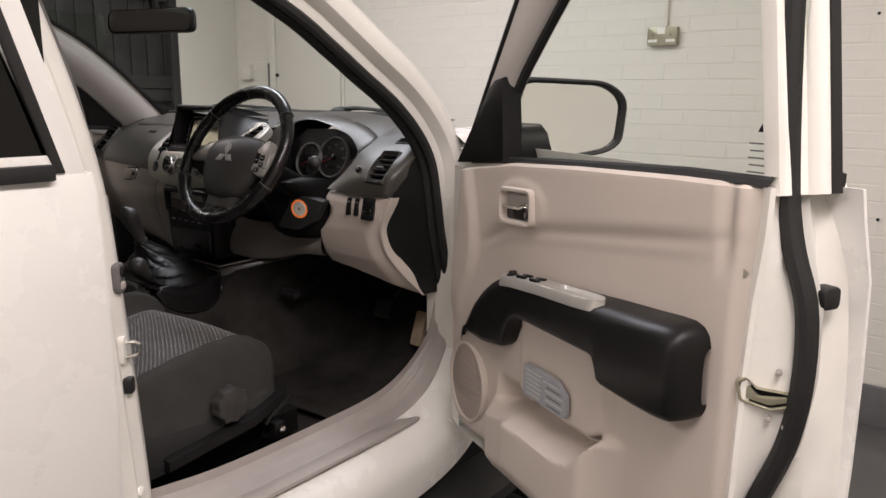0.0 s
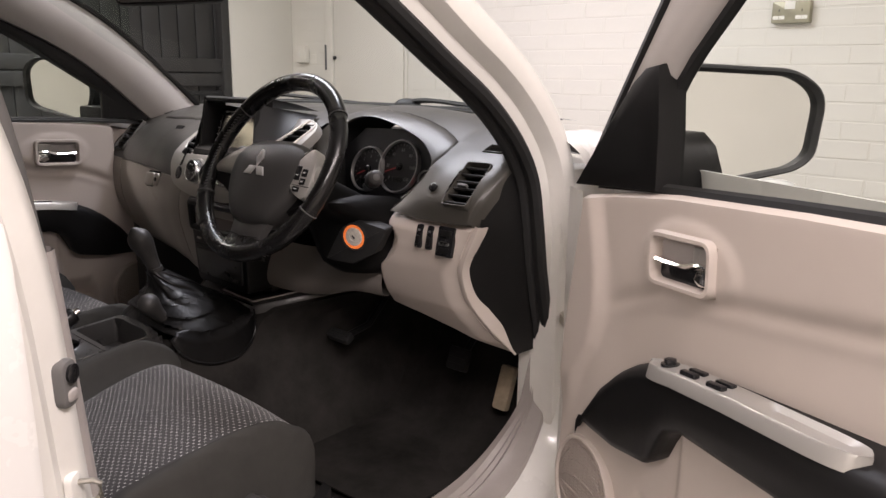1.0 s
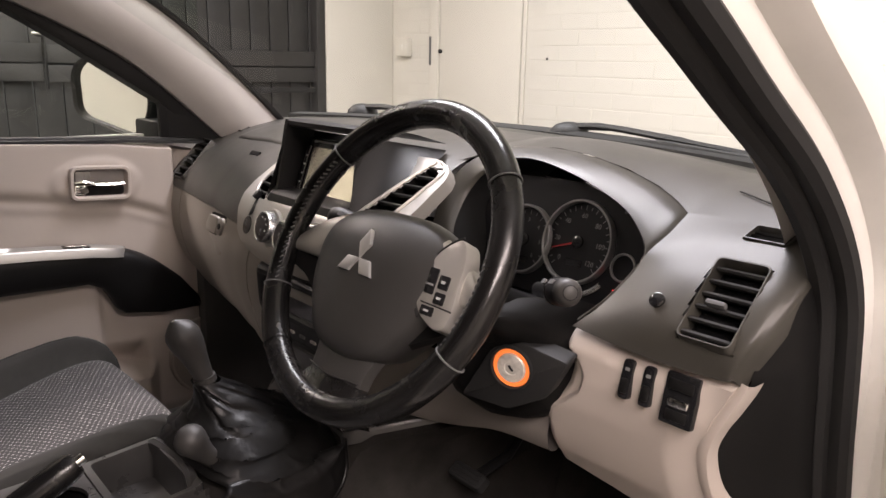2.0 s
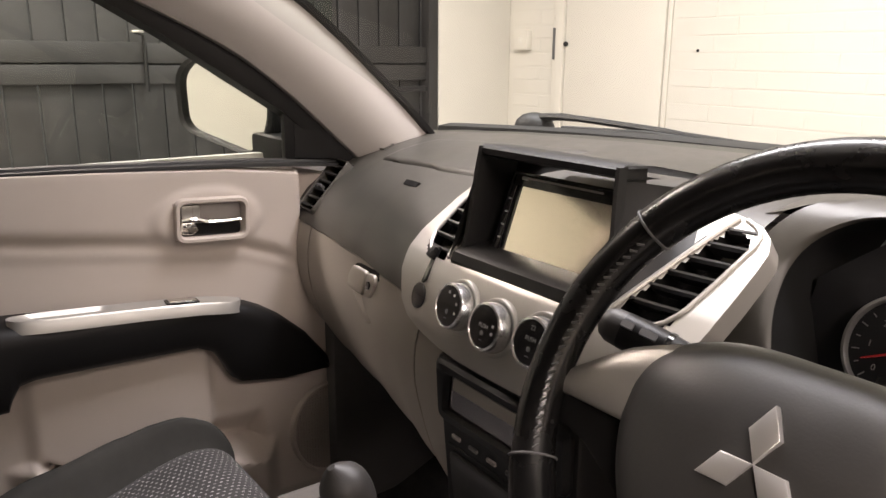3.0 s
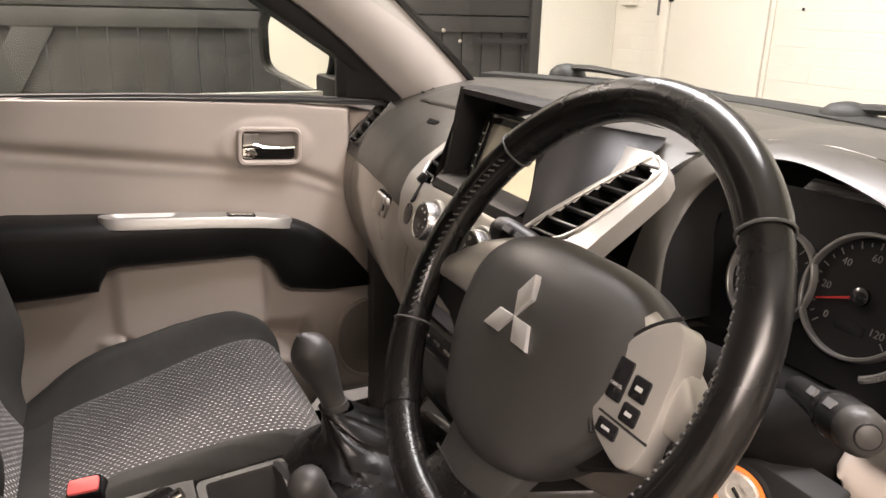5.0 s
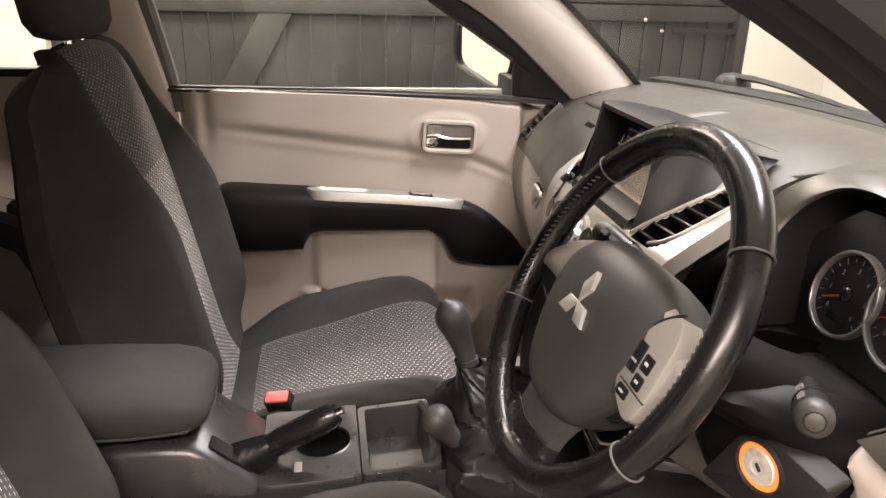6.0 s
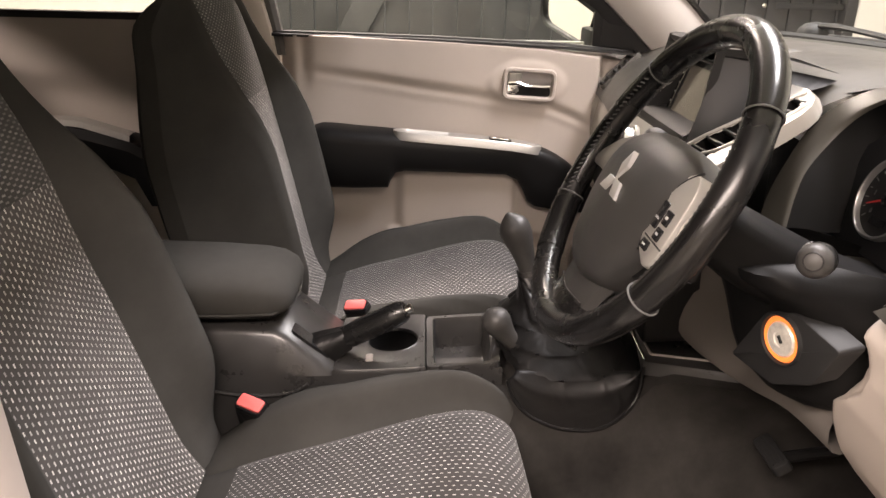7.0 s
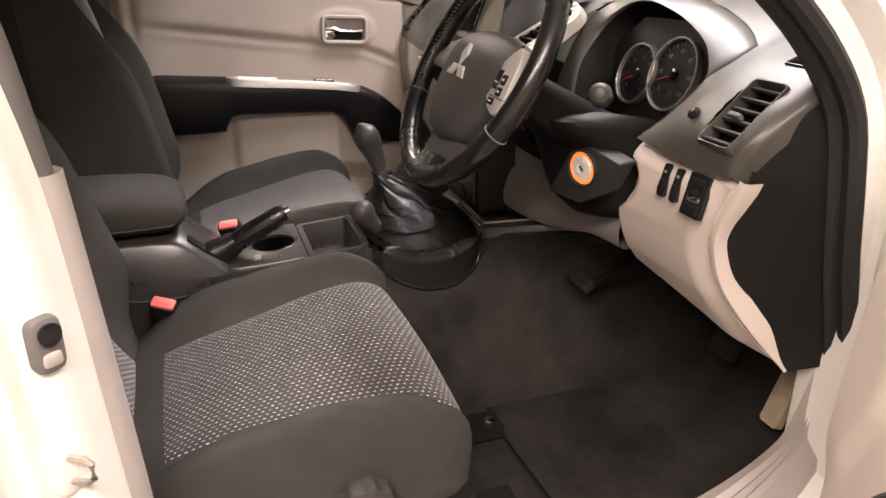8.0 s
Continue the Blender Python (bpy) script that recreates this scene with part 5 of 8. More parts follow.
VENT_D = (frame_at((0.667, 0.2625, 1.2735), (1, -0.03, 0.02), (0.0, 0.74, 0.67)), 0.060, 0.106, -0.03)
VENT_DT = (frame_at((0.668, 0.352, 1.3345), (1, 0.0, 0.0), (0.0, 0.88, 0.42)), 0.046, 0.024, 0.15)
VENT_P = (frame_at((-0.690, 0.2475, 1.2880), (1, -0.07, 0.02), (-0.02, 0.70, 0.71)), 0.066, 0.112, -0.10)
VENT_PT = (frame_at((-0.672, 0.366, 1.3520), (1, 0.0, 0.06), (0.0, 0.92, 0.30)), 0.046, 0.020, 0.0)
pad = loft(profiles(PASS, np.linspace(-0.735, 0.16, 190), 76))
for v in (VENT_P, VENT_PT):
    punch(pad, *v)
part("upper_pad", pad, dash_dark, dash, "charcoal grained upper dash pad")
part("dash_end", loft([[(-0.742, y, z) for y, z in PASS[-0.735]], [(-0.735, y, z) for y, z in PASS[-0.735]]]), dash_dark, dash)
# lip of the instrument cowl and the crease behind it, left to right
LIP = [(0.232, 0.250, 1.195), (0.215, 0.262, 1.235), (0.201, 0.276, 1.267), (0.190, 0.296, 1.292), (0.186, 0.321, 1.323), (0.200, 0.340, 1.352), (0.238, 0.354, 1.376), (0.292, 0.358, 1.383), (0.356, 0.356, 1.374), (0.418, 0.348, 1.359), (0.478, 0.334, 1.340), (0.515, 0.318, 1.319), (0.538, 0.301, 1.299), (0.537, 0.287, 1.280), (0.527, 0.267, 1.256), (0.514, 0.250, 1.234), (0.492, 0.236, 1.210)]
CREASE = [(0.185, 0.240, 1.195), (0.170, 0.255, 1.235), (0.162, 0.275, 1.275), (0.158, 0.296, 1.315), (0.160, 0.325, 1.350), (0.178, 0.365, 1.378), (0.225, 0.400, 1.394), (0.292, 0.415, 1.396), (0.362, 0.412, 1.391), (0.430, 0.405, 1.380), (0.492, 0.394, 1.364), (0.527, 0.384, 1.350), (0.549, 0.372, 1.340), (0.548, 0.335, 1.318), (0.541, 0.300, 1.295), (0.536, 0.278, 1.268), (0.520, 0.252, 1.235)]
EDGE_ROWS = [
    [(0.549, 0.372, 1.340), (0.600, 0.372, 1.342), (0.700, 0.366, 1.338), (0.728, 0.370, 1.334)],
    [(0.548, 0.335, 1.319), (0.600, 0.335, 1.325), (0.700, 0.338, 1.328), (0.731, 0.341, 1.324)],
    [(0.541, 0.302, 1.298), (0.600, 0.302, 1.306), (0.700, 0.303, 1.308), (0.730, 0.306, 1.302)],
    [(0.537, 0.283, 1.276), (0.600, 0.270, 1.284), (0.700, 0.262, 1.281), (0.727, 0.270, 1.276)],
    [(0.528, 0.266, 1.255), (0.600, 0.243, 1.258), (0.700, 0.233, 1.247), (0.720, 0.243, 1.249)],
    [(0.515, 0.248, 1.232), (0.600, 0.228, 1.233), (0.695, 0.226, 1.222), (0.708, 0.231, 1.222)],
    [(0.490, 0.228, 1.204), (0.600, 0.221, 1.199), (0.690, 0.226, 1.200), (0.703, 0.230, 1.203)],
]
cols = list(zip(*[spline(r, 60) for r in EDGE_ROWS]))
cols = [spline(c, 64) for c in cols]
for out_, in_ in ((0.003, 0.003), (0.0045, 0.008), (0.0045, 0.030)):
    cols.append([p + Vector((out_, in_ * 0.7, -in_ * 0.7)) for p in cols[59]])
pad = loft(cols)
for v in (VENT_D, VENT_DT):
    punch(pad, *v)
part("end_pad", pad, dash_dark, dash, "charcoal grained dash end", sharp=1.0)
front = [(0.150, (0.345, 1.366)), (0.160, (0.350, 1.370))] + [(x, (y, z)) for x, y, z in CREASE[5:13]] + [(0.600, (0.372, 1.342)), (0.700, (0.366, 1.338)), (0.728, (0.370, 1.334))]
rows = []
for x in np.linspace(0.146, 0.728, 40):
    fy, fz = table(x, [(a, b[0]) for a, b in front]), table(x, [(a, b[1]) for a, b in front])
    by, bz = dash_base_y(x), 1.395 - 0.020 * (x / 0.7) ** 2
    rows.append([(x, fy + (by - fy) * t, fz + (bz - fz) * t + 0.010 * math.sin(math.pi * t)) for t in np.linspace(0, 1, 10)])
part("upper_pad", loft(rows), dash_dark, dash, "charcoal grained upper dash pad")
part("screen_band", loft([[(x, dash_base_y(x) - 0.004, 1.384 - 0.012 * (x / 0.7) ** 2), (x, dash_base_y(x) - 0.002, 1.397 - 0.012 * (x / 0.7) ** 2), (x, dash_base_y(x) + 0.03, 1.401 - 0.012 * (x / 0.7) ** 2), (x, dash_base_y(x) + 0.09, 1.396 - 0.012 * (x / 0.7) ** 2)] for x in np.linspace(-0.69, 0.70, 40)]), rubber, dash, "black band along the windscreen foot")
part("pad_seam", tube(spline([(0.585, 0.43, 1.3675), (0.625, 0.415, 1.3625), (0.655, 0.405, 1.358)], 8), 0.0012, 6), black_plastic, dash)
# beige edge band and dark end cover on the driver's side
EDGE = [(0.735, 0.372, 1.332), (0.736, 0.345, 1.322), (0.735, 0.312, 1.300), (0.732, 0.280, 1.274), (0.725, 0.254, 1.247), (0.716, 0.244, 1.222), (0.714, 0.243, 1.200), (0.700, 0.241, 1.165), (0.684, 0.240, 1.130), (0.676, 0.244, 1.095), (0.682, 0.262, 1.04), (0.706, 0.295, 0.985), (0.738, 0.342, 0.922)]
ep = spline(EDGE, 48)
band = []
START = min(i for i, p in enumerate(ep) if p.z < 1.203)
for i, p in enumerate(ep[START:]):
    t = (ep[min(i + START + 1, 47)] - ep[i + START - 1]).normalized()
    side = Vector((1, 0, 0)) - t * t.x
    side.normalize()
    nrm = side.cross(t)
    if nrm.y > 0:
        nrm = -nrm
    w = 1 - 0.85 * step(40, 47, i + START)
    band.append([p + side * a * w + nrm * b * w for a, b in ((-0.013, -0.003), (-0.010, 0.002), (-0.003, 0.0045), (0.003, 0.003), (0.006, -0.004), (0.006, -0.024))])
part("edge_trim", loft(band), beige, dash, "beige dash edge trim")
cover = []
for p in ep:
    y1 = table(p.z, [(0.92, 0.455), (1.09, 0.42), (1.2, 0.39), (1.29, 0.385), (1.35, 0.42)])
    cover.append([Vector((p.x + (0.742 - p.x) * min(1, k / 3), p.y + 0.006 + k * (y1 - p.y) / 5, p.z)) for k in range(6)])
part("end_cover", loft(cover), black_plastic, dash, "dark plastic dash end cover")
# beige knee panel with the switch panel
def knee_pt(s, z):
    xe = table(z, [(0.922, 0.730), (0.985, 0.698), (1.04, 0.674), (1.095, 0.668), (1.145, 0.682), (1.175, 0.696), (1.195, 0.706)])
    xl = table(z, [(0.92, 0.43), (1.0, 0.444), (1.045, 0.447), (1.07, 0.447), (1.085, 0.450), (1.10, 0.460), (1.125, 0.480), (1.145, 0.485), (1.165, 0.480), (1.18, 0.473), (1.195, 0.476)])
    x = xl + (xe - xl) * s
    y = table(z, [(0.917, 0.348), (0.948, 0.305), (0.985, 0.276), (1.02, 0.255), (1.06, 0.241), (1.10, 0.230), (1.14, 0.222), (1.175, 0.224), (1.19, 0.232), (1.196, 0.240)])
    y += 0.012 * step(0.08, 0.0, s) - 0.010 * (1 - s) * step(1.15, 1.09, z) * step(0.98, 1.05, z) + 0.012 * step(0.80, 1.0, s) * (1 - step(1.17, 1.195, z))
    # scooped hollow beside the column
    q = math.hypot((x - xl) / 0.034, (z - 1.132) / 0.050)
    y += 0.010 * (1 - step(0.75, 1.0, q))
    return Vector((x, y, z))
rows = []
for s in np.linspace(0, 1, 72):
    zb = table(s, [(0.0, 0.998), (0.35, 0.982), (0.65, 0.962), (0.85, 0.940), (1.0, 0.917)])
    rows.append([knee_pt(s, zb + (1.196 - zb) * t) for t in np.linspace(0, 1, 40)])
part("knee_panel", loft(rows, back=(0, 0.02, 0)), beige, dash, "beige plastic knee panel")
# lower panel under the column, from the knee panel to the centre stack; colour darkened for shade
rows = []
for p in spline([(0.085, 0.175, 0.985), (0.14, 0.198, 0.970), (0.20, 0.220, 0.966), (0.265, 0.236, 0.974), (0.354, 0.242, 0.998), (0.452, 0.246, 1.006)], 26):
    rows.append([p + Vector((0, a, b)) for a, b in ((0.10, 0.03), (0.05, 0.010), (0.010, 0.0), (0.001, 0.003), (-0.006, 0.014), (-0.008, 0.032), (-0.004, 0.055), (0.006, 0.080), (0.04, 0.11))])
part("column_panel", loft(rows), panel_shaded, dash, "plastic panel under the column, shade put into its colour")
part("under_dash", block((0.14, 0.36, 0.95), (0.70, 0.60, 1.20), 0.02), black_plastic, dash)
KN = frame_at((0.628, 0.2225, 1.159), (1, 0.02, 0), (0, 0.24, 1))
sp_ = part("switch_panel", slab(rect(0.040, 0.058, 0.003, 0.022, 0.004), KN, -0.004, 0.004, 0.001), gloss_black, dash, "black mirror and lamp switch")
part("switch_key", slab(rect(0.030, 0.012, 0.002, 0.022, 0.020), KN, 0.003, 0.0065, 0.001), black_plastic, sp_)
part("switch_wheel", slab(rect(0.026, 0.010, 0.004, 0.022, 0.000), KN, 0.003, 0.007, 0.002), chrome, sp_)
part("switch_key", slab(rect(0.026, 0.012, 0.002, 0.022, -0.014), KN, 0.003, 0.006, 0.001), black_plastic, sp_)
for k, dx in enumerate((-0.048, -0.020)):
    ro = part("rocker_switch", slab(rect(0.015, 0.048, 0.006, dx, 0.006), KN, -0.004, 0.004, 0.002), gloss_black, dash, "black rocker switch")
    part("rocker_cap", slab(rect(0.010, 0.018, 0.003, dx, -0.002), KN, 0.003, 0.007, 0.002), black_plastic, ro)
    part("print_mark", slab(rect(0.006, 0.004, 0, dx, 0.018), KN, 0.0036, 0.0044), dim_print, ro)


# air vents
def vent(root, m, w, h, slats, name="air_vent", shear=0.0, surround=dash_dark, knob=False, rim=0.006, label="black air vent with horizontal slats"):
    def sk(pts):
        return [(x + shear * y, y) for x, y in pts]
    v = part(name, slab(sk(rect(w, h, min(w, h) * 0.12)), m, -0.03, -0.020), gloss_black, root, label)
    part("vent_frame", ring_plate(sk(rect(w + 2 * rim, h + 2 * rim, min(w, h) * 0.16, seg=4)), sk(rect(w, h, min(w, h) * 0.12, seg=4)), m, -0.03, 0.003, 0.002), surround, v)
    for k in range(slats):
        y = -h / 2 + h * (k + 0.5) / slats
        bm = bmesh.new()
        x0, x1 = -w / 2 + shear * y, w / 2 + shear * y
        loft([[m @ Vector((x, y + a, b)) for a, b in ((-0.0042, -0.003), (-0.003, 0.000), (0.002, -0.004), (0.0045, -0.019), (0.002, -0.019))] for x in (x0, x1)], closed=True, caps=True, bm=bm)
        part("slat", bm, console_plastic, v)
    if knob:
        part("vent_tab", box((w * 0.40, 0.0065, 0.010), m @ Matrix.Translation((-0.006, -0.006, 0.001)), 0.003), stitch_mat, v)
    return v


# driver's side vent and small demister vent
vent(dash, *VENT_D[:3], 6, shear=VENT_D[3], knob=True, rim=0.003)
vent(dash, *VENT_DT[:3], 3, shear=VENT_DT[3], rim=0.003, label="small black demister vent")
# passenger's side
vent(dash, *VENT_P[:3], 6, shear=VENT_P[3], knob=True, rim=0.003)
vent(dash, *VENT_PT[:3], 3, rim=0.003, label="small black demister vent")
# small round sensor and air-bag mark
part("round_button", lathe([(0.009, -0.006), (0.009, 0.004), (0.006, 0.006)], frame_at((0.597, 0.244, 1.261), (1, 0, 0), (0, 0.56, 0.83)), 16), gloss_black, dash)
# airbag lid outline: a shallow raised panel
lid = []
for v_ in np.linspace(0, 1, 26):
    row = []
    for u_ in np.linspace(0, 1, 40):
        x = -0.602 + 0.036 * (1 - v_) ** 1.5 + 0.36 * u_
        q = profiles(PASS, [x], 160)[0][int(round(42 + (46 + 3 * u_) * v_))]
        e = min(u_ * 2.5, 1 - u_, v_, 1 - v_)
        row.append(q + Vector((0, -0.6, 0.8)) * (0.0055 * step(0.0, 0.06, e) - 0.001))
    lid.append(row)
part("airbag_lid", loft(lid), dash_dark, dash, "charcoal air-bag lid")
AB = frame_at((-0.430, 0.2770, 1.3235), (1, -0.02, 0.0), (0, 0.72, 0.69))
part("print_bar", slab(rect(0.040, 0.010, 0.001), AB, -0.004, 0.0006), black_plastic, dash)
# glove box
GLOVE = {
    -0.735: [(0.208, 1.228), (0.200, 1.17), (0.212, 1.09), (0.25, 1.02), (0.31, 0.97)],
    -0.690: [(0.200, 1.223), (0.191, 1.17), (0.202, 1.09), (0.242, 1.015), (0.305, 0.96)],
    -0.600: [(0.197, 1.218), (0.186, 1.16), (0.195, 1.09), (0.234, 1.00), (0.30, 0.95)],
    -0.450: [(0.183, 1.213), (0.170, 1.15), (0.178, 1.08), (0.218, 0.99), (0.29, 0.94)],
    -0.300: [(0.159, 1.208), (0.144, 1.15), (0.152, 1.08), (0.195, 0.98), (0.275, 0.93)],
    -0.215: [(0.146, 1.204), (0.130, 1.15), (0.136, 1.08), (0.178, 0.97), (0.26, 0.92)],
    -0.140: [(0.140, 1.200), (0.124, 1.15), (0.128, 1.08), (0.168, 0.95), (0.25, 0.90)],
}
glove = part("glove_box", loft(profiles(GLOVE, np.linspace(-0.642, -0.192, 26), 22), back=(0, 0.02, 0)), bronze, dash, "grey plastic glove box lid")
part("side_panel", loft(profiles(GLOVE, np.linspace(-0.735, -0.646, 6), 22), back=(0, 0.02, 0)), bronze, dash, "grey plastic dash side panel")
part("side_panel", loft(profiles(GLOVE, np.linspace(-0.188, -0.118, 6), 22), back=(0, 0.02, 0)), bronze, dash, "grey plastic centre side panel")
GL = frame_at((-0.405, 0.1655, 1.163), (1, -0.15, 0), (0, 0.20, 1))
part("latch_recess", slab(rounded([(-0.044, 0.004), (0.050, 0.004), (0.062, -0.028), (0.040, -0.034)], 0.006), GL, -0.012, 0.0012, 0.001), bronze, glove)
# thin black plate drawn for the shadow round the latch, no real opening
part("latch_shade_plate", slab(rounded([(-0.050, 0.020), (-0.030, 0.045), (0.060, 0.050), (0.070, 0.036), (0.058, 0.004), (-0.046, 0.000)], 0.012), GL, -0.010, 0.0016), lining_black, glove)
part("latch_handle", slab(rounded([(-0.043, 0.020), (-0.028, 0.040), (0.027, 0.043), (0.024, 0.006), (-0.038, 0.003)], 0.006), GL, -0.004, 0.009, 0.003), bronze, glove)
part("latch_lock", slab(rounded([(0.031, 0.042), (0.058, 0.045), (0.064, 0.034), (0.053, 0.008), (0.029, 0.007)], 0.007), GL, -0.004, 0.008, 0.003), bronze, glove)
part("key_barrel", lathe([(0.006, 0.007), (0.006, 0.0105), (0.003, 0.011)], GL @ Matrix.Translation((0.046, 0.026, 0)), 14), gloss_black, glove)

# ---------------------------------------------------------------- centre stack
CXF = -0.022
FZ = [(1.140, 0.128), (1.150, 0.122), (1.20, 0.121), (1.25, 0.136), (1.270, 0.150), (1.290, 0.174), (1.305, 0.197), (1.325, 0.227), (1.345, 0.260), (1.365, 0.294)]
FXW = [(1.178, 0.06), (1.181, 0.10), (1.188, 0.145), (1.198, 0.180), (1.212, 0.204), (1.24, 0.222), (1.265, 0.230), (1.285, 0.234), (1.305, 0.234), (1.325, 0.233), (1.340, 0.230), (1.350, 0.221), (1.358, 0.204), (1.366, 0.170)]


def fascia(x, z, lift=0.0):
    """A point on the curved silver fascia."""
    y = table(z, FZ) + 0.30 * (x - CXF) ** 2
    dy = (table(z + 0.01, FZ) - table(z - 0.01, FZ)) / 0.02
    n = Vector((0, -1, dy)).normalized()
    return Vector((x, y, z)) + n * lift


def fascia_frame(x, z, lift=0.0):
    p = fascia(x, z)
    m = frame_at(p, fascia(x + 0.01, z) - fascia(x - 0.01, z), fascia(x, z + 0.01) - fascia(x, z - 0.01))
    return m @ Matrix.Translation((0, 0, lift))


fas = []
for z in [1.178, 1.1795, 1.181, 1.184, 1.188, 1.193, 1.198, 1.205, 1.212, 1.226, 1.245, 1.26] + [1.268 + 0.0025 * k for k in range(37)] + [1.362, 1.366]:
    w = table(z, FXW)
    row = [fascia(CXF + w * s, z, 0.008 if abs(s) < 0.99 else -0.012) for s in [-1, -0.985] + list(np.linspace(-0.96, 0.96, 97)) + [0.985, 1]]
    fas.append(row)
fas.insert(0, [fascia(v.x, 1.176, -0.012) for v in fas[0]])
fb = loft(fas)
def vent_edge(t):
    """Height, inner and outer reach of the centre vents."""
    xo = table(t, [(0.0, 0.172), (0.08, 0.188), (0.2, 0.198), (0.5, 0.205), (0.80, 0.210), (0.88, 0.207), (0.94, 0.198), (1.0, 0.182)])
    return 1.274 + 0.087 * t, 0.130 + 0.046 * t, xo


def in_opening(p):
    d = abs(p.x - CXF)
    if p.z > 1.290 and d < 0.118:
        return True
    t = (p.z - 1.274) / 0.087
    if not 0.01 < t < 0.99:
        return False
    _, xi, xo = vent_edge(t)
    return xi + 0.001 < d < xo - 0.001


bmesh.ops.delete(fb, geom=[f for f in fb.faces if in_opening(f.calc_center_median())], context="FACES")
stack = part("centre_fascia", fb, silver, dash, "silver painted centre fascia")


def centre_vent(s):
    """Slanted vent beside the screen; s = 1 for the driver's side."""
    rows = list(map(vent_edge, np.linspace(0, 1, 14)))
    bm = loft([[fascia(CXF + s * (xi - 0.004), z, 0.006), fascia(CXF + s * xi, z, -0.024), fascia(CXF + s * (xi + xo) / 2, z, -0.026), fascia(CXF + s * xo, z, -0.024), fascia(CXF + s * (xo + 0.003), z, 0.006)] for z, xi, xo in rows])
    v = part("air_vent", bm, lining_black, stack, "black slatted centre air vent")
    for k in range(7):
        z, xi, xo = vent_edge((k + 0.55) / 7.2)
        secs = []
        for x in (xi, (xi + xo) / 2, xo - 0.001):
            fr = fascia_frame(CXF + s * x, z)
            secs.append([fr @ Vector((0, a, b)) for a, b in ((-0.0050, 0.0050), (-0.0038, 0.0092), (-0.0012, 0.0096), (0.0048, -0.012), (0.0025, -0.013))])
        part("slat", loft(secs, closed=True, caps=True), console_plastic, v)
    rim = [fascia(CXF + s * (xi - 0.001), z, 0.0095) for z, xi, xo in rows]
    part("vent_frame", tube(rim, 0.0030, 8), silver, v)
    rim = [fascia(CXF + s * (xo + 0.001), z, 0.0085) for z, xi, xo in map(vent_edge, np.linspace(0, 1, 24))]
    part("vent_frame", tube(rim, 0.0026, 8), silver, v)


centre_vent(1)
centre_vent(-1)
# flanks of the screen housing, down to the vents
HX = -0.026
for s in (-1, 1):
    lo_ = [fascia(CXF + s * (0.127 + 0.046 * t), 1.272 + 0.089 * t, 0.009) for t in np.linspace(0, 1, 10)]
    hi_ = [Vector((HX + s * (0.109 + 0.013 * step(0.45, 1.0, t)), 0.19 + 0.17 * t, 1.406 - 0.030 * t)) for t in np.linspace(0, 1, 10)]
    mid_ = [Vector((a.x * 0.5 + b.x * 0.5 + s * 0.004, a.y * 0.5 + b.y * 0.5, a.z * 0.55 + b.z * 0.45)) for t, a, b in zip(np.linspace(0, 1, 10), lo_, hi_)]
    part("housing_flank", loft([lo_, mid_, hi_]), black_plastic, dash, "black screen housing flank")

# screen hood: side cheeks, peak and lower shelf
hood = part("screen_hood", loft([[(HX + x * (1 + 0.12 * step(0.26, 0.36, y)), y, z) for x in (-0.112, -0.109, -0.08, 0.0, 0.08, 0.109, 0.112)] for y, z in ((0.36, 1.386), (0.30, 1.404), (0.24, 1.416), (0.197, 1.420), (0.188, 1.416), (0.189, 1.409), (0.198, 1.405), (0.25, 1.402))]), black_plastic, dash, "black screen housing")
for s in (-1, 1):
    part("hood_cheek", loft([[(HX + s * a + 0.13 * max(0, s) * (1.418 - z), y + b, z - c) for a, b, c in ((0.110, 0.014, 0), (0.112, 0, 0), (0.106, 0.001, 0), (0.103, 0.022, 0.004), (0.100, 0.055, 0.006))] for k, (y, z) in enumerate(((0.188, 1.418), (0.182, 1.39), (0.175, 1.35), (0.167, 1.31), (0.161, 1.288)))]), black_plastic, hood)
part("hood_shelf", loft([[(HX + x, y + 0.10 * x * x, z) for x in np.linspace(-0.115, 0.115, 13)] for y, z in ((0.25, 1.310), (0.200, 1.301), (0.164, 1.297), (0.153, 1.291), (0.148, 1.281), (0.150, 1.268), (0.165, 1.258))]), black_plastic, hood)
SC = frame_at((-0.018, 0.2060, 1.3370), (1, 0.0, 0.0), (0.0, 0.34, 0.94))
radio = part("head_unit", slab(rect(0.186, 0.108, 0.004), SC, -0.03, 0.0, 0.002), black_plastic, dash, "black double-height car radio")
part("radio_rim", ring_plate(rect(0.186, 0.108, 0.004), rect(0.178, 0.100, 0.003), SC, -0.001, 0.004, 0.001), gloss_black, radio)
part("screen_surround", slab(rect(0.162, 0.094, 0.003, 0.006, -0.001), SC, -0.001, 0.0022), gloss_black, radio)
# pale reflection comes from the material colour; the switched-off screen is dark
part("screen", slab(rect(0.150, 0.082, 0.002, 0.006, -0.004), SC, 0.001, 0.0034), screen_reflection_mat, radio, "blank glossy screen, pale reflection put into its colour")
part("disc_slot", slab(rect(0.118, 0.0022, 0.001, -0.004, 0.0475), SC, 0.0020, 0.0034), scuff, radio)
part("screen_trim", slab(rect(0.052, 0.0016, 0, -0.046, -0.0480), SC, 0.0020, 0.0034), chrome, radio)
keys = part("side_keys", slab(rect(0.009, 0.084, 0.002, -0.083, -0.004), SC, 0.0, 0.0050, 0.001), gloss_black, radio, "glossy key strip")
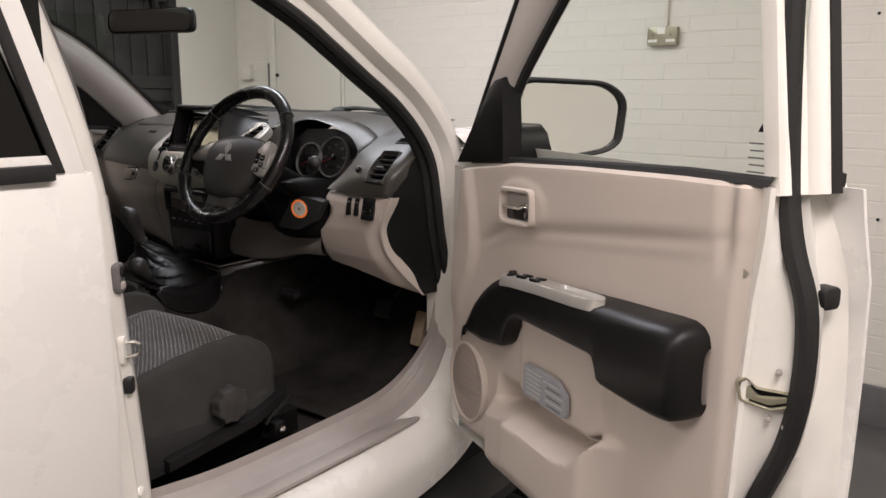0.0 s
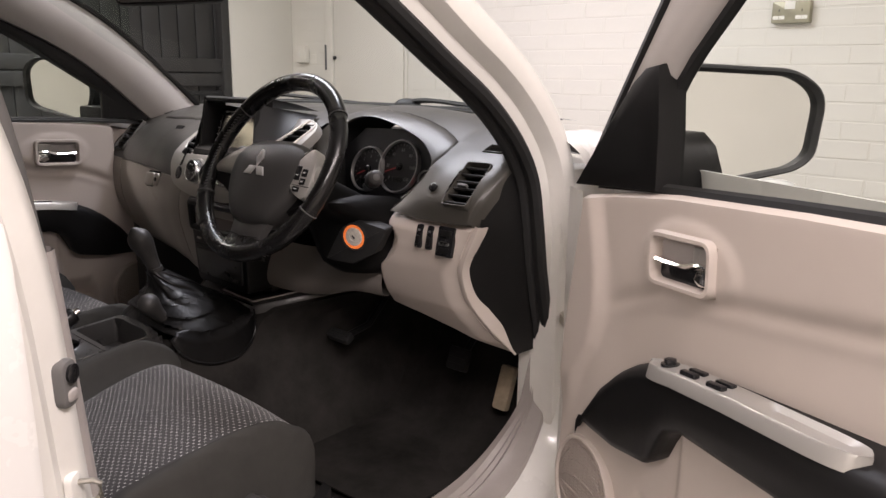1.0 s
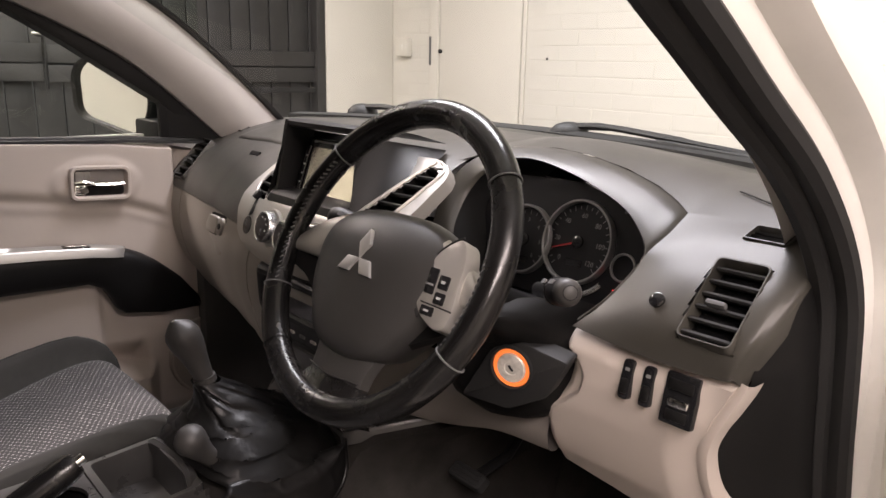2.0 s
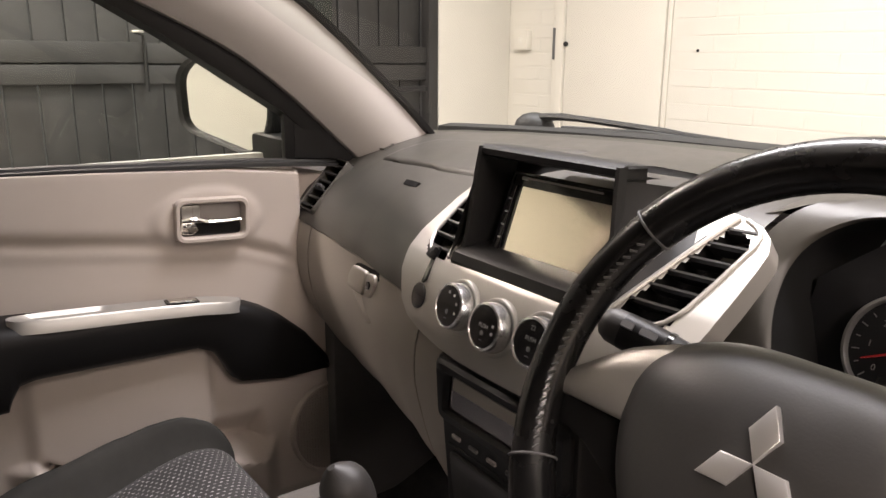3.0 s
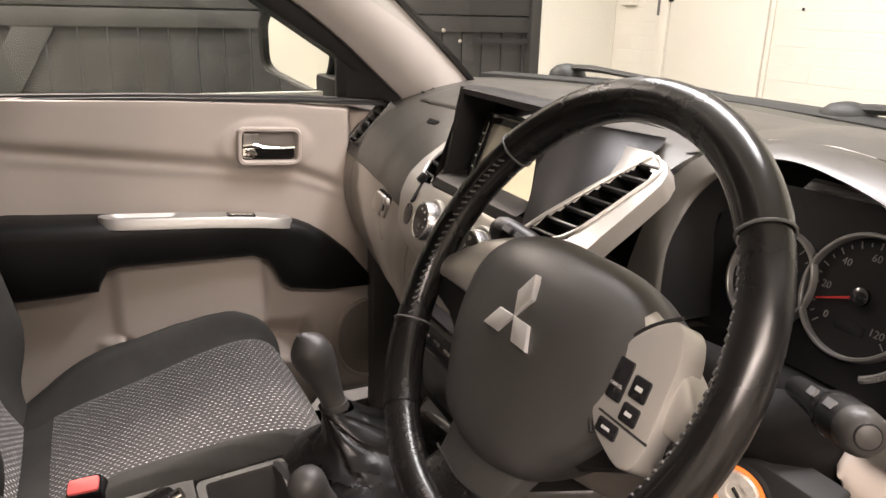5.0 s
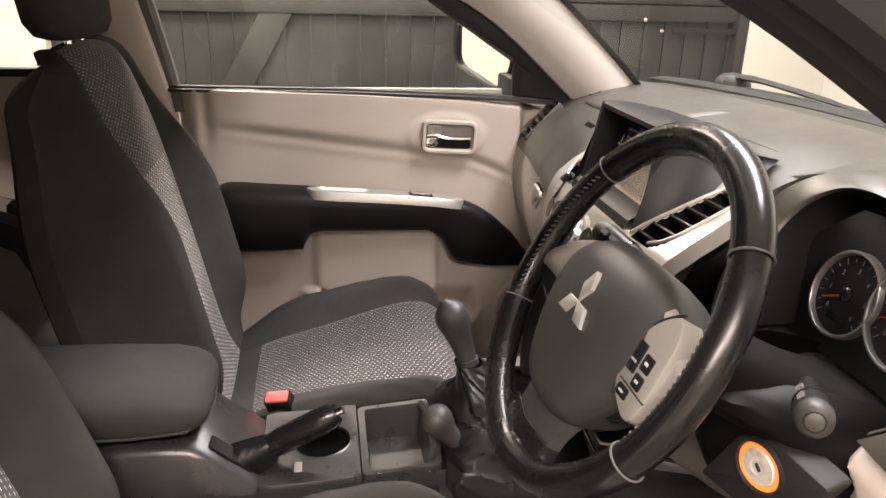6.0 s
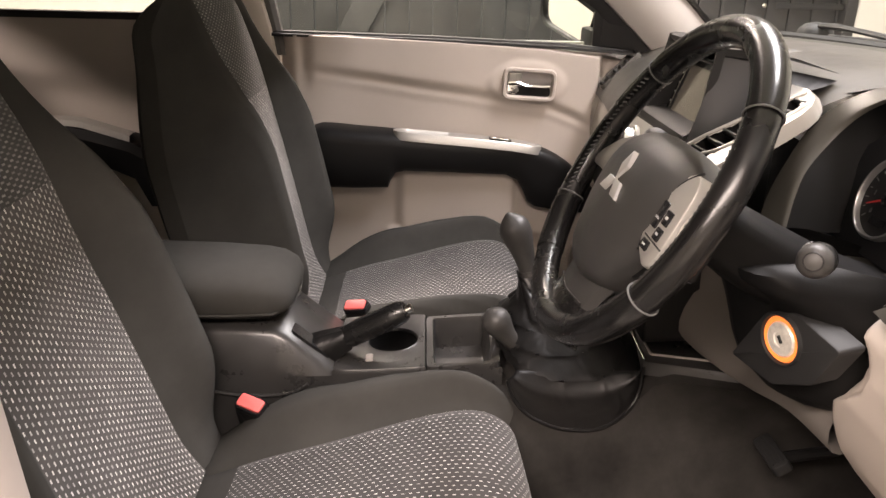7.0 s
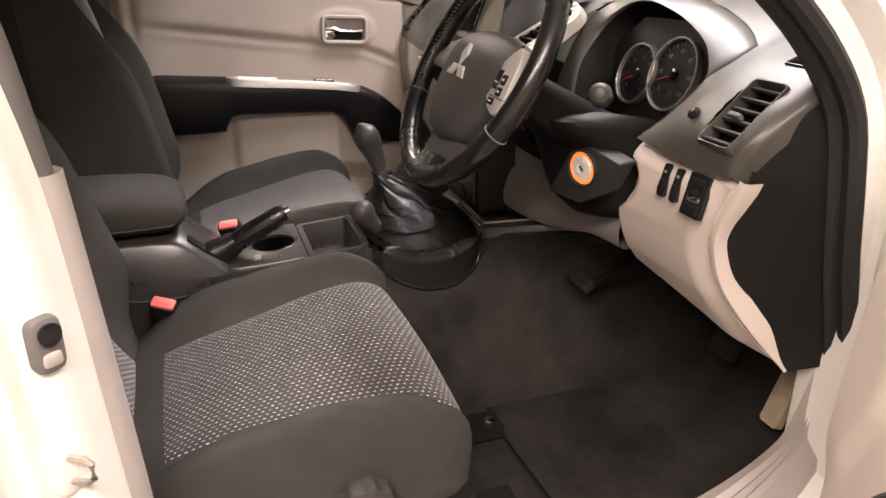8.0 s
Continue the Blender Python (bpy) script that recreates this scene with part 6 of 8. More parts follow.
part("key_edge", tube([SC @ Vector((-0.0785, 0.036, 0.0045)), SC @ Vector((-0.0795, 0.000, 0.0045)), SC @ Vector((-0.0770, -0.044, 0.0045))], 0.0007, 5), chrome, keys)
for k in range(4):
    part("print_mark", slab(rect(0.005, 0.0022, 0, -0.083, 0.020 - 0.016 * k), SC, 0.0048, 0.0054), print_mat, keys)
part("print_mark", slab(rect(0.010, 0.004, 0.001, -0.070, 0.0470), SC, 0.0020, 0.0032), print_mat, radio)
part("print_mark", slab(rect(0.0012, 0.006, 0, 0.079, 0.0440), SC, 0.0020, 0.0032), print_mat, radio)

# heater knobs
KNOBS = ((-0.086, 1.2370), (-0.018, 1.2330), (0.053, 1.2375))
KS = 0.86
for k, (x, z) in enumerate(KNOBS):
    m = fascia_frame(x, z, 0.008) @ Matrix.Scale(KS, 4)
    part("knob_well", ring_plate(disc(0.0385, 40), disc(0.033, 40), m, -0.004, 0.0035, 0.002), silver, stack, "silver knob surround")
    kb = part("heater_knob", lathe([(0.0325, -0.002), (0.0325, 0.006), (0.0315, 0.018), (0.0305, 0.0215), (0.0275, 0.0225), (0.0265, 0.0205)], m, 40), clear_knob, stack, "chrome-rimmed rotary heater knob")
    part("knob_face", lathe([(0.0268, 0.0195), (0.0262, 0.0215), (0.020, 0.0218)], m, 36), gloss_black, kb, "glossy black knob face")
    fm_ = m @ Matrix.Translation((0, 0, 0.0218))
    if k:
        letters("PUSH", 0.0075, fm_ @ Matrix.Translation((0, 0.001 if k == 1 else 0.004, 0)), print_mat, kb)
    if k == 2:
        letters("22", 0.008, fm_ @ Matrix.Translation((0.0, 0.0175, 0)), print_mat, kb)
        letters("27", 0.007, fm_ @ Matrix.Translation((0.017, -0.010, 0)), print_mat, kb)
    part("knob_mark", slab(disc(0.0035, 6, 0, -0.008), fm_, 0, 0.0004), dim_print, kb)
    part("knob_mark", slab(rect(0.006, 0.0012, 0, 0, -0.017), fm_, 0, 0.0004), dim_print, kb)
    for a in ((60, 100, 20, -20) if k == 0 else (-15, 15)):
        part("knob_mark", slab(rect(0.004, 0.0035, 0.0006, 0.0185 * math.cos(radians(a)), 0.0185 * math.sin(radians(a))), fm_, 0, 0.0004), print_mat, kb)
part("round_button", lathe([(0.0165, -0.003), (0.0165, 0.001), (0.014, 0.0015)], fascia_frame(-0.180, 1.226, 0.008), 24), gloss_black, stack, "black round blank")
part("hazard_slot", slab(rounded([(-0.008, 0.024), (0.000, 0.026), (0.010, -0.020), (0.004, -0.026)], 0.003), fascia_frame(-0.178, 1.262, 0.008), -0.002, 0.0012), gloss_black, stack)
part("slide_tab", box((0.010, 0.016, 0.012), fascia_frame(-0.181, 1.272, 0.012), 0.003), black_plastic, stack)
# lower dark unit with its lid, below the fascia
LW = frame_at((0.0, 0.118, 1.132), (1, 0, 0), (0, -0.06, 1))
low = part("lower_unit", slab(rounded([(-0.122, 0.046), (0.122, 0.046), (0.112, -0.17), (-0.112, -0.17)], 0.016), LW, -0.08, 0.0, 0.006), black_plastic, dash, "black lower centre unit")
part("unit_frame", ring_plate(rounded([(-0.116, 0.042), (0.116, 0.042), (0.112, -0.038), (-0.112, -0.038)], 0.014), rounded([(-0.086, 0.027), (0.086, 0.027), (0.098, -0.022), (-0.098, -0.022)], 0.004), LW, -0.002, 0.010, 0.005), black_plastic, low)
part("display", slab([(-0.086, 0.027), (0.086, 0.027), (0.098, -0.022), (-0.098, -0.022)][::-1], LW, -0.002, 0.003), display_mat, low, "dark clock display")
part("display_bar", slab(rounded([(-0.080, 0.025), (0.080, 0.025), (0.084, 0.008), (-0.084, 0.008)][::-1], 0.002), LW, 0.002, 0.0045), bronze, low)
for k in range(6):
    part("key", slab(rect(0.016, 0.005, 0.001, -0.085 + 0.034 * k, -0.058), LW, 0.0, 0.003, 0.001), dim_print if k % 2 else scuff, low)
part("unit_groove", slab(rect(0.205, 0.002, 0, 0, -0.072), LW, 0.0, 0.0012), rubber, low)
part("lower_tray", slab(rounded([(-0.100, -0.080), (0.100, -0.080), (0.094, -0.150), (-0.094, -0.150)], 0.010), LW, -0.004, 0.004, 0.003), console_plastic, low, "black tray front below the display")
part("lower_fill", block((-0.115, 0.20, 0.80), (0.100, 0.45, 1.10), 0.03), carpet_mat, dash)

# ---------------------------------------------------------------- instrument binnacle
arch = spline(LIP, 60)
crease = spline(CREASE, 60)
AC = Vector((0.365, 0, 1.285))


def cowl_ring(scale, back):
    """The lip drawn in towards its middle and pushed forward."""
    out = []
    for p in arch:
        q = AC + (Vector((p.x, 0, p.z)) - AC) * scale
        out.append(Vector((q.x, p.y + back, q.z)))
    return out


def blend_ring(t, lift):
    return [p.lerp(q, t) + Vector((0, 0, lift)) for p, q in zip(arch, crease)]


bin_ = part("instrument_hood", loft([[p + Vector((0, 0.01, -0.006)) for p in crease], blend_ring(0.97, -0.0005), blend_ring(0.6, 0.002), blend_ring(0.2, 0.002), blend_ring(0.06, 0.001), arch, cowl_ring(0.985, 0.002), cowl_ring(0.975, 0.006)]), dash_dark, dash, "charcoal instrument hood", sharp=0.9)
inner = part("hood_lining", loft([cowl_ring(0.9755, 0.0055), cowl_ring(0.965, 0.03), cowl_ring(0.945, 0.08), cowl_ring(0.92, 0.16)]), lining_black, bin_, "black cowl lining")
GF = frame_at((0.347, 0.347, 1.266), (1, 0, 0), (0, 0.30, 0.95))
panel = part("gauge_panel", slab([(-0.150, -0.078), (0.172, -0.078), (0.178, 0.020), (0.13, 0.068), (0.03, 0.096), (-0.09, 0.092), (-0.145, 0.045)], GF, -0.02, 0.0), gauge_face, bin_, "black instrument panel")
for k, (gx, gz, r) in enumerate(((-0.049, -0.004, 0.053), (0.050, 0.010, 0.061))):
    gm_ = GF @ Matrix.Translation((gx, gz, 0.001))
    part("gauge_ring", ring_plate(disc(r, 48), disc(r - 0.0045, 48), gm_, -0.001, 0.010, 0.002), gauge_rim, panel, "dull silver gauge ring")
    dial = part("dial", slab(disc(r - 0.004, 48), gm_, -0.001, 0.002), gauge_face, panel)
    for n in range(25 if k else 17):
        a = radians(225 - n * 270 / (24 if k else 16))
        rr = r - 0.011
        tick = Matrix.Translation((rr * math.cos(a), rr * math.sin(a), 0)) @ Matrix.Rotation(a, 4, "Z")
        part("tick", slab(rect(0.007 if n % 2 == 0 else 0.004, 0.0012), gm_ @ tick, 0.0018, 0.0026), dim_print, dial)
    nums = ["0", "20", "40", "60", "80", "100", "120"] if k else ["0", "1", "2", "3", "4", "5", "6"]
    for n, s_ in enumerate(nums):
        a = radians(225 - n * 270 / 6)
        letters(s_, 0.0105 if k else 0.009, gm_ @ Matrix.Translation(((r - 0.023) * math.cos(a), (r - 0.023) * math.sin(a), 0.0022)), dim_print, dial, name="numeral")
    a = radians(200 if k else 205)
    part("needle", slab([(-0.006, -0.0016), (r - 0.016, -0.0006), (r - 0.016, 0.0006), (-0.006, 0.0016)], gm_ @ Matrix.Rotation(a, 4, "Z"), 0.003, 0.0045), needle_mat, dial, "red gauge needle")
    part("needle_hub", lathe([(0.009, 0.002), (0.009, 0.006), (0.006, 0.008)], gm_, 20), gloss_black, dial)
    part("dial_window", slab(rect(0.030, 0.010, 0.002, 0, -0.030), gm_, 0.0018, 0.0026), gloss_black, dial)
part("gauge_ring", ring_plate(disc(0.020, 28), disc(0.017, 28), GF @ Matrix.Translation((0.131, -0.010, 0.001)), -0.001, 0.003, 0.001), dim_print, panel)
part("arc_mark", tube([GF @ Vector((0.118 + 0.03 * math.cos(radians(a)), 0.034 + 0.03 * math.sin(radians(a)), 0.002)) for a in range(100, 20, -10)], 0.0015, 6), dim_print, panel)
part("gauge_hem", tube([GF @ Vector((0.052 + 0.072 * math.cos(radians(a)), 0.006 + 0.072 * math.sin(radians(a)), 0.008)) for a in range(295, 325, 5)], 0.004, 8), clear_knob, panel)
part("warning_lamp", slab(rect(0.007, 0.006, 0.001, 0.128, -0.045), GF, 0.0, 0.002), warn_mat, panel, "lit red warning lamp")

# ---------------------------------------------------------------- steering wheel and column
WC = Vector((0.3755, 0.014, 1.3035))
WM = frame_at(WC, (1, 0.021, 0), (-0.010, 0.494, 0.870))
sw_ = thing("steering_wheel", tuple(WC), "black leather steering wheel with silver spokes and buttons", "steering wheel")
R, TR = 0.1805, 0.0162
def rim_pt(a, r=R, z=0.0):
    return WM @ Vector((r * math.cos(radians(a)), r * math.sin(radians(a)), z))
axis = WM.col[2].to_3d()
rim = part("rim", tube([rim_pt(a) for a in range(0, 360, 5)], TR, 16, closed=True, up=tuple(axis)), leather, sw_, "worn black leather rim")
for a0, a1 in ((38, 142), (205, 232), (308, 335)):
    n = int((a1 - a0) / 4)
    part("rim_grip", tube([rim_pt(a0 + (a1 - a0) * k / n) for k in range(n + 1)], [TR + 0.0012] * (n + 1), 16, up=tuple(axis)), leather, rim, "smooth leather rim section")
for a in (38, 142, 205, 335):
    part("rim_seam", tube([rim_pt(a) + (TR + 0.0012) * (math.cos(radians(b)) * (rim_pt(a) - WC).normalized() + math.sin(radians(b)) * axis) for b in range(0, 360, 20)], 0.0011, 6, closed=True), stitch_mat, rim)
rnd = random.Random(8)
for a0, a1 in ((145, 203), (-24, 36)):
    a = a0
    while a < a1:
        p = rim_pt(a, R - TR * 0.80, TR * 0.62)
        q = rim_pt(a + 1.2, R - TR * 0.62, TR * 0.80)
        part("stitch", tube([p, q], 0.0010, 5), stitch_mat, rim)
        a += 2.3
# hub pad
HALF = [(0.0, 0.058), (0.045, 0.057), (0.080, 0.048), (0.103, 0.033), (0.115, 0.010), (0.115, -0.014), (0.109, -0.038), (0.096, -0.064), (0.076, -0.090), (0.050, -0.113), (0.0, -0.122)]
HUB = HALF + [(-x, y) for x, y in HALF[-2:0:-1]]
hub_o = [(p.x, p.y) for p in spline([(x, y, 0) for x, y in HUB + HUB[:1]], 73)[:-1]]
def hub_ring(s, z):
    return [WM @ Vector((x * s, (y + 0.02) * s - 0.02, z - 0.016 * max(0, ((y + 0.02) * s - 0.02) / 0.064) ** 2 - 0.006 * (x * s / 0.108) ** 2)) for x, y in hub_o]
hub = part("hub_pad", loft([hub_ring(0.90, -0.055), hub_ring(0.97, -0.032), hub_ring(0.998, -0.016), hub_ring(1.0, -0.008), hub_ring(0.985, -0.001), hub_ring(0.94, 0.0060), hub_ring(0.86, 0.0115), hub_ring(0.72, 0.0165), hub_ring(0.5, 0.0205), hub_ring(0.25, 0.0225), hub_ring(0.04, 0.0230)], closed=True, caps=True), hub_plastic, sw_, "black air-bag hub pad", sharp=1.2)
EM = WM @ Matrix.Translation((0, -0.012, 0.0222))
for k in range(3):
    d = EM @ Matrix.Rotation(radians(90 + 120 * k), 4, "Z")
    part("emblem", slab([(0.0, 0.0), (0.0175, -0.0098), (0.035, 0.0), (0.0175, 0.0098)], d, -0.003, 0.0036, 0.0012), emblem_mat, hub, "chrome diamond emblem")
for s in (-1, 1):
    # silver side spoke, broad at the hub
    secs = []
    for x, y0, y1, z in ((0.090, -0.024, 0.040, -0.002), (0.105, -0.024, 0.034, -0.001), (0.124, -0.024, 0.026, -0.001), (0.144, -0.024, 0.013, -0.002), (0.160, -0.024, 0.000, -0.002), (0.172, -0.026, -0.012, -0.003)):
        secs.append([WM @ Vector((s * x, y0 + (y1 - y0) * a, z + b)) for a, b in ((0, -0.020), (0, -0.004), (0.07, 0.001), (0.3, 0.003), (0.6, 0.003), (0.9, 0.001), (1, -0.005), (1, -0.020))])
    part("spoke", loft(secs, closed=True, caps=True), silver, sw_, "silver painted spoke", sharp=0.9)
    secs = []
    for x, yc, h, z in ((0.070, -0.055, 0.034, -0.016), (0.105, -0.042, 0.026, -0.018), (0.140, -0.032, 0.018, -0.016), (0.174, -0.026, 0.014, -0.010)):
        secs.append([WM @ Vector((s * x, yc + a * h, z + b)) for a, b in ((-1, -0.014), (-1, 0.0), (0, 0.004), (1, 0.0), (1, -0.014))])
    part("spoke_back", loft(secs, closed=True, caps=True), black_plastic, sw_)
# one broad lower spoke with a slit
secs = []
for y, h, z in ((-0.085, 0.066, -0.014), (-0.100, 0.058, -0.011), (-0.115, 0.052, -0.009), (-0.130, 0.048, -0.008), (-0.145, 0.047, -0.008), (-0.156, 0.053, -0.006), (-0.168, 0.067, -0.004), (-0.180, 0.080, -0.002)):
    secs.append([WM @ Vector((a * h, y, z + b)) for a, b in ((-1, -0.016), (-1, -0.002), (-0.8, 0.004), (0, 0.007), (0.8, 0.004), (1, -0.002), (1, -0.016))])
low_sp = part("lower_spoke", loft(secs[:5], closed=True, caps=True), hub_plastic, sw_, "black lower spoke", sharp=0.9)
part("spoke_foot", loft(secs[4:], closed=True, caps=True), leather, low_sp, "glossy black spoke foot", sharp=0.9)
part("foot_seam", tube([WM @ Vector((0.047 * a, -0.1455 + 0.004 * abs(a), -0.0005 - 0.005 * a * a)) for a in np.linspace(-1, 1, 9)], 0.0012, 6), rubber, low_sp)
# button pod on the right spoke
BM_ = WM @ Matrix.Translation((0.0, 0.0, 0.0))
POD = [(0.084, -0.026), (0.088, 0.003), (0.097, 0.022), (0.110, 0.035), (0.122, 0.042), (0.131, 0.037), (0.139, 0.022), (0.143, -0.006), (0.147, -0.034), (0.145, -0.053), (0.132, -0.057), (0.104, -0.047)]
pod = part("button_pod", slab(rounded(POD, 0.009), BM_, -0.016, 0.0065, 0.0025), silver, sw_, "silver button pod")
part("pod_groove", tube(spline([BM_ @ Vector((x, y, 0.0035)) for x, y in ((0.101, -0.049), (0.0825, -0.026), (0.0865, 0.004), (0.096, 0.023), (0.110, 0.0365), (0.122, 0.044))], 24), 0.0016, 6), rubber, pod)
for bx, by, w, h, txt in ((0.1045, -0.009, 0.0140, 0.028, "CANCEL"), (0.1225, -0.0075, 0.0150, 0.0150, ""), (0.1245, -0.0245, 0.0150, 0.0125, ""), (0.1140, -0.0400, 0.0190, 0.0100, "")):
    shear = 0.10
    bt = part("button", slab([(x - shear * (y - by), y) for x, y in rect(w, h, 0.0022, bx, by)], BM_, 0.003, 0.0082, 0.001), gloss_black, pod, "black cruise control button")
    if txt:
        letters(txt, 0.0030, BM_ @ Matrix.Translation((bx, by - 0.004, 0.0083)), print_mat, bt)
    else:
        part("print_mark", slab(rect(w * 0.4, h * 0.2, 0, bx, by), BM_, 0.0080, 0.0085), print_mat, bt)
part("pod_seam", tube([BM_ @ Vector((0.100, -0.0325, 0.0062)), BM_ @ Vector((0.146, -0.0335, 0.0062))], 0.0010, 6), rubber, pod)

col = thing("steering_column", (0.37, 0.18, 1.2), "black plastic steering column shroud with ignition lock and stalks", "steering column")
secs = []
for y, zc, hw, hh in ((0.040, 1.286, 0.040, 0.032), (0.07, 1.268, 0.055, 0.040), (0.12, 1.238, 0.064, 0.044), (0.18, 1.205, 0.070, 0.046), (0.25, 1.170, 0.075, 0.046), (0.38, 1.125, 0.075, 0.046)):
    pts = [(math.copysign(abs(math.cos(a)) ** 0.6, math.cos(a)) * hw, math.copysign(abs(math.sin(a)) ** 0.6, math.sin(a)) * hh) for a in np.linspace(0, 2 * math.pi, 25)[:-1]]
    secs.append([(0.372 + x, y, zc + z) for x, z in pts])
part("upper_shroud", loft(secs, closed=True, caps=True), shroud_mat, col)
secs = []
for z, y, x0, x1, y1 in ((1.236, 0.130, 0.335, 0.420, 0.14), (1.234, 0.118, 0.318, 0.440, 0.20), (1.226, 0.110, 0.304, 0.466, 0.26), (1.212, 0.122, 0.296, 0.474, 0.30), (1.195, 0.150, 0.292, 0.482, 0.34), (1.175, 0.168, 0.294, 0.486, 0.34), (1.14, 0.178, 0.300, 0.486, 0.34), (1.105, 0.184, 0.308, 0.478, 0.34), (1.080, 0.190, 0.318, 0.468, 0.34), (1.062, 0.204, 0.336, 0.452, 0.34), (1.056, 0.235, 0.350, 0.440, 0.34)):
    ring = [(x0, y1), (x0, y + 0.070), (x0 + 0.006, y + 0.038), (x0 + 0.022, y + 0.014), (x0 + 0.050, y + 0.002), ((x0 + x1) / 2, y), (x1 - 0.040, y + 0.002), (x1 - 0.016, y + 0.012), (x1 - 0.004, y + 0.032), (x1, y + 0.060), (x1, y1)]
    secs.append([(x, min(y1, yy + 0.30 * (x - 0.45) * step(0.34, y, yy)), z) for x, yy in ring])
part("lower_shroud", loft(secs), shroud_mat, col, "black column shroud", sharp=1.0)
IG = frame_at((0.450, 0.166, 1.152), (0.93, 0.30, 0.0), (0.06, -0.02, 1.0))
if IG.col[2][1] > 0:
    IG = IG @ Matrix.Rotation(math.pi, 4, "Y")
part("lock_plate", slab(rounded([(-0.072, -0.055), (-0.030, 0.018), (0.012, 0.036), (0.075, 0.022), (0.048, -0.030), (-0.004, -0.059)], 0.006), IG, -0.03, 0.003, 0.003), rubber, col, "dark grey ignition panel")
part("lock_bezel", ring_plate(disc(0.0295, 40), disc(0.0255, 40), IG, -0.01, 0.007, 0.003), rubber, col)
part("lit_ring", ring_plate(disc(0.0255, 40), disc(0.0195, 40), IG, -0.01, 0.005, 0.002), ring_mat, col, "glowing amber ignition ring")
part("lock_barrel", lathe([(0.0196, -0.01), (0.0196, 0.004), (0.018, 0.006), (0.009, 0.0062), (0.0085, 0.0045)], IG, 36), barrel_mat, col, "worn metal ignition barrel")
part("key_slot", slab(rect(0.0022, 0.0090, 0.0005), IG @ Matrix.Rotation(radians(40), 4, "Z"), 0.004, 0.0068), rubber, col)


def stalk(root, a, b, marks):
    """A column stalk from a to b with its knob."""
    a, b = Vector(a), Vector(b)
    d = (b - a).normalized()
    pts = [a + (b - a) * t for t in (0, 0.25, 0.45, 0.55, 0.7, 0.86, 0.95, 1.0)]
    st_ = part("stalk", tube(pts, [0.009, 0.010, 0.0118, 0.0145, 0.0155, 0.0156, 0.0132, 0.008], 18), black_plastic, root, "black column stalk")
    part("stalk_band", tube([a + (b - a) * 0.60, a + (b - a) * 0.63], 0.0160, 18), gloss_black, st_)
    part("stalk_cap", tube([a + (b - a) * t for t in (0.87, 0.94, 0.985, 1.008)], [0.0153, 0.0146, 0.0112, 0.005], 18), knob_plastic, st_, "worn black stalk end")
    up_ = Vector((0, -0.7, 0.7))
    for t, w in marks:
        p = a + (b - a) * t + (up_ - d * up_.dot(d)).normalized() * 0.0160
        part("print_mark", slab(rect(w, 0.006, 0.001), frame_at(p, d, Vector((0, 0.7, 0.7))), -0.002, 0.0006), dim_print, st_)
    return st_


stalk(col, (0.478, 0.176, 1.258), (0.584, 0.104, 1.293), ((0.5, 0.012), (0.75, 0.014)))
stalk(col, (0.310, 0.130, 1.272), (0.176, 0.078, 1.312), ((0.72, 0.014), (0.84, 0.010)))

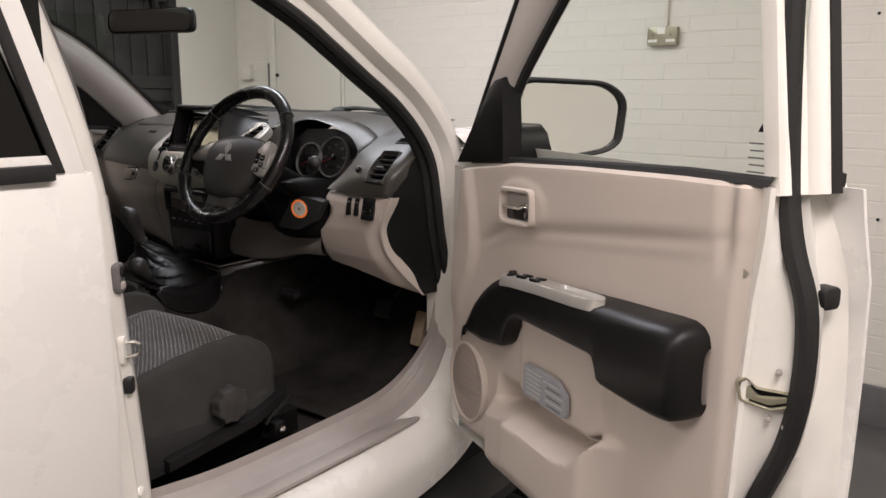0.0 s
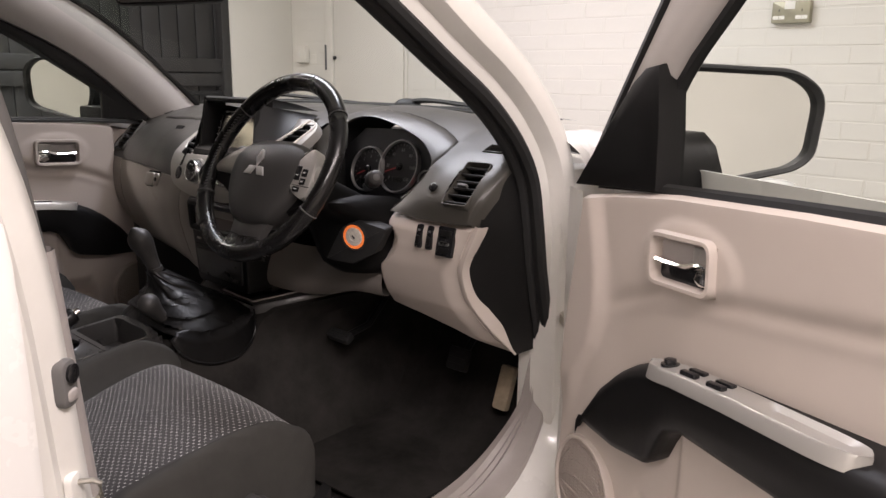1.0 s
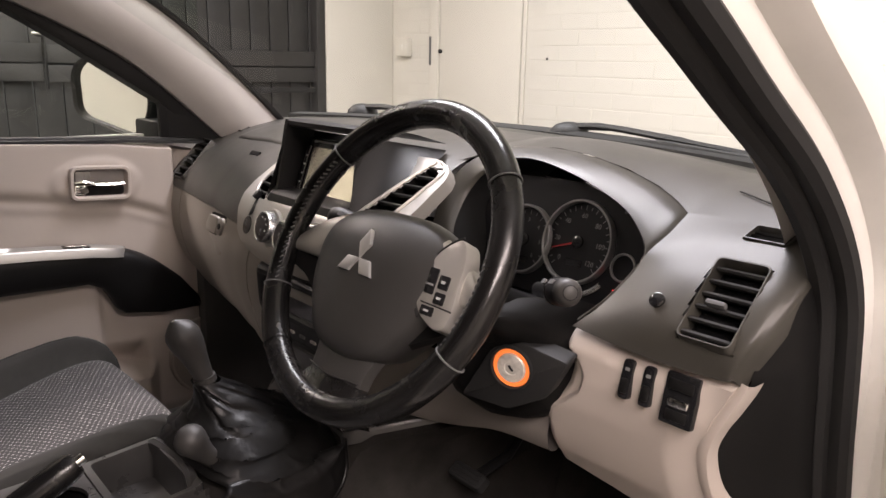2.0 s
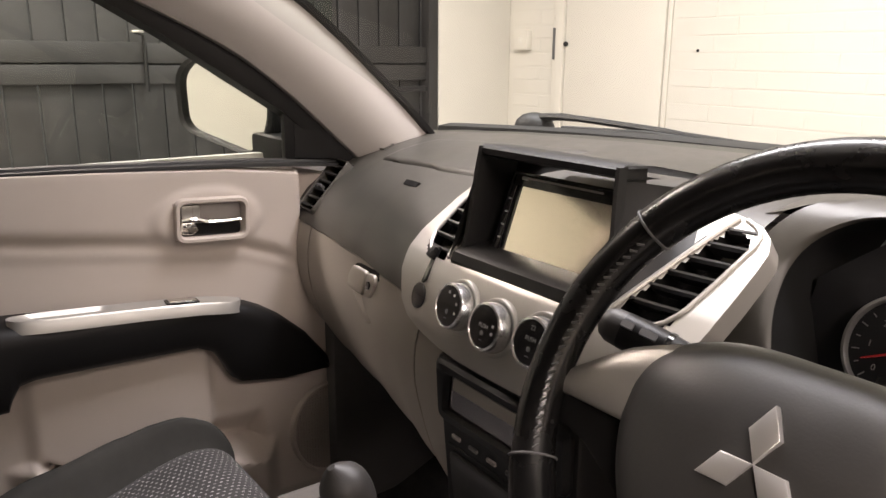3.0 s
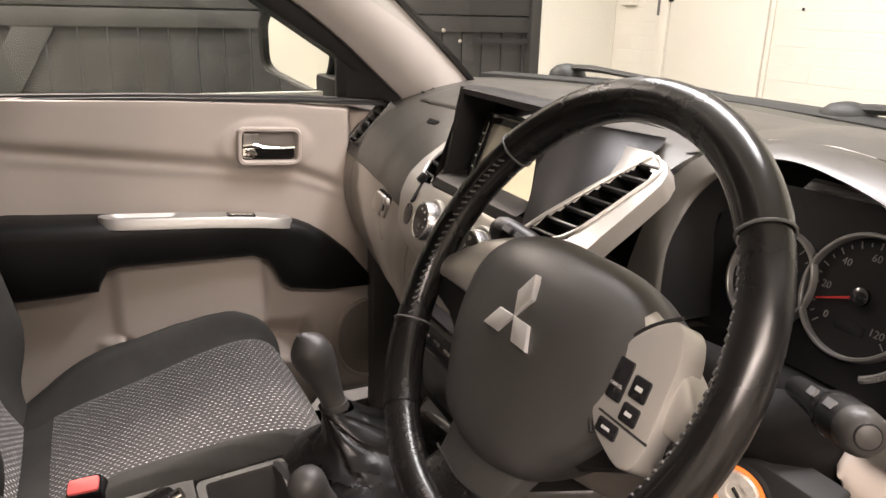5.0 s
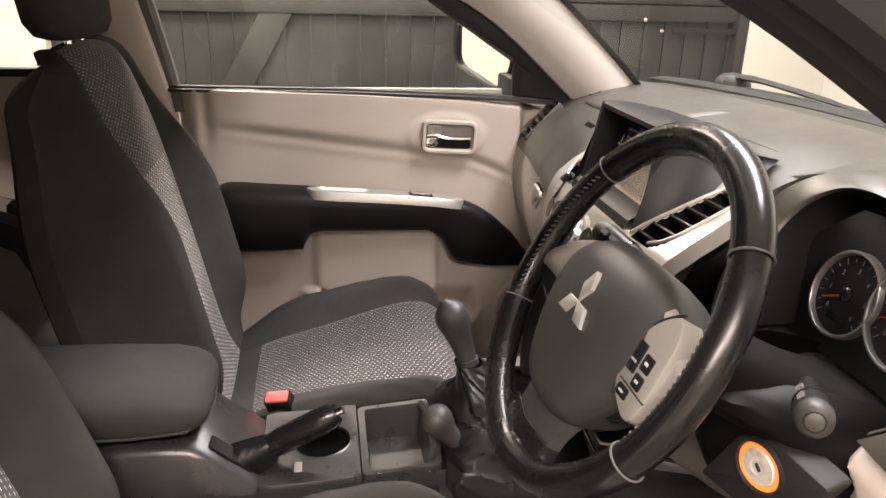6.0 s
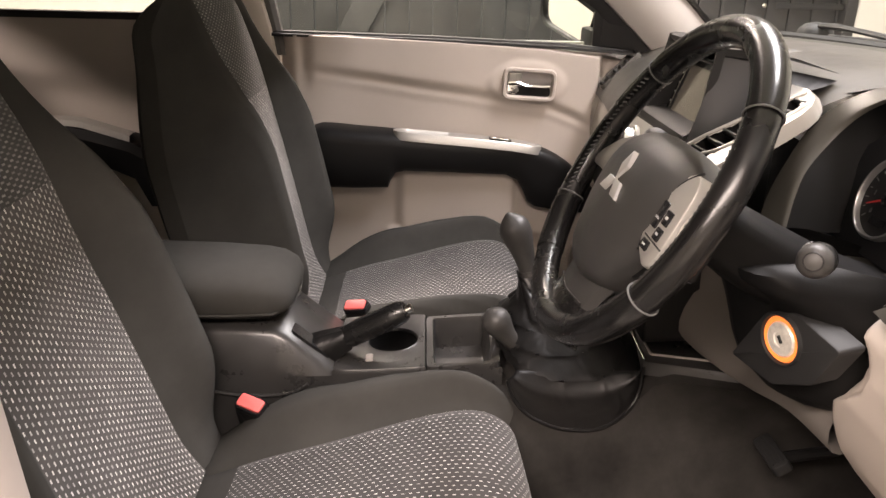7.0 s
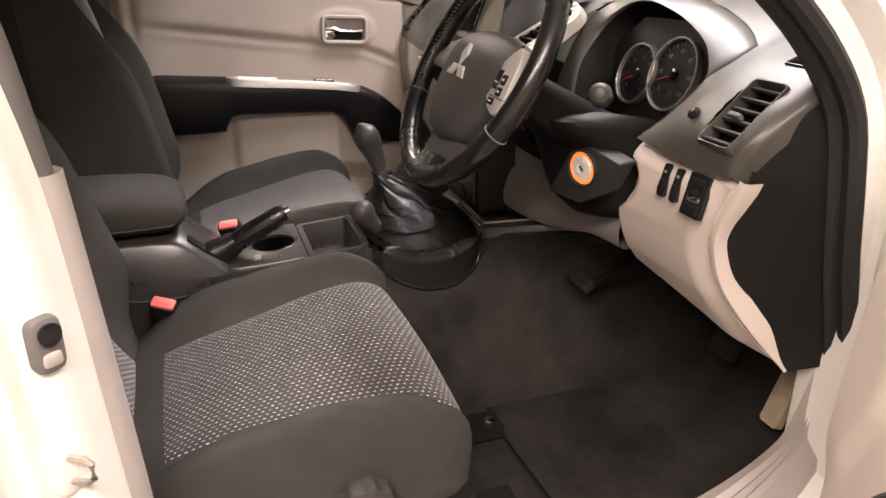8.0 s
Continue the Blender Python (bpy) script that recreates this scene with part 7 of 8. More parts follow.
# ---------------------------------------------------------------- seats
def seat(cx, dy, recline, dial, label):
    root = thing("seat", (cx, -0.32 + dy, 0.60), label, "car seat", group="front seats")
    LEN = [(-0.545, 0.800), (-0.50, 0.815), (-0.43, 0.838), (-0.34, 0.858), (-0.25, 0.876), (-0.18, 0.884), (-0.13, 0.882), (-0.095, 0.866), (-0.073, 0.838), (-0.066, 0.800), (-0.075, 0.755), (-0.095, 0.715)]
    line = spline([(0, y, z) for y, z in LEN], 40)
    cols = np.concatenate([np.linspace(-1, -0.70, 13), np.linspace(-0.66, 0.66, 19), np.linspace(0.70, 1, 13)])
    def cushion_pt(i, s):
        p = line[i]
        f = i / 39
        half = 0.258 - 0.022 * step(0.55, 1.0, f) - 0.010 * step(0.2, 0.0, f) + (0.026 * step(0.3, 0.9, f) if cx < 0 and s < 0 else 0)
        seam = 0.58 + 0.30 * step(0.15, 0.88, f)
        if cx > 0 and s > 0:  # the worn outer edge of the driver's cushion
            seam = min(0.89, seam + 0.09 * (1 - 0.5 * f))
        s = s / 0.70 * seam if abs(s) <= 0.70 else math.copysign(seam + (abs(s) - 0.70) / 0.30 * (1 - seam), s)
        t = (line[min(i + 1, 39)] - line[max(i - 1, 0)]).normalized()
        nrm = Vector((0, -t.z, t.y))
        a = abs(s)
        bol = 0.052 * step(seam, 0.5 * seam + 0.5, a) * (1 - step(0.90, 1.0, a) * 2.6)
        if cx > 0 and s > 0:
            bol *= 0.7
        bol *= step(-0.1, 0.3, f) * (1 - 0.85 * step(0.60, 0.86, f))
        drop = -0.085 * step(0.90, 1.0, a) ** 1.5
        crown = 0.006 * math.cos(s * 2.0)
        pleat = -0.006 * math.exp(-((a - seam) / 0.02) ** 2)
        q = p + nrm * (bol + crown + pleat)
        return Vector((cx + s * half, q.y + dy, q.z + drop))
    def sub(name, c0, c1, i0, i1, mat, label=""):
        cs = [c for c in cols if c0 - 1e-6 <= c <= c1 + 1e-6]
        bm = bmesh.new()
        uvl = bm.loops.layers.uv.new("UVMap")
        grid = [[bm.verts.new(cushion_pt(i, c)) for c in cs] for i in range(i0, i1 + 1)]
        run = [0.0]
        for i in range(i0, i1):
            run.append(run[-1] + (line[i + 1] - line[i]).length)
        for i in range(len(grid) - 1):
            for j in range(len(cs) - 1):
                f = bm.faces.new((grid[i][j], grid[i][j + 1], grid[i + 1][j + 1], grid[i + 1][j]))
                for l, (ii, jj) in zip(f.loops, ((i, j), (i, j + 1), (i + 1, j + 1), (i + 1, j))):
                    l[uvl].uv = (cs[jj] * 0.258, run[ii])
        return part(name, bm, mat, root, label, sharp=2.0)
    sub("cushion_panel", -0.70, 0.70, 4, 33, cloth_dots, "grey stitched cloth seat panel")
    sub("bolster", -1, -0.70, 0, 39, cloth_dark, "charcoal cloth side bolster")
    sub("bolster", 0.70, 1, 0, 39, cloth_dark, "charcoal cloth side bolster")
    sub("cushion_front", -0.70, 0.70, 33, 39, cloth_dark, "charcoal cloth front edge")
    sub("cushion_rear", -0.70, 0.70, 0, 4, cloth_dark, "charcoal cloth rear edge")
    # side skirt of the cushion
    for s in (-1, 1):
        rows = []
        for i in range(0, 40):
            p = cushion_pt(i, s)
            zb = min(p.z - 0.004, 0.715 + 0.0 * i)
            rows.append([p, Vector((p.x + s * 0.004, p.y, p.z * 0.6 + zb * 0.4)), Vector((p.x - s * 0.004, p.y, p.z * 0.2 + zb * 0.8)), Vector((p.x - s * 0.02, p.y, zb))])
        part("side_skirt", loft(rows), cloth_dark, root)
        part("side_valance", loft([[(cx + s * x, y + dy, z) for x, z in ((0.262, zt), (0.272, zt - 0.02), (0.270, zb + 0.01), (0.25, zb))] for y, zt, zb in ((-0.62, 0.80, 0.66), (-0.50, 0.775, 0.655), (-0.40, 0.752, 0.660), (-0.28, 0.742, 0.675), (-0.18, 0.738, 0.690), (-0.115, 0.728, 0.700))]), rubber, root, "black plastic seat valance")
        part("seat_rail", block((cx + s * 0.19 - 0.02, -0.56 + dy, 0.60), (cx + s * 0.19 + 0.02, 0.02 + dy, 0.665), 0.005), black_plastic, root, "black steel seat rail")
    if dial:
        out = []
        for k in range(72):
            a = 2 * math.pi * k / 72
            r = 0.040 + 0.0022 * math.cos(9 * a)
            out.append((r * math.cos(a), r * math.sin(a)))
        DM = frame_at((cx + 0.265, -0.235 + dy, 0.775), (0, 1, 0), (0, 0, 1))
        d_ = part("height_dial", slab(out, DM, 0.0, 0.030, 0.006), knob_plastic, root, "black ribbed seat height dial")
        part("lever", loft([[(cx + x, y + dy, z + a) for x, a in ((0.272, -0.016), (0.292, -0.010), (0.292, 0.012), (0.272, 0.016))] for y, z in ((-0.40, 0.690), (-0.28, 0.705), (-0.18, 0.715), (-0.105, 0.745), (-0.085, 0.765))], closed=True, caps=True), black_plastic, root, "black seat lever")
        for k in range(3):
            part("lever_rib", tube([(cx + 0.293, -0.150 + 0.022 * k + dy, 0.700 + 0.012 * k), (cx + 0.293, -0.118 + 0.022 * k + dy, 0.728 + 0.012 * k)], 0.005, 6), black_plastic, root)
        part("rail_foot", block((cx + 0.235, -0.115 + dy, 0.655), (cx + 0.285, -0.085 + dy, 0.685), 0.004), black_plastic, root)
        part("rail_bolt", lathe([(0.009, 0), (0.010, 0.006), (0.005, 0.009)], frame_at((cx + 0.288, -0.10 + dy, 0.668), (0, 1, 0), (0, 0, 1)), 6), chrome, root)
    # front rail foot with its bolt
    ft = part("rail_foot", loft([[(cx - 0.06 + x, y + dy, z) for x, z in ((-0.034, 0.600), (-0.026, 0.622), (0.026, 0.622), (0.034, 0.600))] for y in (-0.06, 0.06, 0.100)], caps=True), black_plastic, root)
    part("rail_bolt", lathe([(0.011, 0), (0.012, 0.006), (0.006, 0.010)], Matrix.Translation((cx - 0.055, 0.078 + dy, 0.620)), 6), chrome, ft)
    # backrest
    BR = [(0.815, -0.535), (0.86, -0.560), (0.92, -0.578), (1.00, -0.598), (1.10, -0.622), (1.20, -0.648), (1.30, -0.676), (1.38, -0.702), (1.43, -0.722), (1.456, -0.742), (1.466, -0.768), (1.456, -0.795)]
    br = spline([(0, y, z) for z, y in BR], 44)
    pivot = Vector((0, -0.56, 0.83))
    rot = Matrix.Rotation(radians(recline), 3, "X")
    def back_pt(i, s, depth=None):
        p = br[i]
        f = i / 43
        half = 0.252 + 0.012 * math.sin(math.pi * min(f / 0.55, 1)) - 0.055 * step(0.45, 0.90, f)
        half *= 1 - 0.40 * max(0, (f - 0.84) / 0.16) ** 2.2
        t = (br[min(i + 1, 43)] - br[max(i - 1, 0)]).normalized()
        nrm = Vector((0, t.z, -t.y))
        if nrm.y < 0 and f < 0.8:
            nrm = -nrm
        seam = 0.56 + 0.20 * step(0.45, 0.80, f)
        s = s / 0.56 * seam if abs(s) <= 0.56 else math.copysign(seam + (abs(s) - 0.56) / 0.44 * (1 - seam), s)
        a = abs(s)
        bol = 0.068 * step(seam - 0.02, 0.5 * seam + 0.54, a) * (1 - step(0.84, 1.0, a) * 1.7) * step(-0.05, 0.22, f) * (1 - 0.80 * step(0.50, 0.88, f))
        pleat = -0.006 * math.exp(-((a - seam) / 0.02) ** 2) * (f < 0.9)
        side = -0.065 * step(0.88, 1.0, a) ** 1.4 * (1 - step(0.80, 0.97, f))
        q = p + nrm * (bol + pleat + 0.008 * math.cos(2 * s)) + Vector((0, side, 0))
        q = rot @ (q - pivot) + pivot
        return Vector((cx + s * half, q.y + dy, q.z))
    def bsub(name, c0, c1, i0, i1, mat, label=""):
        cs = [c for c in bcols if c0 - 1e-6 <= c <= c1 + 1e-6]
        bm = bmesh.new()
        uvl = bm.loops.layers.uv.new("UVMap")
        grid = [[bm.verts.new(back_pt(i, c)) for c in cs] for i in range(i0, i1 + 1)]
        run = [0.0]
        for i in range(i0, i1):
            run.append(run[-1] + (br[i + 1] - br[i]).length)
        for i in range(len(grid) - 1):
            for j in range(len(cs) - 1):
                f = bm.faces.new((grid[i][j], grid[i][j + 1], grid[i + 1][j + 1], grid[i + 1][j]))
                for l, (ii, jj) in zip(f.loops, ((i, j), (i, j + 1), (i + 1, j + 1), (i + 1, j))):
                    l[uvl].uv = (cs[jj] * 0.25, run[ii])
        return part(name, bm, mat, root, label, sharp=2.0)
    bcols = np.concatenate([np.linspace(-1, -0.56, 12), np.linspace(-0.52, 0.52, 17), np.linspace(0.56, 1, 12)])
    SPLIT = 27
    bsub("back_panel", -0.56, 0.56, 0, SPLIT, cloth_back, "grey stitched cloth back panel")
    bsub("back_panel", -0.56, 0.56, SPLIT, 41, cloth_ribs, "ribbed charcoal cloth upper back panel")
    bsub("back_bolster", -1, -0.56, 0, 43, cloth_dark, "charcoal cloth side bolster")
    bsub("back_bolster", 0.56, 1, 0, 43, cloth_dark, "charcoal cloth side bolster")
    bsub("back_top", -0.56, 0.56, 41, 43, cloth_dark)
    rows = []
    ends = [back_pt(i, -1) for i in range(44)]
    for i in range(44):
        l, r = back_pt(i, -1), back_pt(i, 1)
        d = 0.035 + 0.015 * math.sin(i / 43 * math.pi)
        d *= 1 - step(36, 43, i)
        rows.append([l, l + Vector((0.004, -d * 0.7, 0)), l + Vector((0.03, -d, 0)), (l + r) / 2 + Vector((0, -d - 0.01, 0)), r + Vector((-0.03, -d, 0)), r + Vector((-0.004, -d * 0.7, 0)), r])
    part("back_shell", loft(rows), cloth_dark, root, "charcoal cloth seat back")
    # head restraint
    top = (back_pt(43, 0) + back_pt(38, 0)) / 2
    hr = []
    for z, w, d in ((0.030, 0.085, 0.030), (0.036, 0.108, 0.045), (0.055, 0.122, 0.055), (0.11, 0.125, 0.058), (0.17, 0.118, 0.052), (0.205, 0.10, 0.038), (0.215, 0.07, 0.02)):
        hr.append([Vector((top.x + math.copysign(abs(math.cos(a)) ** 0.6, math.cos(a)) * w, top.y - 0.005 + math.sin(a) * d - 0.10 * z, top.z + z)) for a in np.linspace(0, 2 * math.pi, 25)[:-1]])
    part("head_restraint", loft(hr, closed=True, caps=True), cloth_dark, root, "charcoal cloth head restraint", sharp=1.2)
    for s in (-1, 1):
        po = part("restraint_post", tube([top + Vector((s * 0.035, -0.005, -0.04)), top + Vector((s * 0.035, -0.008, 0.045))], 0.006, 10), chrome, root, "chrome head restraint post")
        part("post_guide", lathe([(0.014, -0.012), (0.015, 0.004), (0.010, 0.008)], Matrix.Translation(top + Vector((s * 0.035, -0.005, -0.006))), 14), black_plastic, po)
    return root


def rear_bench():
    root = thing("bench_seat", (0.0, -1.30, 0.60), "charcoal cloth rear bench seat in shade", "car seat")
    def pad(x0, x1, line, depth):
        secs = []
        for s in np.linspace(-1, 1, 17):
            x = (x0 + x1) / 2 + s * (x1 - x0) / 2
            d = 0.030 * (1 - abs(s) ** 6)
            secs.append([(x, y + ny * d, z + nz * d) for y, z, ny, nz in line])
        return loft(secs, back=depth)
    part("cushion", pad(-0.66, 0.66, [(-1.02, 0.66, 1, -0.2), (-0.995, 0.80, 1, 0.3), (-1.02, 0.885, 0.5, 1), (-1.15, 0.905, 0, 1), (-1.35, 0.885, 0, 1), (-1.46, 0.865, 0, 1)], (0, 0, -0.10)), cloth_dark, root, "charcoal cloth bench cushion")
    for x0, x1 in ((-0.66, -0.01), (0.01, 0.66)):
        part("backrest", pad(x0, x1, [(-1.43, 0.86, 1, 0), (-1.46, 1.00, 1, 0), (-1.51, 1.18, 1, 0.2), (-1.56, 1.32, 1, 0.3), (-1.60, 1.36, 0.3, 1), (-1.66, 1.34, -0.5, 1)], (0, -0.06, 0)), cloth_dark, root, "charcoal cloth bench back")
    part("bench_frame", block((-0.62, -1.62, 0.605), (0.62, -1.06, 0.78), 0.02), rubber, root)
    return root


part("gauge_sill", loft([[(x, y, z) for x in (0.19, 0.37, 0.56)] for y, z in ((0.41, 1.178), (0.36, 1.182), (0.31, 1.188), (0.28, 1.183), (0.27, 1.16), (0.28, 1.05))]), dash_dark, dash, "charcoal panel below the gauges")
seat(0.375, 0.0, 4.0, True, "charcoal driver's seat with grey stitched cloth panels")
rear_bench()
seat(-0.370, 0.085, -1.5, False, "charcoal passenger seat with grey stitched cloth panels")


def buckle(at, lean, label):
    root = thing("seat_belt_buckle", at, label, "seat belt buckle", group="seat belt buckles")
    m = Matrix.Translation(at) @ Euler((radians(lean[0]), radians(lean[1]), radians(lean[2]))).to_matrix().to_4x4()
    part("buckle_body", slab(rect(0.045, 0.090, 0.009), m @ Matrix.Rotation(radians(90), 4, "X") @ Matrix.Translation((0, -0.048, -0.014)), 0.0, 0.028, 0.005), black_plastic, root)
    rb = part("release_button", slab(rect(0.040, 0.022, 0.005), m, -0.008, 0.0045, 0.002), red_plastic, root, "red release button")
    part("button_rim", ring_plate(rect(0.045, 0.028, 0.007, seg=4), rect(0.040, 0.022, 0.005, seg=4), m, -0.010, 0.001, 0.001), gloss_black, root)
    part("stem", tube([m @ Vector((0, 0, -0.06)), m @ Vector((0, 0, -0.17))], 0.012, 8, flat=0.5), black_plastic, root)
    return root


buckle((0.158, -0.480, 0.880), (25, 12, 70), "black seat belt buckle with red button beside the driver's seat")
buckle((-0.144, -0.346, 0.906), (25, -10, 75), "black seat belt buckle with red button beside the passenger seat")

# ---------------------------------------------------------------- centre console
con = thing("centre_console", (0, -0.2, 0.80), "black plastic centre console with cup holders", "console")
def con_z(y):
    return table(y, [(-0.62, 0.905), (-0.42, 0.902), (-0.30, 0.905), (-0.12, 0.918), (-0.08, 0.925), (0.18, 0.93)])
# tray section: rim, wall and well
def console_ring(y0, y1, x0, x1, w, depth):
    """An open tray: rim with a well."""
    o = rounded([(x0, y0), (x1, y0), (x1, y1), (x0, y1)], 0.012)
    i1 = rounded([(x0 + w, y0 + w), (x1 - w, y0 + w), (x1 - w, y1 - w), (x0 + w, y1 - w)], 0.010)
    def ring(pts, dz):
        return [(x, y, con_z(y) + dz) for x, y in pts]
    def shrink(pts, k):
        return [(x + (0.5 * (x0 + x1) - x) * k, y + (0.5 * (y0 + y1) - y) * k) for x, y in pts]
    return loft([ring(o, -0.10), ring(o, -0.006), ring(shrink(o, 0.02), 0.0), ring(shrink(i1, -0.02), 0.0), ring(i1, -0.005), ring(shrink(i1, 0.10), -depth), ring(shrink(i1, 0.97), -depth)], closed=True)
part("tray", console_ring(-0.212, -0.092, -0.090, 0.100, 0.013, 0.055), console_plastic, con, "open console tray")
# deck with the cup holder sunk into it
CUP = (0.000, -0.268)
hole, rim_o, rim_i = [], [], []
for a in np.linspace(0, 2 * math.pi, 49)[:-1]:
    ca, sa = math.cos(a), math.sin(a)
    k = min(0.100 / max(abs(ca), 1e-6), (0.094 if sa < 0 else 0.056) / max(abs(sa), 1e-6))
    hole.append((CUP[0] + 0.041 * ca, CUP[1] + 0.041 * sa))
    rim_o.append((CUP[0] + k * ca, CUP[1] + k * sa))
deck = [[(x, y, con_z(y) + dz) for x, y in pts] for pts, dz in (([(x * 1.05, y) for x, y in rim_o], -0.09), (rim_o, -0.004), ([(x * 0.97, CUP[1] + (y - CUP[1]) * 0.97) for x, y in rim_o], 0.001), ([(CUP[0] + (x - CUP[0]) * 1.12, CUP[1] + (y - CUP[1]) * 1.12) for x, y in hole], 0.001), ([(CUP[0] + (x - CUP[0]) * 1.04, CUP[1] + (y - CUP[1]) * 1.04) for x, y in hole], 0.003), (hole, -0.002))]
part("cup_deck", loft(deck, closed=True), console_plastic, con, "worn black console deck")
part("cup_holder", loft([[(CUP[0] + (x - CUP[0]) * s, CUP[1] + (y - CUP[1]) * s, con_z(CUP[1]) + dz) for x, y in hole] for s, dz in ((1.0, -0.003), (0.97, -0.03), (0.93, -0.06), (0.05, -0.061))], closed=True), black_plastic, con, "deep black cup holder")
part("deck_catch", slab(rect(0.022, 0.012, 0.003), Matrix.Translation((0.060, -0.305, con_z(-0.3))), 0.0, 0.004, 0.001), scuff, con, "small grey catch on the deck")
for x in (-0.101, 0.104):
    part("side_wall", loft([[(x, y, con_z(y) - 0.006), (x * 1.04, y, con_z(y) - 0.03), (x * 1.08, y, 0.84), (x * 1.12, y, 0.70)] for y in (-0.62, -0.4, -0.2, -0.09)]), console_plastic, con)
part("front_ridge", loft([[(x, y - 0.02 * (x / 0.1) ** 2, z - 0.016 * step(0.07, 0.104, abs(x))) for y, z in ((-0.098, 0.890), (-0.099, 0.922), (-0.093, 0.928), (-0.083, 0.924), (-0.070, 0.880))] for x in (-0.104, -0.09, -0.07, -0.03, 0.0, 0.03, 0.07, 0.09, 0.104)]), console_plastic, con, "worn console ridge")
def flank_x(z):
    """The console's sloping carpeted side."""
    return 0.125 + 0.40 * (0.93 - z)
FLANK = [(flank_x(z), z) for z in (0.59, 0.66, 0.74, 0.80, 0.85, 0.885)]
rows = []
for y in (-0.10, -0.05, 0.0, 0.05, 0.10, 0.125, 0.14, 0.17, 0.20, 0.26, 0.34, 0.50, 0.68):
    dx, dz = 0.66 * max(0, y - 0.125), 0.044 * step(0.125, 0.15, y) + 0.2 * max(0, y - 0.15)
    half = [(x + dx * step(0.83, 0.89, z), z + dz * step(0.80, 0.885, z)) for x, z in FLANK]
    rows.append([(-x, y, z) for x, z in half] + [(0.0, y, half[-1][1] + 0.008)] + [(x, y, z) for x, z in half[::-1]])
part("front_deck", loft(rows), carpet_mat, con, "black carpeted console flank")
rows = []
for y in (0.126, 0.130, 0.145, 0.18, 0.22, 0.27, 0.34):
    w, z0 = 0.121 + 0.66 * (y - 0.13), 0.938 + 0.2 * (y - 0.13) - 0.006 * step(0.130, 0.126, y)
    rows.append([(x, y - 0.05 * (abs(x) - 0.121) * step(0.15, 0.13, y) - 0.012 * (1 - abs(x) / w) * -1 * step(0.15, 0.13, y), z) for x, z in ((-w - 0.004, z0 - 0.02), (-w - 0.001, z0 - 0.004), (-w + 0.003, z0), (-0.06, z0 + 0.001), (0.0, z0 + 0.001), (0.06, z0 + 0.001), (w - 0.003, z0), (w + 0.001, z0 - 0.004), (w + 0.004, z0 - 0.02))])
plate = part("front_plate", loft(rows), console_plastic, con, "black plate between the gaiter and the dash")
PL = frame_at((0, 0.130, 0.9395), (1, 0, 0), (0, 1, 0.2))
part("plate_inlay", ring_plate(rounded([(-0.04, 0.020), (0.104, 0.014), (0.165, 0.115), (-0.04, 0.115)], 0.006), rounded([(-0.037, 0.023), (0.102, 0.0175), (0.160, 0.112), (-0.037, 0.112)], 0.006), PL, -0.002, 0.0022, 0.0008), scuff, plate, "thin worn edge of the plate inlay")
part("chrome_line", slab([(-0.03, 0.0065), (0.118, 0.0000), (0.120, 0.0035), (-0.03, 0.0110)], PL, -0.001, 0.0030, 0.0008), chrome, plate)
part("moulding", tube(spline([(0.112, -0.60, 0.880), (0.113, -0.50, 0.866), (0.112, -0.43, 0.870), (0.108, -0.40, 0.885)], 14), 0.003, 8), console_plastic, con)
# box below the armrest
boxs = []
for y, zt, hw in ((-0.352, 0.896, 0.092), (-0.372, 0.912, 0.093), (-0.405, 0.938, 0.093), (-0.435, 0.964, 0.090), (-0.455, 0.972, 0.088), (-0.50, 0.974, 0.088), (-0.80, 0.974, 0.088)):
    boxs.append([(-hw - 0.020, y, 0.72), (-hw - 0.014, y, min(zt - 0.02, 0.88)), (-hw, y, zt - 0.014), (-hw + 0.014, y, zt), (0, y, zt + 0.001), (hw - 0.014, y, zt), (hw, y, zt - 0.014), (hw + 0.014, y, min(zt - 0.02, 0.88)), (hw + 0.020, y, 0.72)])
part("storage_box", loft(boxs), console_plastic, con, "black console storage box", sharp=1.0)
part("box_slot", slab(rect(0.030, 0.075, 0.005), frame_at((0.058, -0.400, 0.936), (1, 0, 0), (0, 0.76, -0.64)), -0.01, 0.003), gloss_black, con, "black slot in the box front")
arm_s = []
for y, z0, z1, hw in ((-0.402, 1.010, 1.018, 0.045), (-0.405, 0.998, 1.030, 0.066), (-0.415, 0.986, 1.044, 0.082), (-0.435, 0.978, 1.054, 0.092), (-0.465, 0.974, 1.060, 0.097), (-0.54, 0.974, 1.064, 0.099), (-0.72, 0.978, 1.068, 0.099), (-0.80, 0.985, 1.06, 0.092)):
    zc, hh = (z0 + z1) / 2, (z1 - z0) / 2
    arm_s.append([(math.copysign(abs(math.cos(a)) ** 0.62, math.cos(a)) * hw, y - 0.022, zc + math.copysign(abs(math.sin(a)) ** 0.72, math.sin(a)) * hh) for a in np.linspace(0, 2 * math.pi, 33)[:-1]])
part("armrest", loft(arm_s, closed=True, caps=True), cloth_dark, con, "charcoal cloth padded armrest lid", sharp=1.2)
part("armrest_seam", tube([(x, y - 0.022, 0.998) for x, y in ((-0.0985, -0.62), (-0.098, -0.50), (-0.090, -0.432), (-0.060, -0.408), (0.0, -0.402), (0.060, -0.408), (0.090, -0.432), (0.098, -0.50), (0.0985, -0.62))], 0.0022, 6), cloth_dark, con)

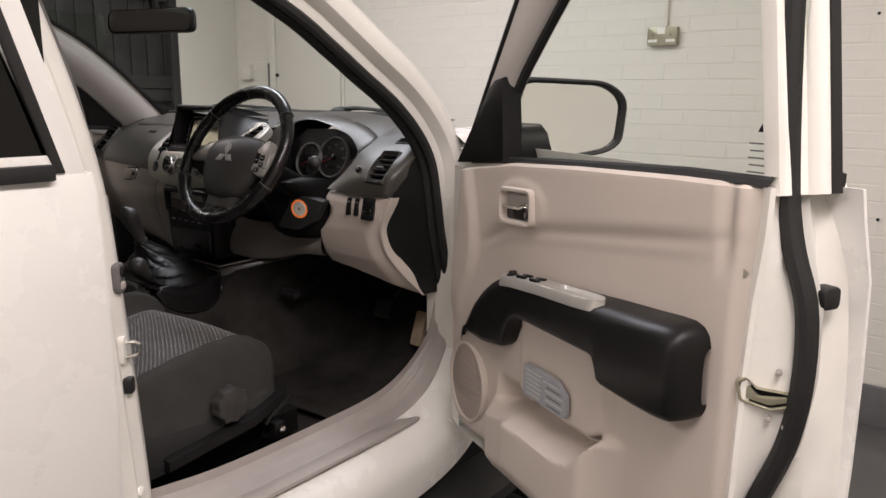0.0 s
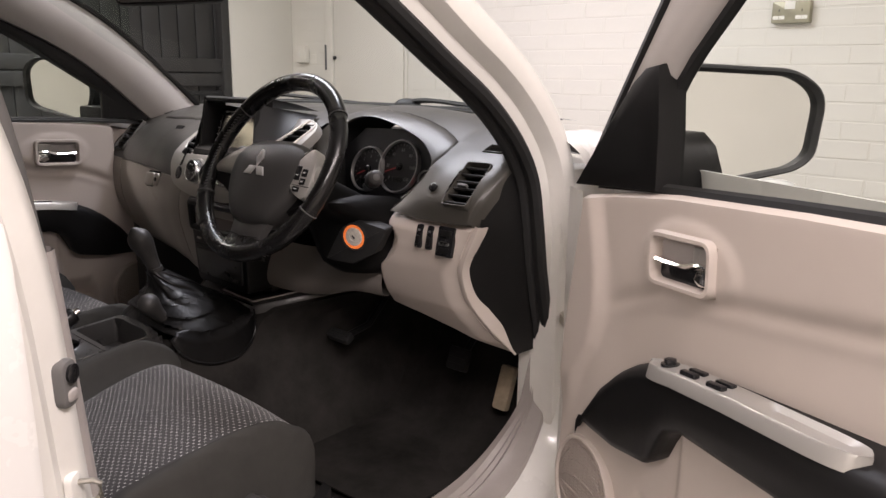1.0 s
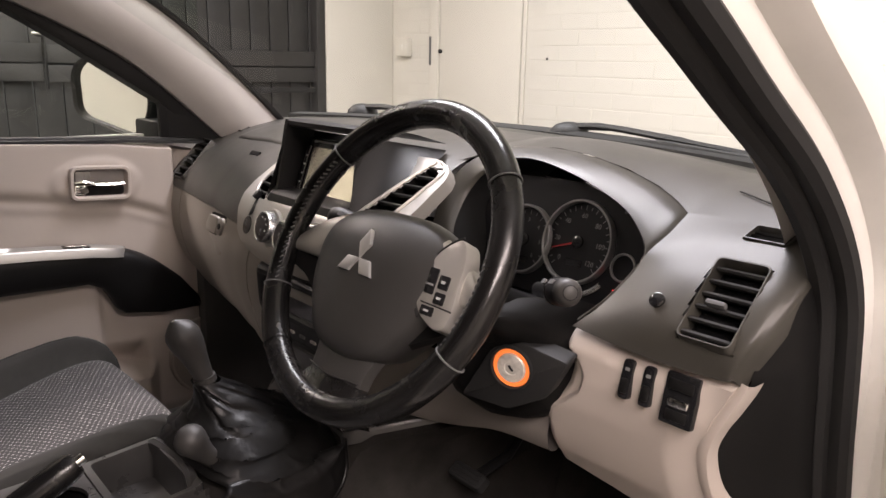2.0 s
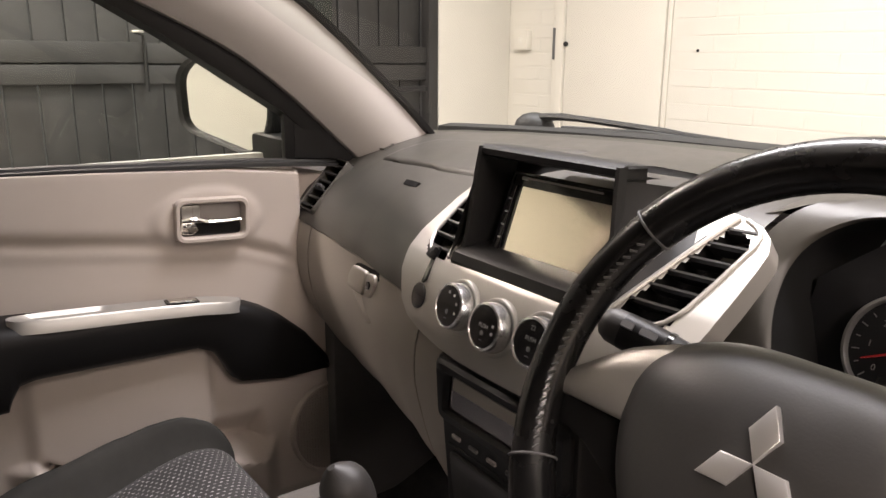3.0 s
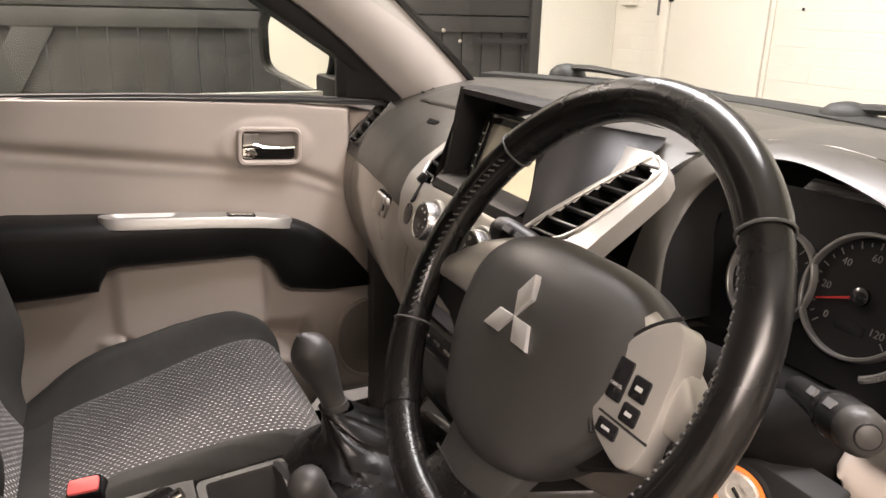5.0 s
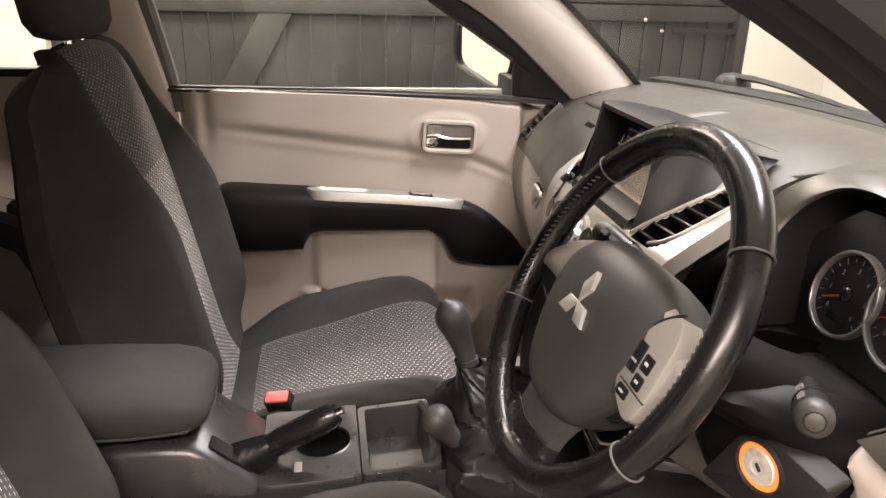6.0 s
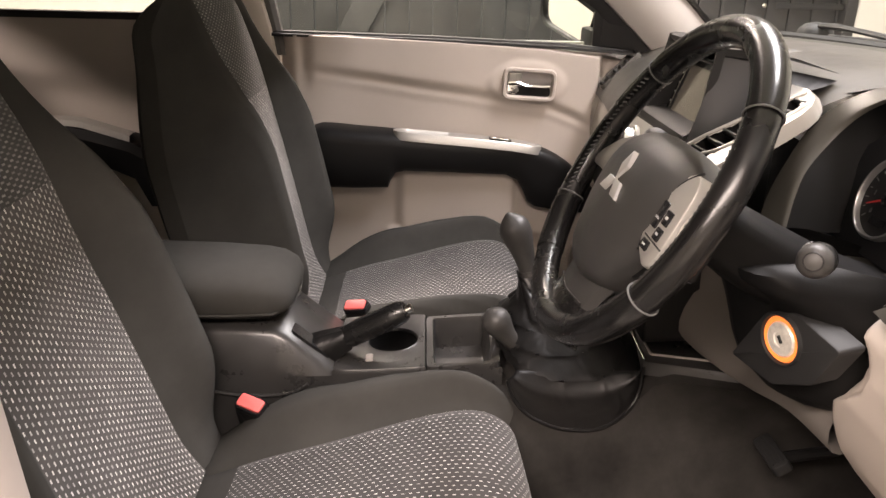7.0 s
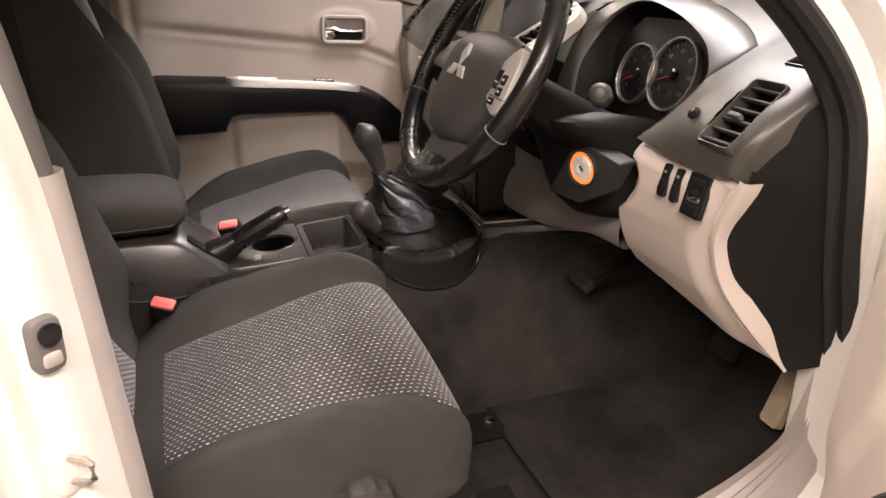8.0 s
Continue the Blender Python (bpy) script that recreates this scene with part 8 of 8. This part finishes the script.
# handbrake
hb = thing("handbrake_lever", (0.03, -0.36, 0.88), "black handbrake lever with chrome button", "handbrake")
part("gaiter", loft([[(0.044 + x * w, y - 0.008, z + 0.008 + a * 0.5 * h) for x, a in ((-1, -1), (-1, 0.2), (-0.8, 0.7), (-0.4, 1), (0.4, 1), (0.8, 0.7), (1, 0.2), (1, -1))] for y, z, w, h in ((-0.43, 0.885, 0.034, 0.07), (-0.40, 0.896, 0.031, 0.062), (-0.375, 0.908, 0.027, 0.055), (-0.35, 0.920, 0.022, 0.045), (-0.325, 0.932, 0.017, 0.034))]), gaiter_mat, hb, "black leather handbrake boot")
part("grip", tube([(0.044, -0.353, 0.93), (0.045, -0.328, 0.945), (0.046, -0.308, 0.956), (0.048, -0.27, 0.976), (0.049, -0.253, 0.986), (0.0495, -0.246, 0.99)], [0.0185, 0.0200, 0.0205, 0.0205, 0.0190, 0.0150], 16), leather, hb, "black moulded grip")
part("button", tube([(0.0495, -0.248, 0.989), (0.05, -0.237, 0.995)], [0.0075, 0.0070], 14), chrome, hb, "chrome release button")
part("collar", tube([(0.044, -0.35, 0.932), (0.0445, -0.344, 0.9355)], 0.0172, 14), gloss_black, hb)

# gear levers with their gaiter
gl = thing("gear_lever", (0.0, 0.05, 0.90), "black gear lever with leather gaiter", "gear lever")
N, M = 96, 72
BAG = [(0.004, 0.024, 0.926, 0.121, 0.104), (0.004, 0.024, 0.936, 0.124, 0.105), (0.004, 0.023, 0.945, 0.117, 0.100), (0.004, 0.020, 0.952, 0.101, 0.089), (0.004, 0.014, 0.959, 0.081, 0.074), (0.006, 0.008, 0.969, 0.066, 0.064), (0.008, -0.002, 0.984, 0.053, 0.053), (0.007, -0.012, 1.001, 0.044, 0.044), (0.005, -0.024, 1.018, 0.034, 0.035), (0.003, -0.035, 1.030, 0.026, 0.027), (0.002, -0.042, 1.037, 0.0205, 0.0215)]
# folds that swag from corner to corner: height on the bag, rise towards the corners, depth, width
FOLDS = [(0.080, 0.02, 0.020, 0.026), (0.190, 0.13, 0.027, 0.024), (0.310, 0.10, 0.022, 0.024), (0.415, 0.16, 0.014, 0.024), (0.52, -0.10, 0.008, 0.03)]
bag = spline([(a, b, c) for a, b, c, _, _ in BAG], M)
gs = []
for i, c in enumerate(bag):
    f = i / (M - 1)
    rx = table(f * 10, [(k, r[3]) for k, r in enumerate(BAG)])
    ry = table(f * 10, [(k, r[4]) for k, r in enumerate(BAG)])
    ring = []
    for j in range(N):
        a = 2 * math.pi * j / N
        ca, sa = math.cos(a), math.sin(a)
        out, sag = 0.0, 0.0
        for n, (lv, rise, amp, wid) in enumerate(FOLDS):
            d = f - (lv + rise * abs(math.sin(a - 0.12 + 0.15 * n)) ** 1.4 + 0.012 * math.sin(3 * a + 2.1 * n))
            g = math.exp(-(d / (wid * (0.65 if d < 0 else 1.5))) ** 2) * (0.75 + 0.25 * math.sin(2 * a + 1.7 * n))
            out += amp * g
            sag += 0.75 * amp * g
        crease = 0.007 * (1 - abs(math.sin(3.5 * a + 9.0 * f + 0.8))) ** 3 * step(0.28, 0.45, f) * (1 - step(0.80, 1.0, f))
        drop = 0.034 * max(0, ca) ** 1.2 * (1 - step(0.0, 0.42, f))
        ex = math.copysign(abs(ca) ** 0.72, ca) * (rx + out - crease)
        ey = math.copysign(abs(sa) ** 0.72, sa) * (ry + out - crease)
        ring.append(Vector((c.x + ex, c.y + ey, c.z - sag - drop)))
    gs.append(ring)
gaiter = part("gaiter", loft(gs, closed=True), gaiter_mat, gl, "creased black leather gaiter", sharp=1.5)
# skirt of the gaiter on the flank, with a piped lower edge
LOW = spline([(0, -0.086, 0.912), (0, -0.074, 0.884), (0, -0.054, 0.864), (0, -0.022, 0.849), (0, 0.010, 0.842), (0, 0.060, 0.844), (0, 0.100, 0.866), (0, 0.120, 0.894), (0, 0.128, 0.934)], 40)
rows = []
for k, p in enumerate(LOW):
    top = Vector((0, -0.070 + 0.188 * k / 39, 0.925))
    rows.append([Vector((flank_x(z) + 0.005 + 0.005 * math.sin(math.pi * t) + 0.003 * math.exp(-((t - 0.62) / 0.09) ** 2), p.y + (top.y - p.y) * t, z)) for t in np.linspace(0, 1, 12) for z in (p.z + (top.z - p.z) * t,)])
part("gaiter_skirt", loft(rows, back=(-0.006, 0, 0)), gaiter_mat, gl, "smooth black leather gaiter skirt", sharp=1.5)
part("skirt_piping", tube([(flank_x(p.z) + 0.005, p.y, p.z) for p in LOW], 0.0028, 8), gaiter_mat, gl, "piped lower edge of the gaiter")
part("lever_shaft", tube([(0.003, -0.038, 1.025), (0.000, -0.046, 1.050), (-0.006, -0.060, 1.085)], [0.012, 0.0125, 0.012], 14), black_plastic, gl)
part("shaft_collar", tube([(0.002, -0.042, 1.034), (0.001, -0.044, 1.043)], 0.0175, 16), knob_plastic, gl)
kp = spline([(0.001, -0.044, 1.042), (-0.003, -0.052, 1.068), (-0.008, -0.063, 1.098), (-0.011, -0.073, 1.120), (-0.012, -0.079, 1.131), (-0.012, -0.082, 1.137)], 14)
part("knob", tube(kp, [0.0150, 0.0155, 0.0165, 0.0175, 0.0190, 0.0205, 0.0225, 0.0245, 0.0258, 0.0262, 0.0255, 0.022, 0.014, 0.004], 20), knob_plastic, gl, "worn black gear knob")
tl = thing("transfer_lever", (0.05, -0.06, 0.90), "short black transfer lever with rubber boot", "gear lever")
part("boot", tube(spline([(0.072, 0.060, 0.905), (0.075, 0.02, 0.918), (0.077, -0.02, 0.928), (0.078, -0.05, 0.937), (0.078, -0.070, 0.944)], 12), [0.040, 0.034, 0.030, 0.027, 0.025, 0.023, 0.0215, 0.020, 0.019, 0.0185, 0.018, 0.017], 18), gaiter_mat, tl, "black leather boot")
kp = spline([(0.078, -0.067, 0.942), (0.077, -0.083, 0.960), (0.075, -0.099, 0.982), (0.074, -0.110, 0.997), (0.073, -0.115, 1.003)], 12)
part("knob", tube(kp, [0.0135, 0.014, 0.0145, 0.0155, 0.017, 0.019, 0.0215, 0.0235, 0.024, 0.022, 0.016, 0.004], 18), knob_plastic, tl, "black transfer lever knob")

# ---------------------------------------------------------------- pedals and mat
def pedal(at, w, h, lean, mat, label):
    root = thing("pedal", at, label, "pedal", group="pedals")
    m = frame_at(at, (1, 0, 0), (0, math.sin(radians(lean)), math.cos(radians(lean))))
    pad = part("pad", slab(rect(w, h, 0.008), m, -0.010, 0.006, 0.003), mat, root)
    for k in range(3 if mat is rubber else 0):
        part("tread", slab(rect(w * 0.8, h * 0.10, 0.001, 0, (k - 1) * h * 0.26), m, 0.005, 0.008), rubber, pad)
    part("arm", tube([m @ Vector((0, 0.0, -0.012)), m @ Vector((0, 0.08, -0.05)), m @ Vector((0, 0.20, -0.03))], 0.009, 8), black_plastic, root)


pedal((0.598, 0.495, 0.762), 0.040, 0.105, 20, pedal_mat, "worn tan accelerator pedal")
pedal((0.470, 0.475, 0.805), 0.060, 0.055, 22, rubber, "black rubber brake pedal")
pedal((0.236, 0.300, 0.852), 0.075, 0.028, 55, rubber, "black rubber clutch pedal")
mat_b = loft([[(x, y, 0.6085 + 0.006 * math.sin(14 * x) * math.sin(11 * y) + 0.10 * max(0, y - 0.36)) for x in np.linspace(0.22, 0.62, 16)] for y in np.linspace(0.10, 0.46, 14)], back=(0, 0, -0.004))
solo("floor_mat", mat_b, carpet_mat, "black carpet mat on the driver's floor", "mat")

# wipers on the windscreen
for x0, y0, x1, y1 in ((-0.548, 0.640, 0.02, 0.655), (0.118, 0.650, 0.600, 0.575)):
    wp = thing("windscreen_wiper", (x0, y0, 1.36), "black windscreen wiper at rest on the glass", "wiper", group="wipers")
    part("arm_cap", lathe([(0.040, -0.03), (0.040, 0.0), (0.036, 0.012), (0.024, 0.022), (0.008, 0.026)], Matrix.Translation((x0, y0, 1.389)), 20), rubber, wp)
    part("arm", tube(spline([(x0, y0, 1.405), (x0 + 0.08, y0 + 0.004, 1.411), (x0 + 0.24, (y0 + y1) / 2 + 0.008, 1.405), (x1, y1, 1.392)], 16), [0.012] * 3 + [0.010] * 6 + [0.007] * 7, 8, flat=0.6), rubber, wp)
    part("blade", tube([(x0 + 0.10, y0 - 0.020, 1.392), ((x0 + x1) / 2, (y0 + y1) / 2 - 0.008, 1.397), (x1 + 0.04, y1 - 0.012, 1.386)], 0.006, 8), rubber, wp)


# ---------------------------------------------------------------- painted bricks of the front wall
rnd = random.Random(11)
brick_meshes = []
for k in range(6):
    bm = bmesh.new()
    w, h = 0.2175, 0.0685
    out = [(-w / 2, -h / 2), (w / 2, -h / 2), (w / 2, h / 2), (-w / 2, h / 2)]
    slab([(x + rnd.uniform(-0.0015, 0.0015), z + rnd.uniform(-0.0015, 0.0015)) for x, z in out], frame_at((0, 0, 0), (1, 0, 0), (0, 0, 1)), -0.004, 0.0016 + rnd.uniform(-0.0006, 0.0006), 0.0014, bm)
    for f in bm.faces:
        f.smooth = False
    me = bpy.data.meshes.new("brick")
    bm.to_mesh(me)
    bm.free()
    me.materials.append(wall_paint)
    brick_meshes.append(me)
verts, faces = [], []
count = 0
for row in range(38):
    z = 0.19 + 0.0375 + row * 0.075
    if z > 2.90:
        break
    x = -3.0 + (0.1125 if row % 2 else 0.0)
    while x < 4.5:
        x += 0.225
        if -2.56 < x - 0.02 and x < -1.66 or x < -2.80:
            continue
        near = (-1.70 < x < 0.85 and 1.10 < z < 1.95) or (1.25 < x < 1.9 and z < 1.9)
        y = Y1 + rnd.uniform(-0.0006, 0.0006)
        if near and count < 300:
            ob = new("brick", brick_meshes[rnd.randrange(6)])
            ob.location = (x, y, z)
            ob.rotation_euler = (0, rnd.uniform(-0.004, 0.004), 0)
            ob.parent = wall_front
            count += 1
        else:
            base = len(verts)
            w, h = 0.10875, 0.03425
            for dx, dz, dy in ((-w, -h, 0.004), (w, -h, 0.004), (w, h, 0.004), (-w, h, 0.004), (-w + 0.003, -h + 0.003, -0.0016), (w - 0.003, -h + 0.003, -0.0016), (w - 0.003, h - 0.003, -0.0016), (-w + 0.003, h - 0.003, -0.0016)):
                verts.append((x + dx, y + dy, z + dz))
            faces += [(base + a, base + b, base + c, base + d) for a, b, c, d in ((4, 5, 6, 7), (0, 1, 5, 4), (1, 2, 6, 5), (2, 3, 7, 6), (3, 0, 4, 7))]
me = bpy.data.meshes.new("bricks")
me.from_pydata(verts, [], faces)
me.materials.append(wall_paint)
rest = new("bricks", me)
rest.parent = wall_front
rest["kind"] = "stuff"
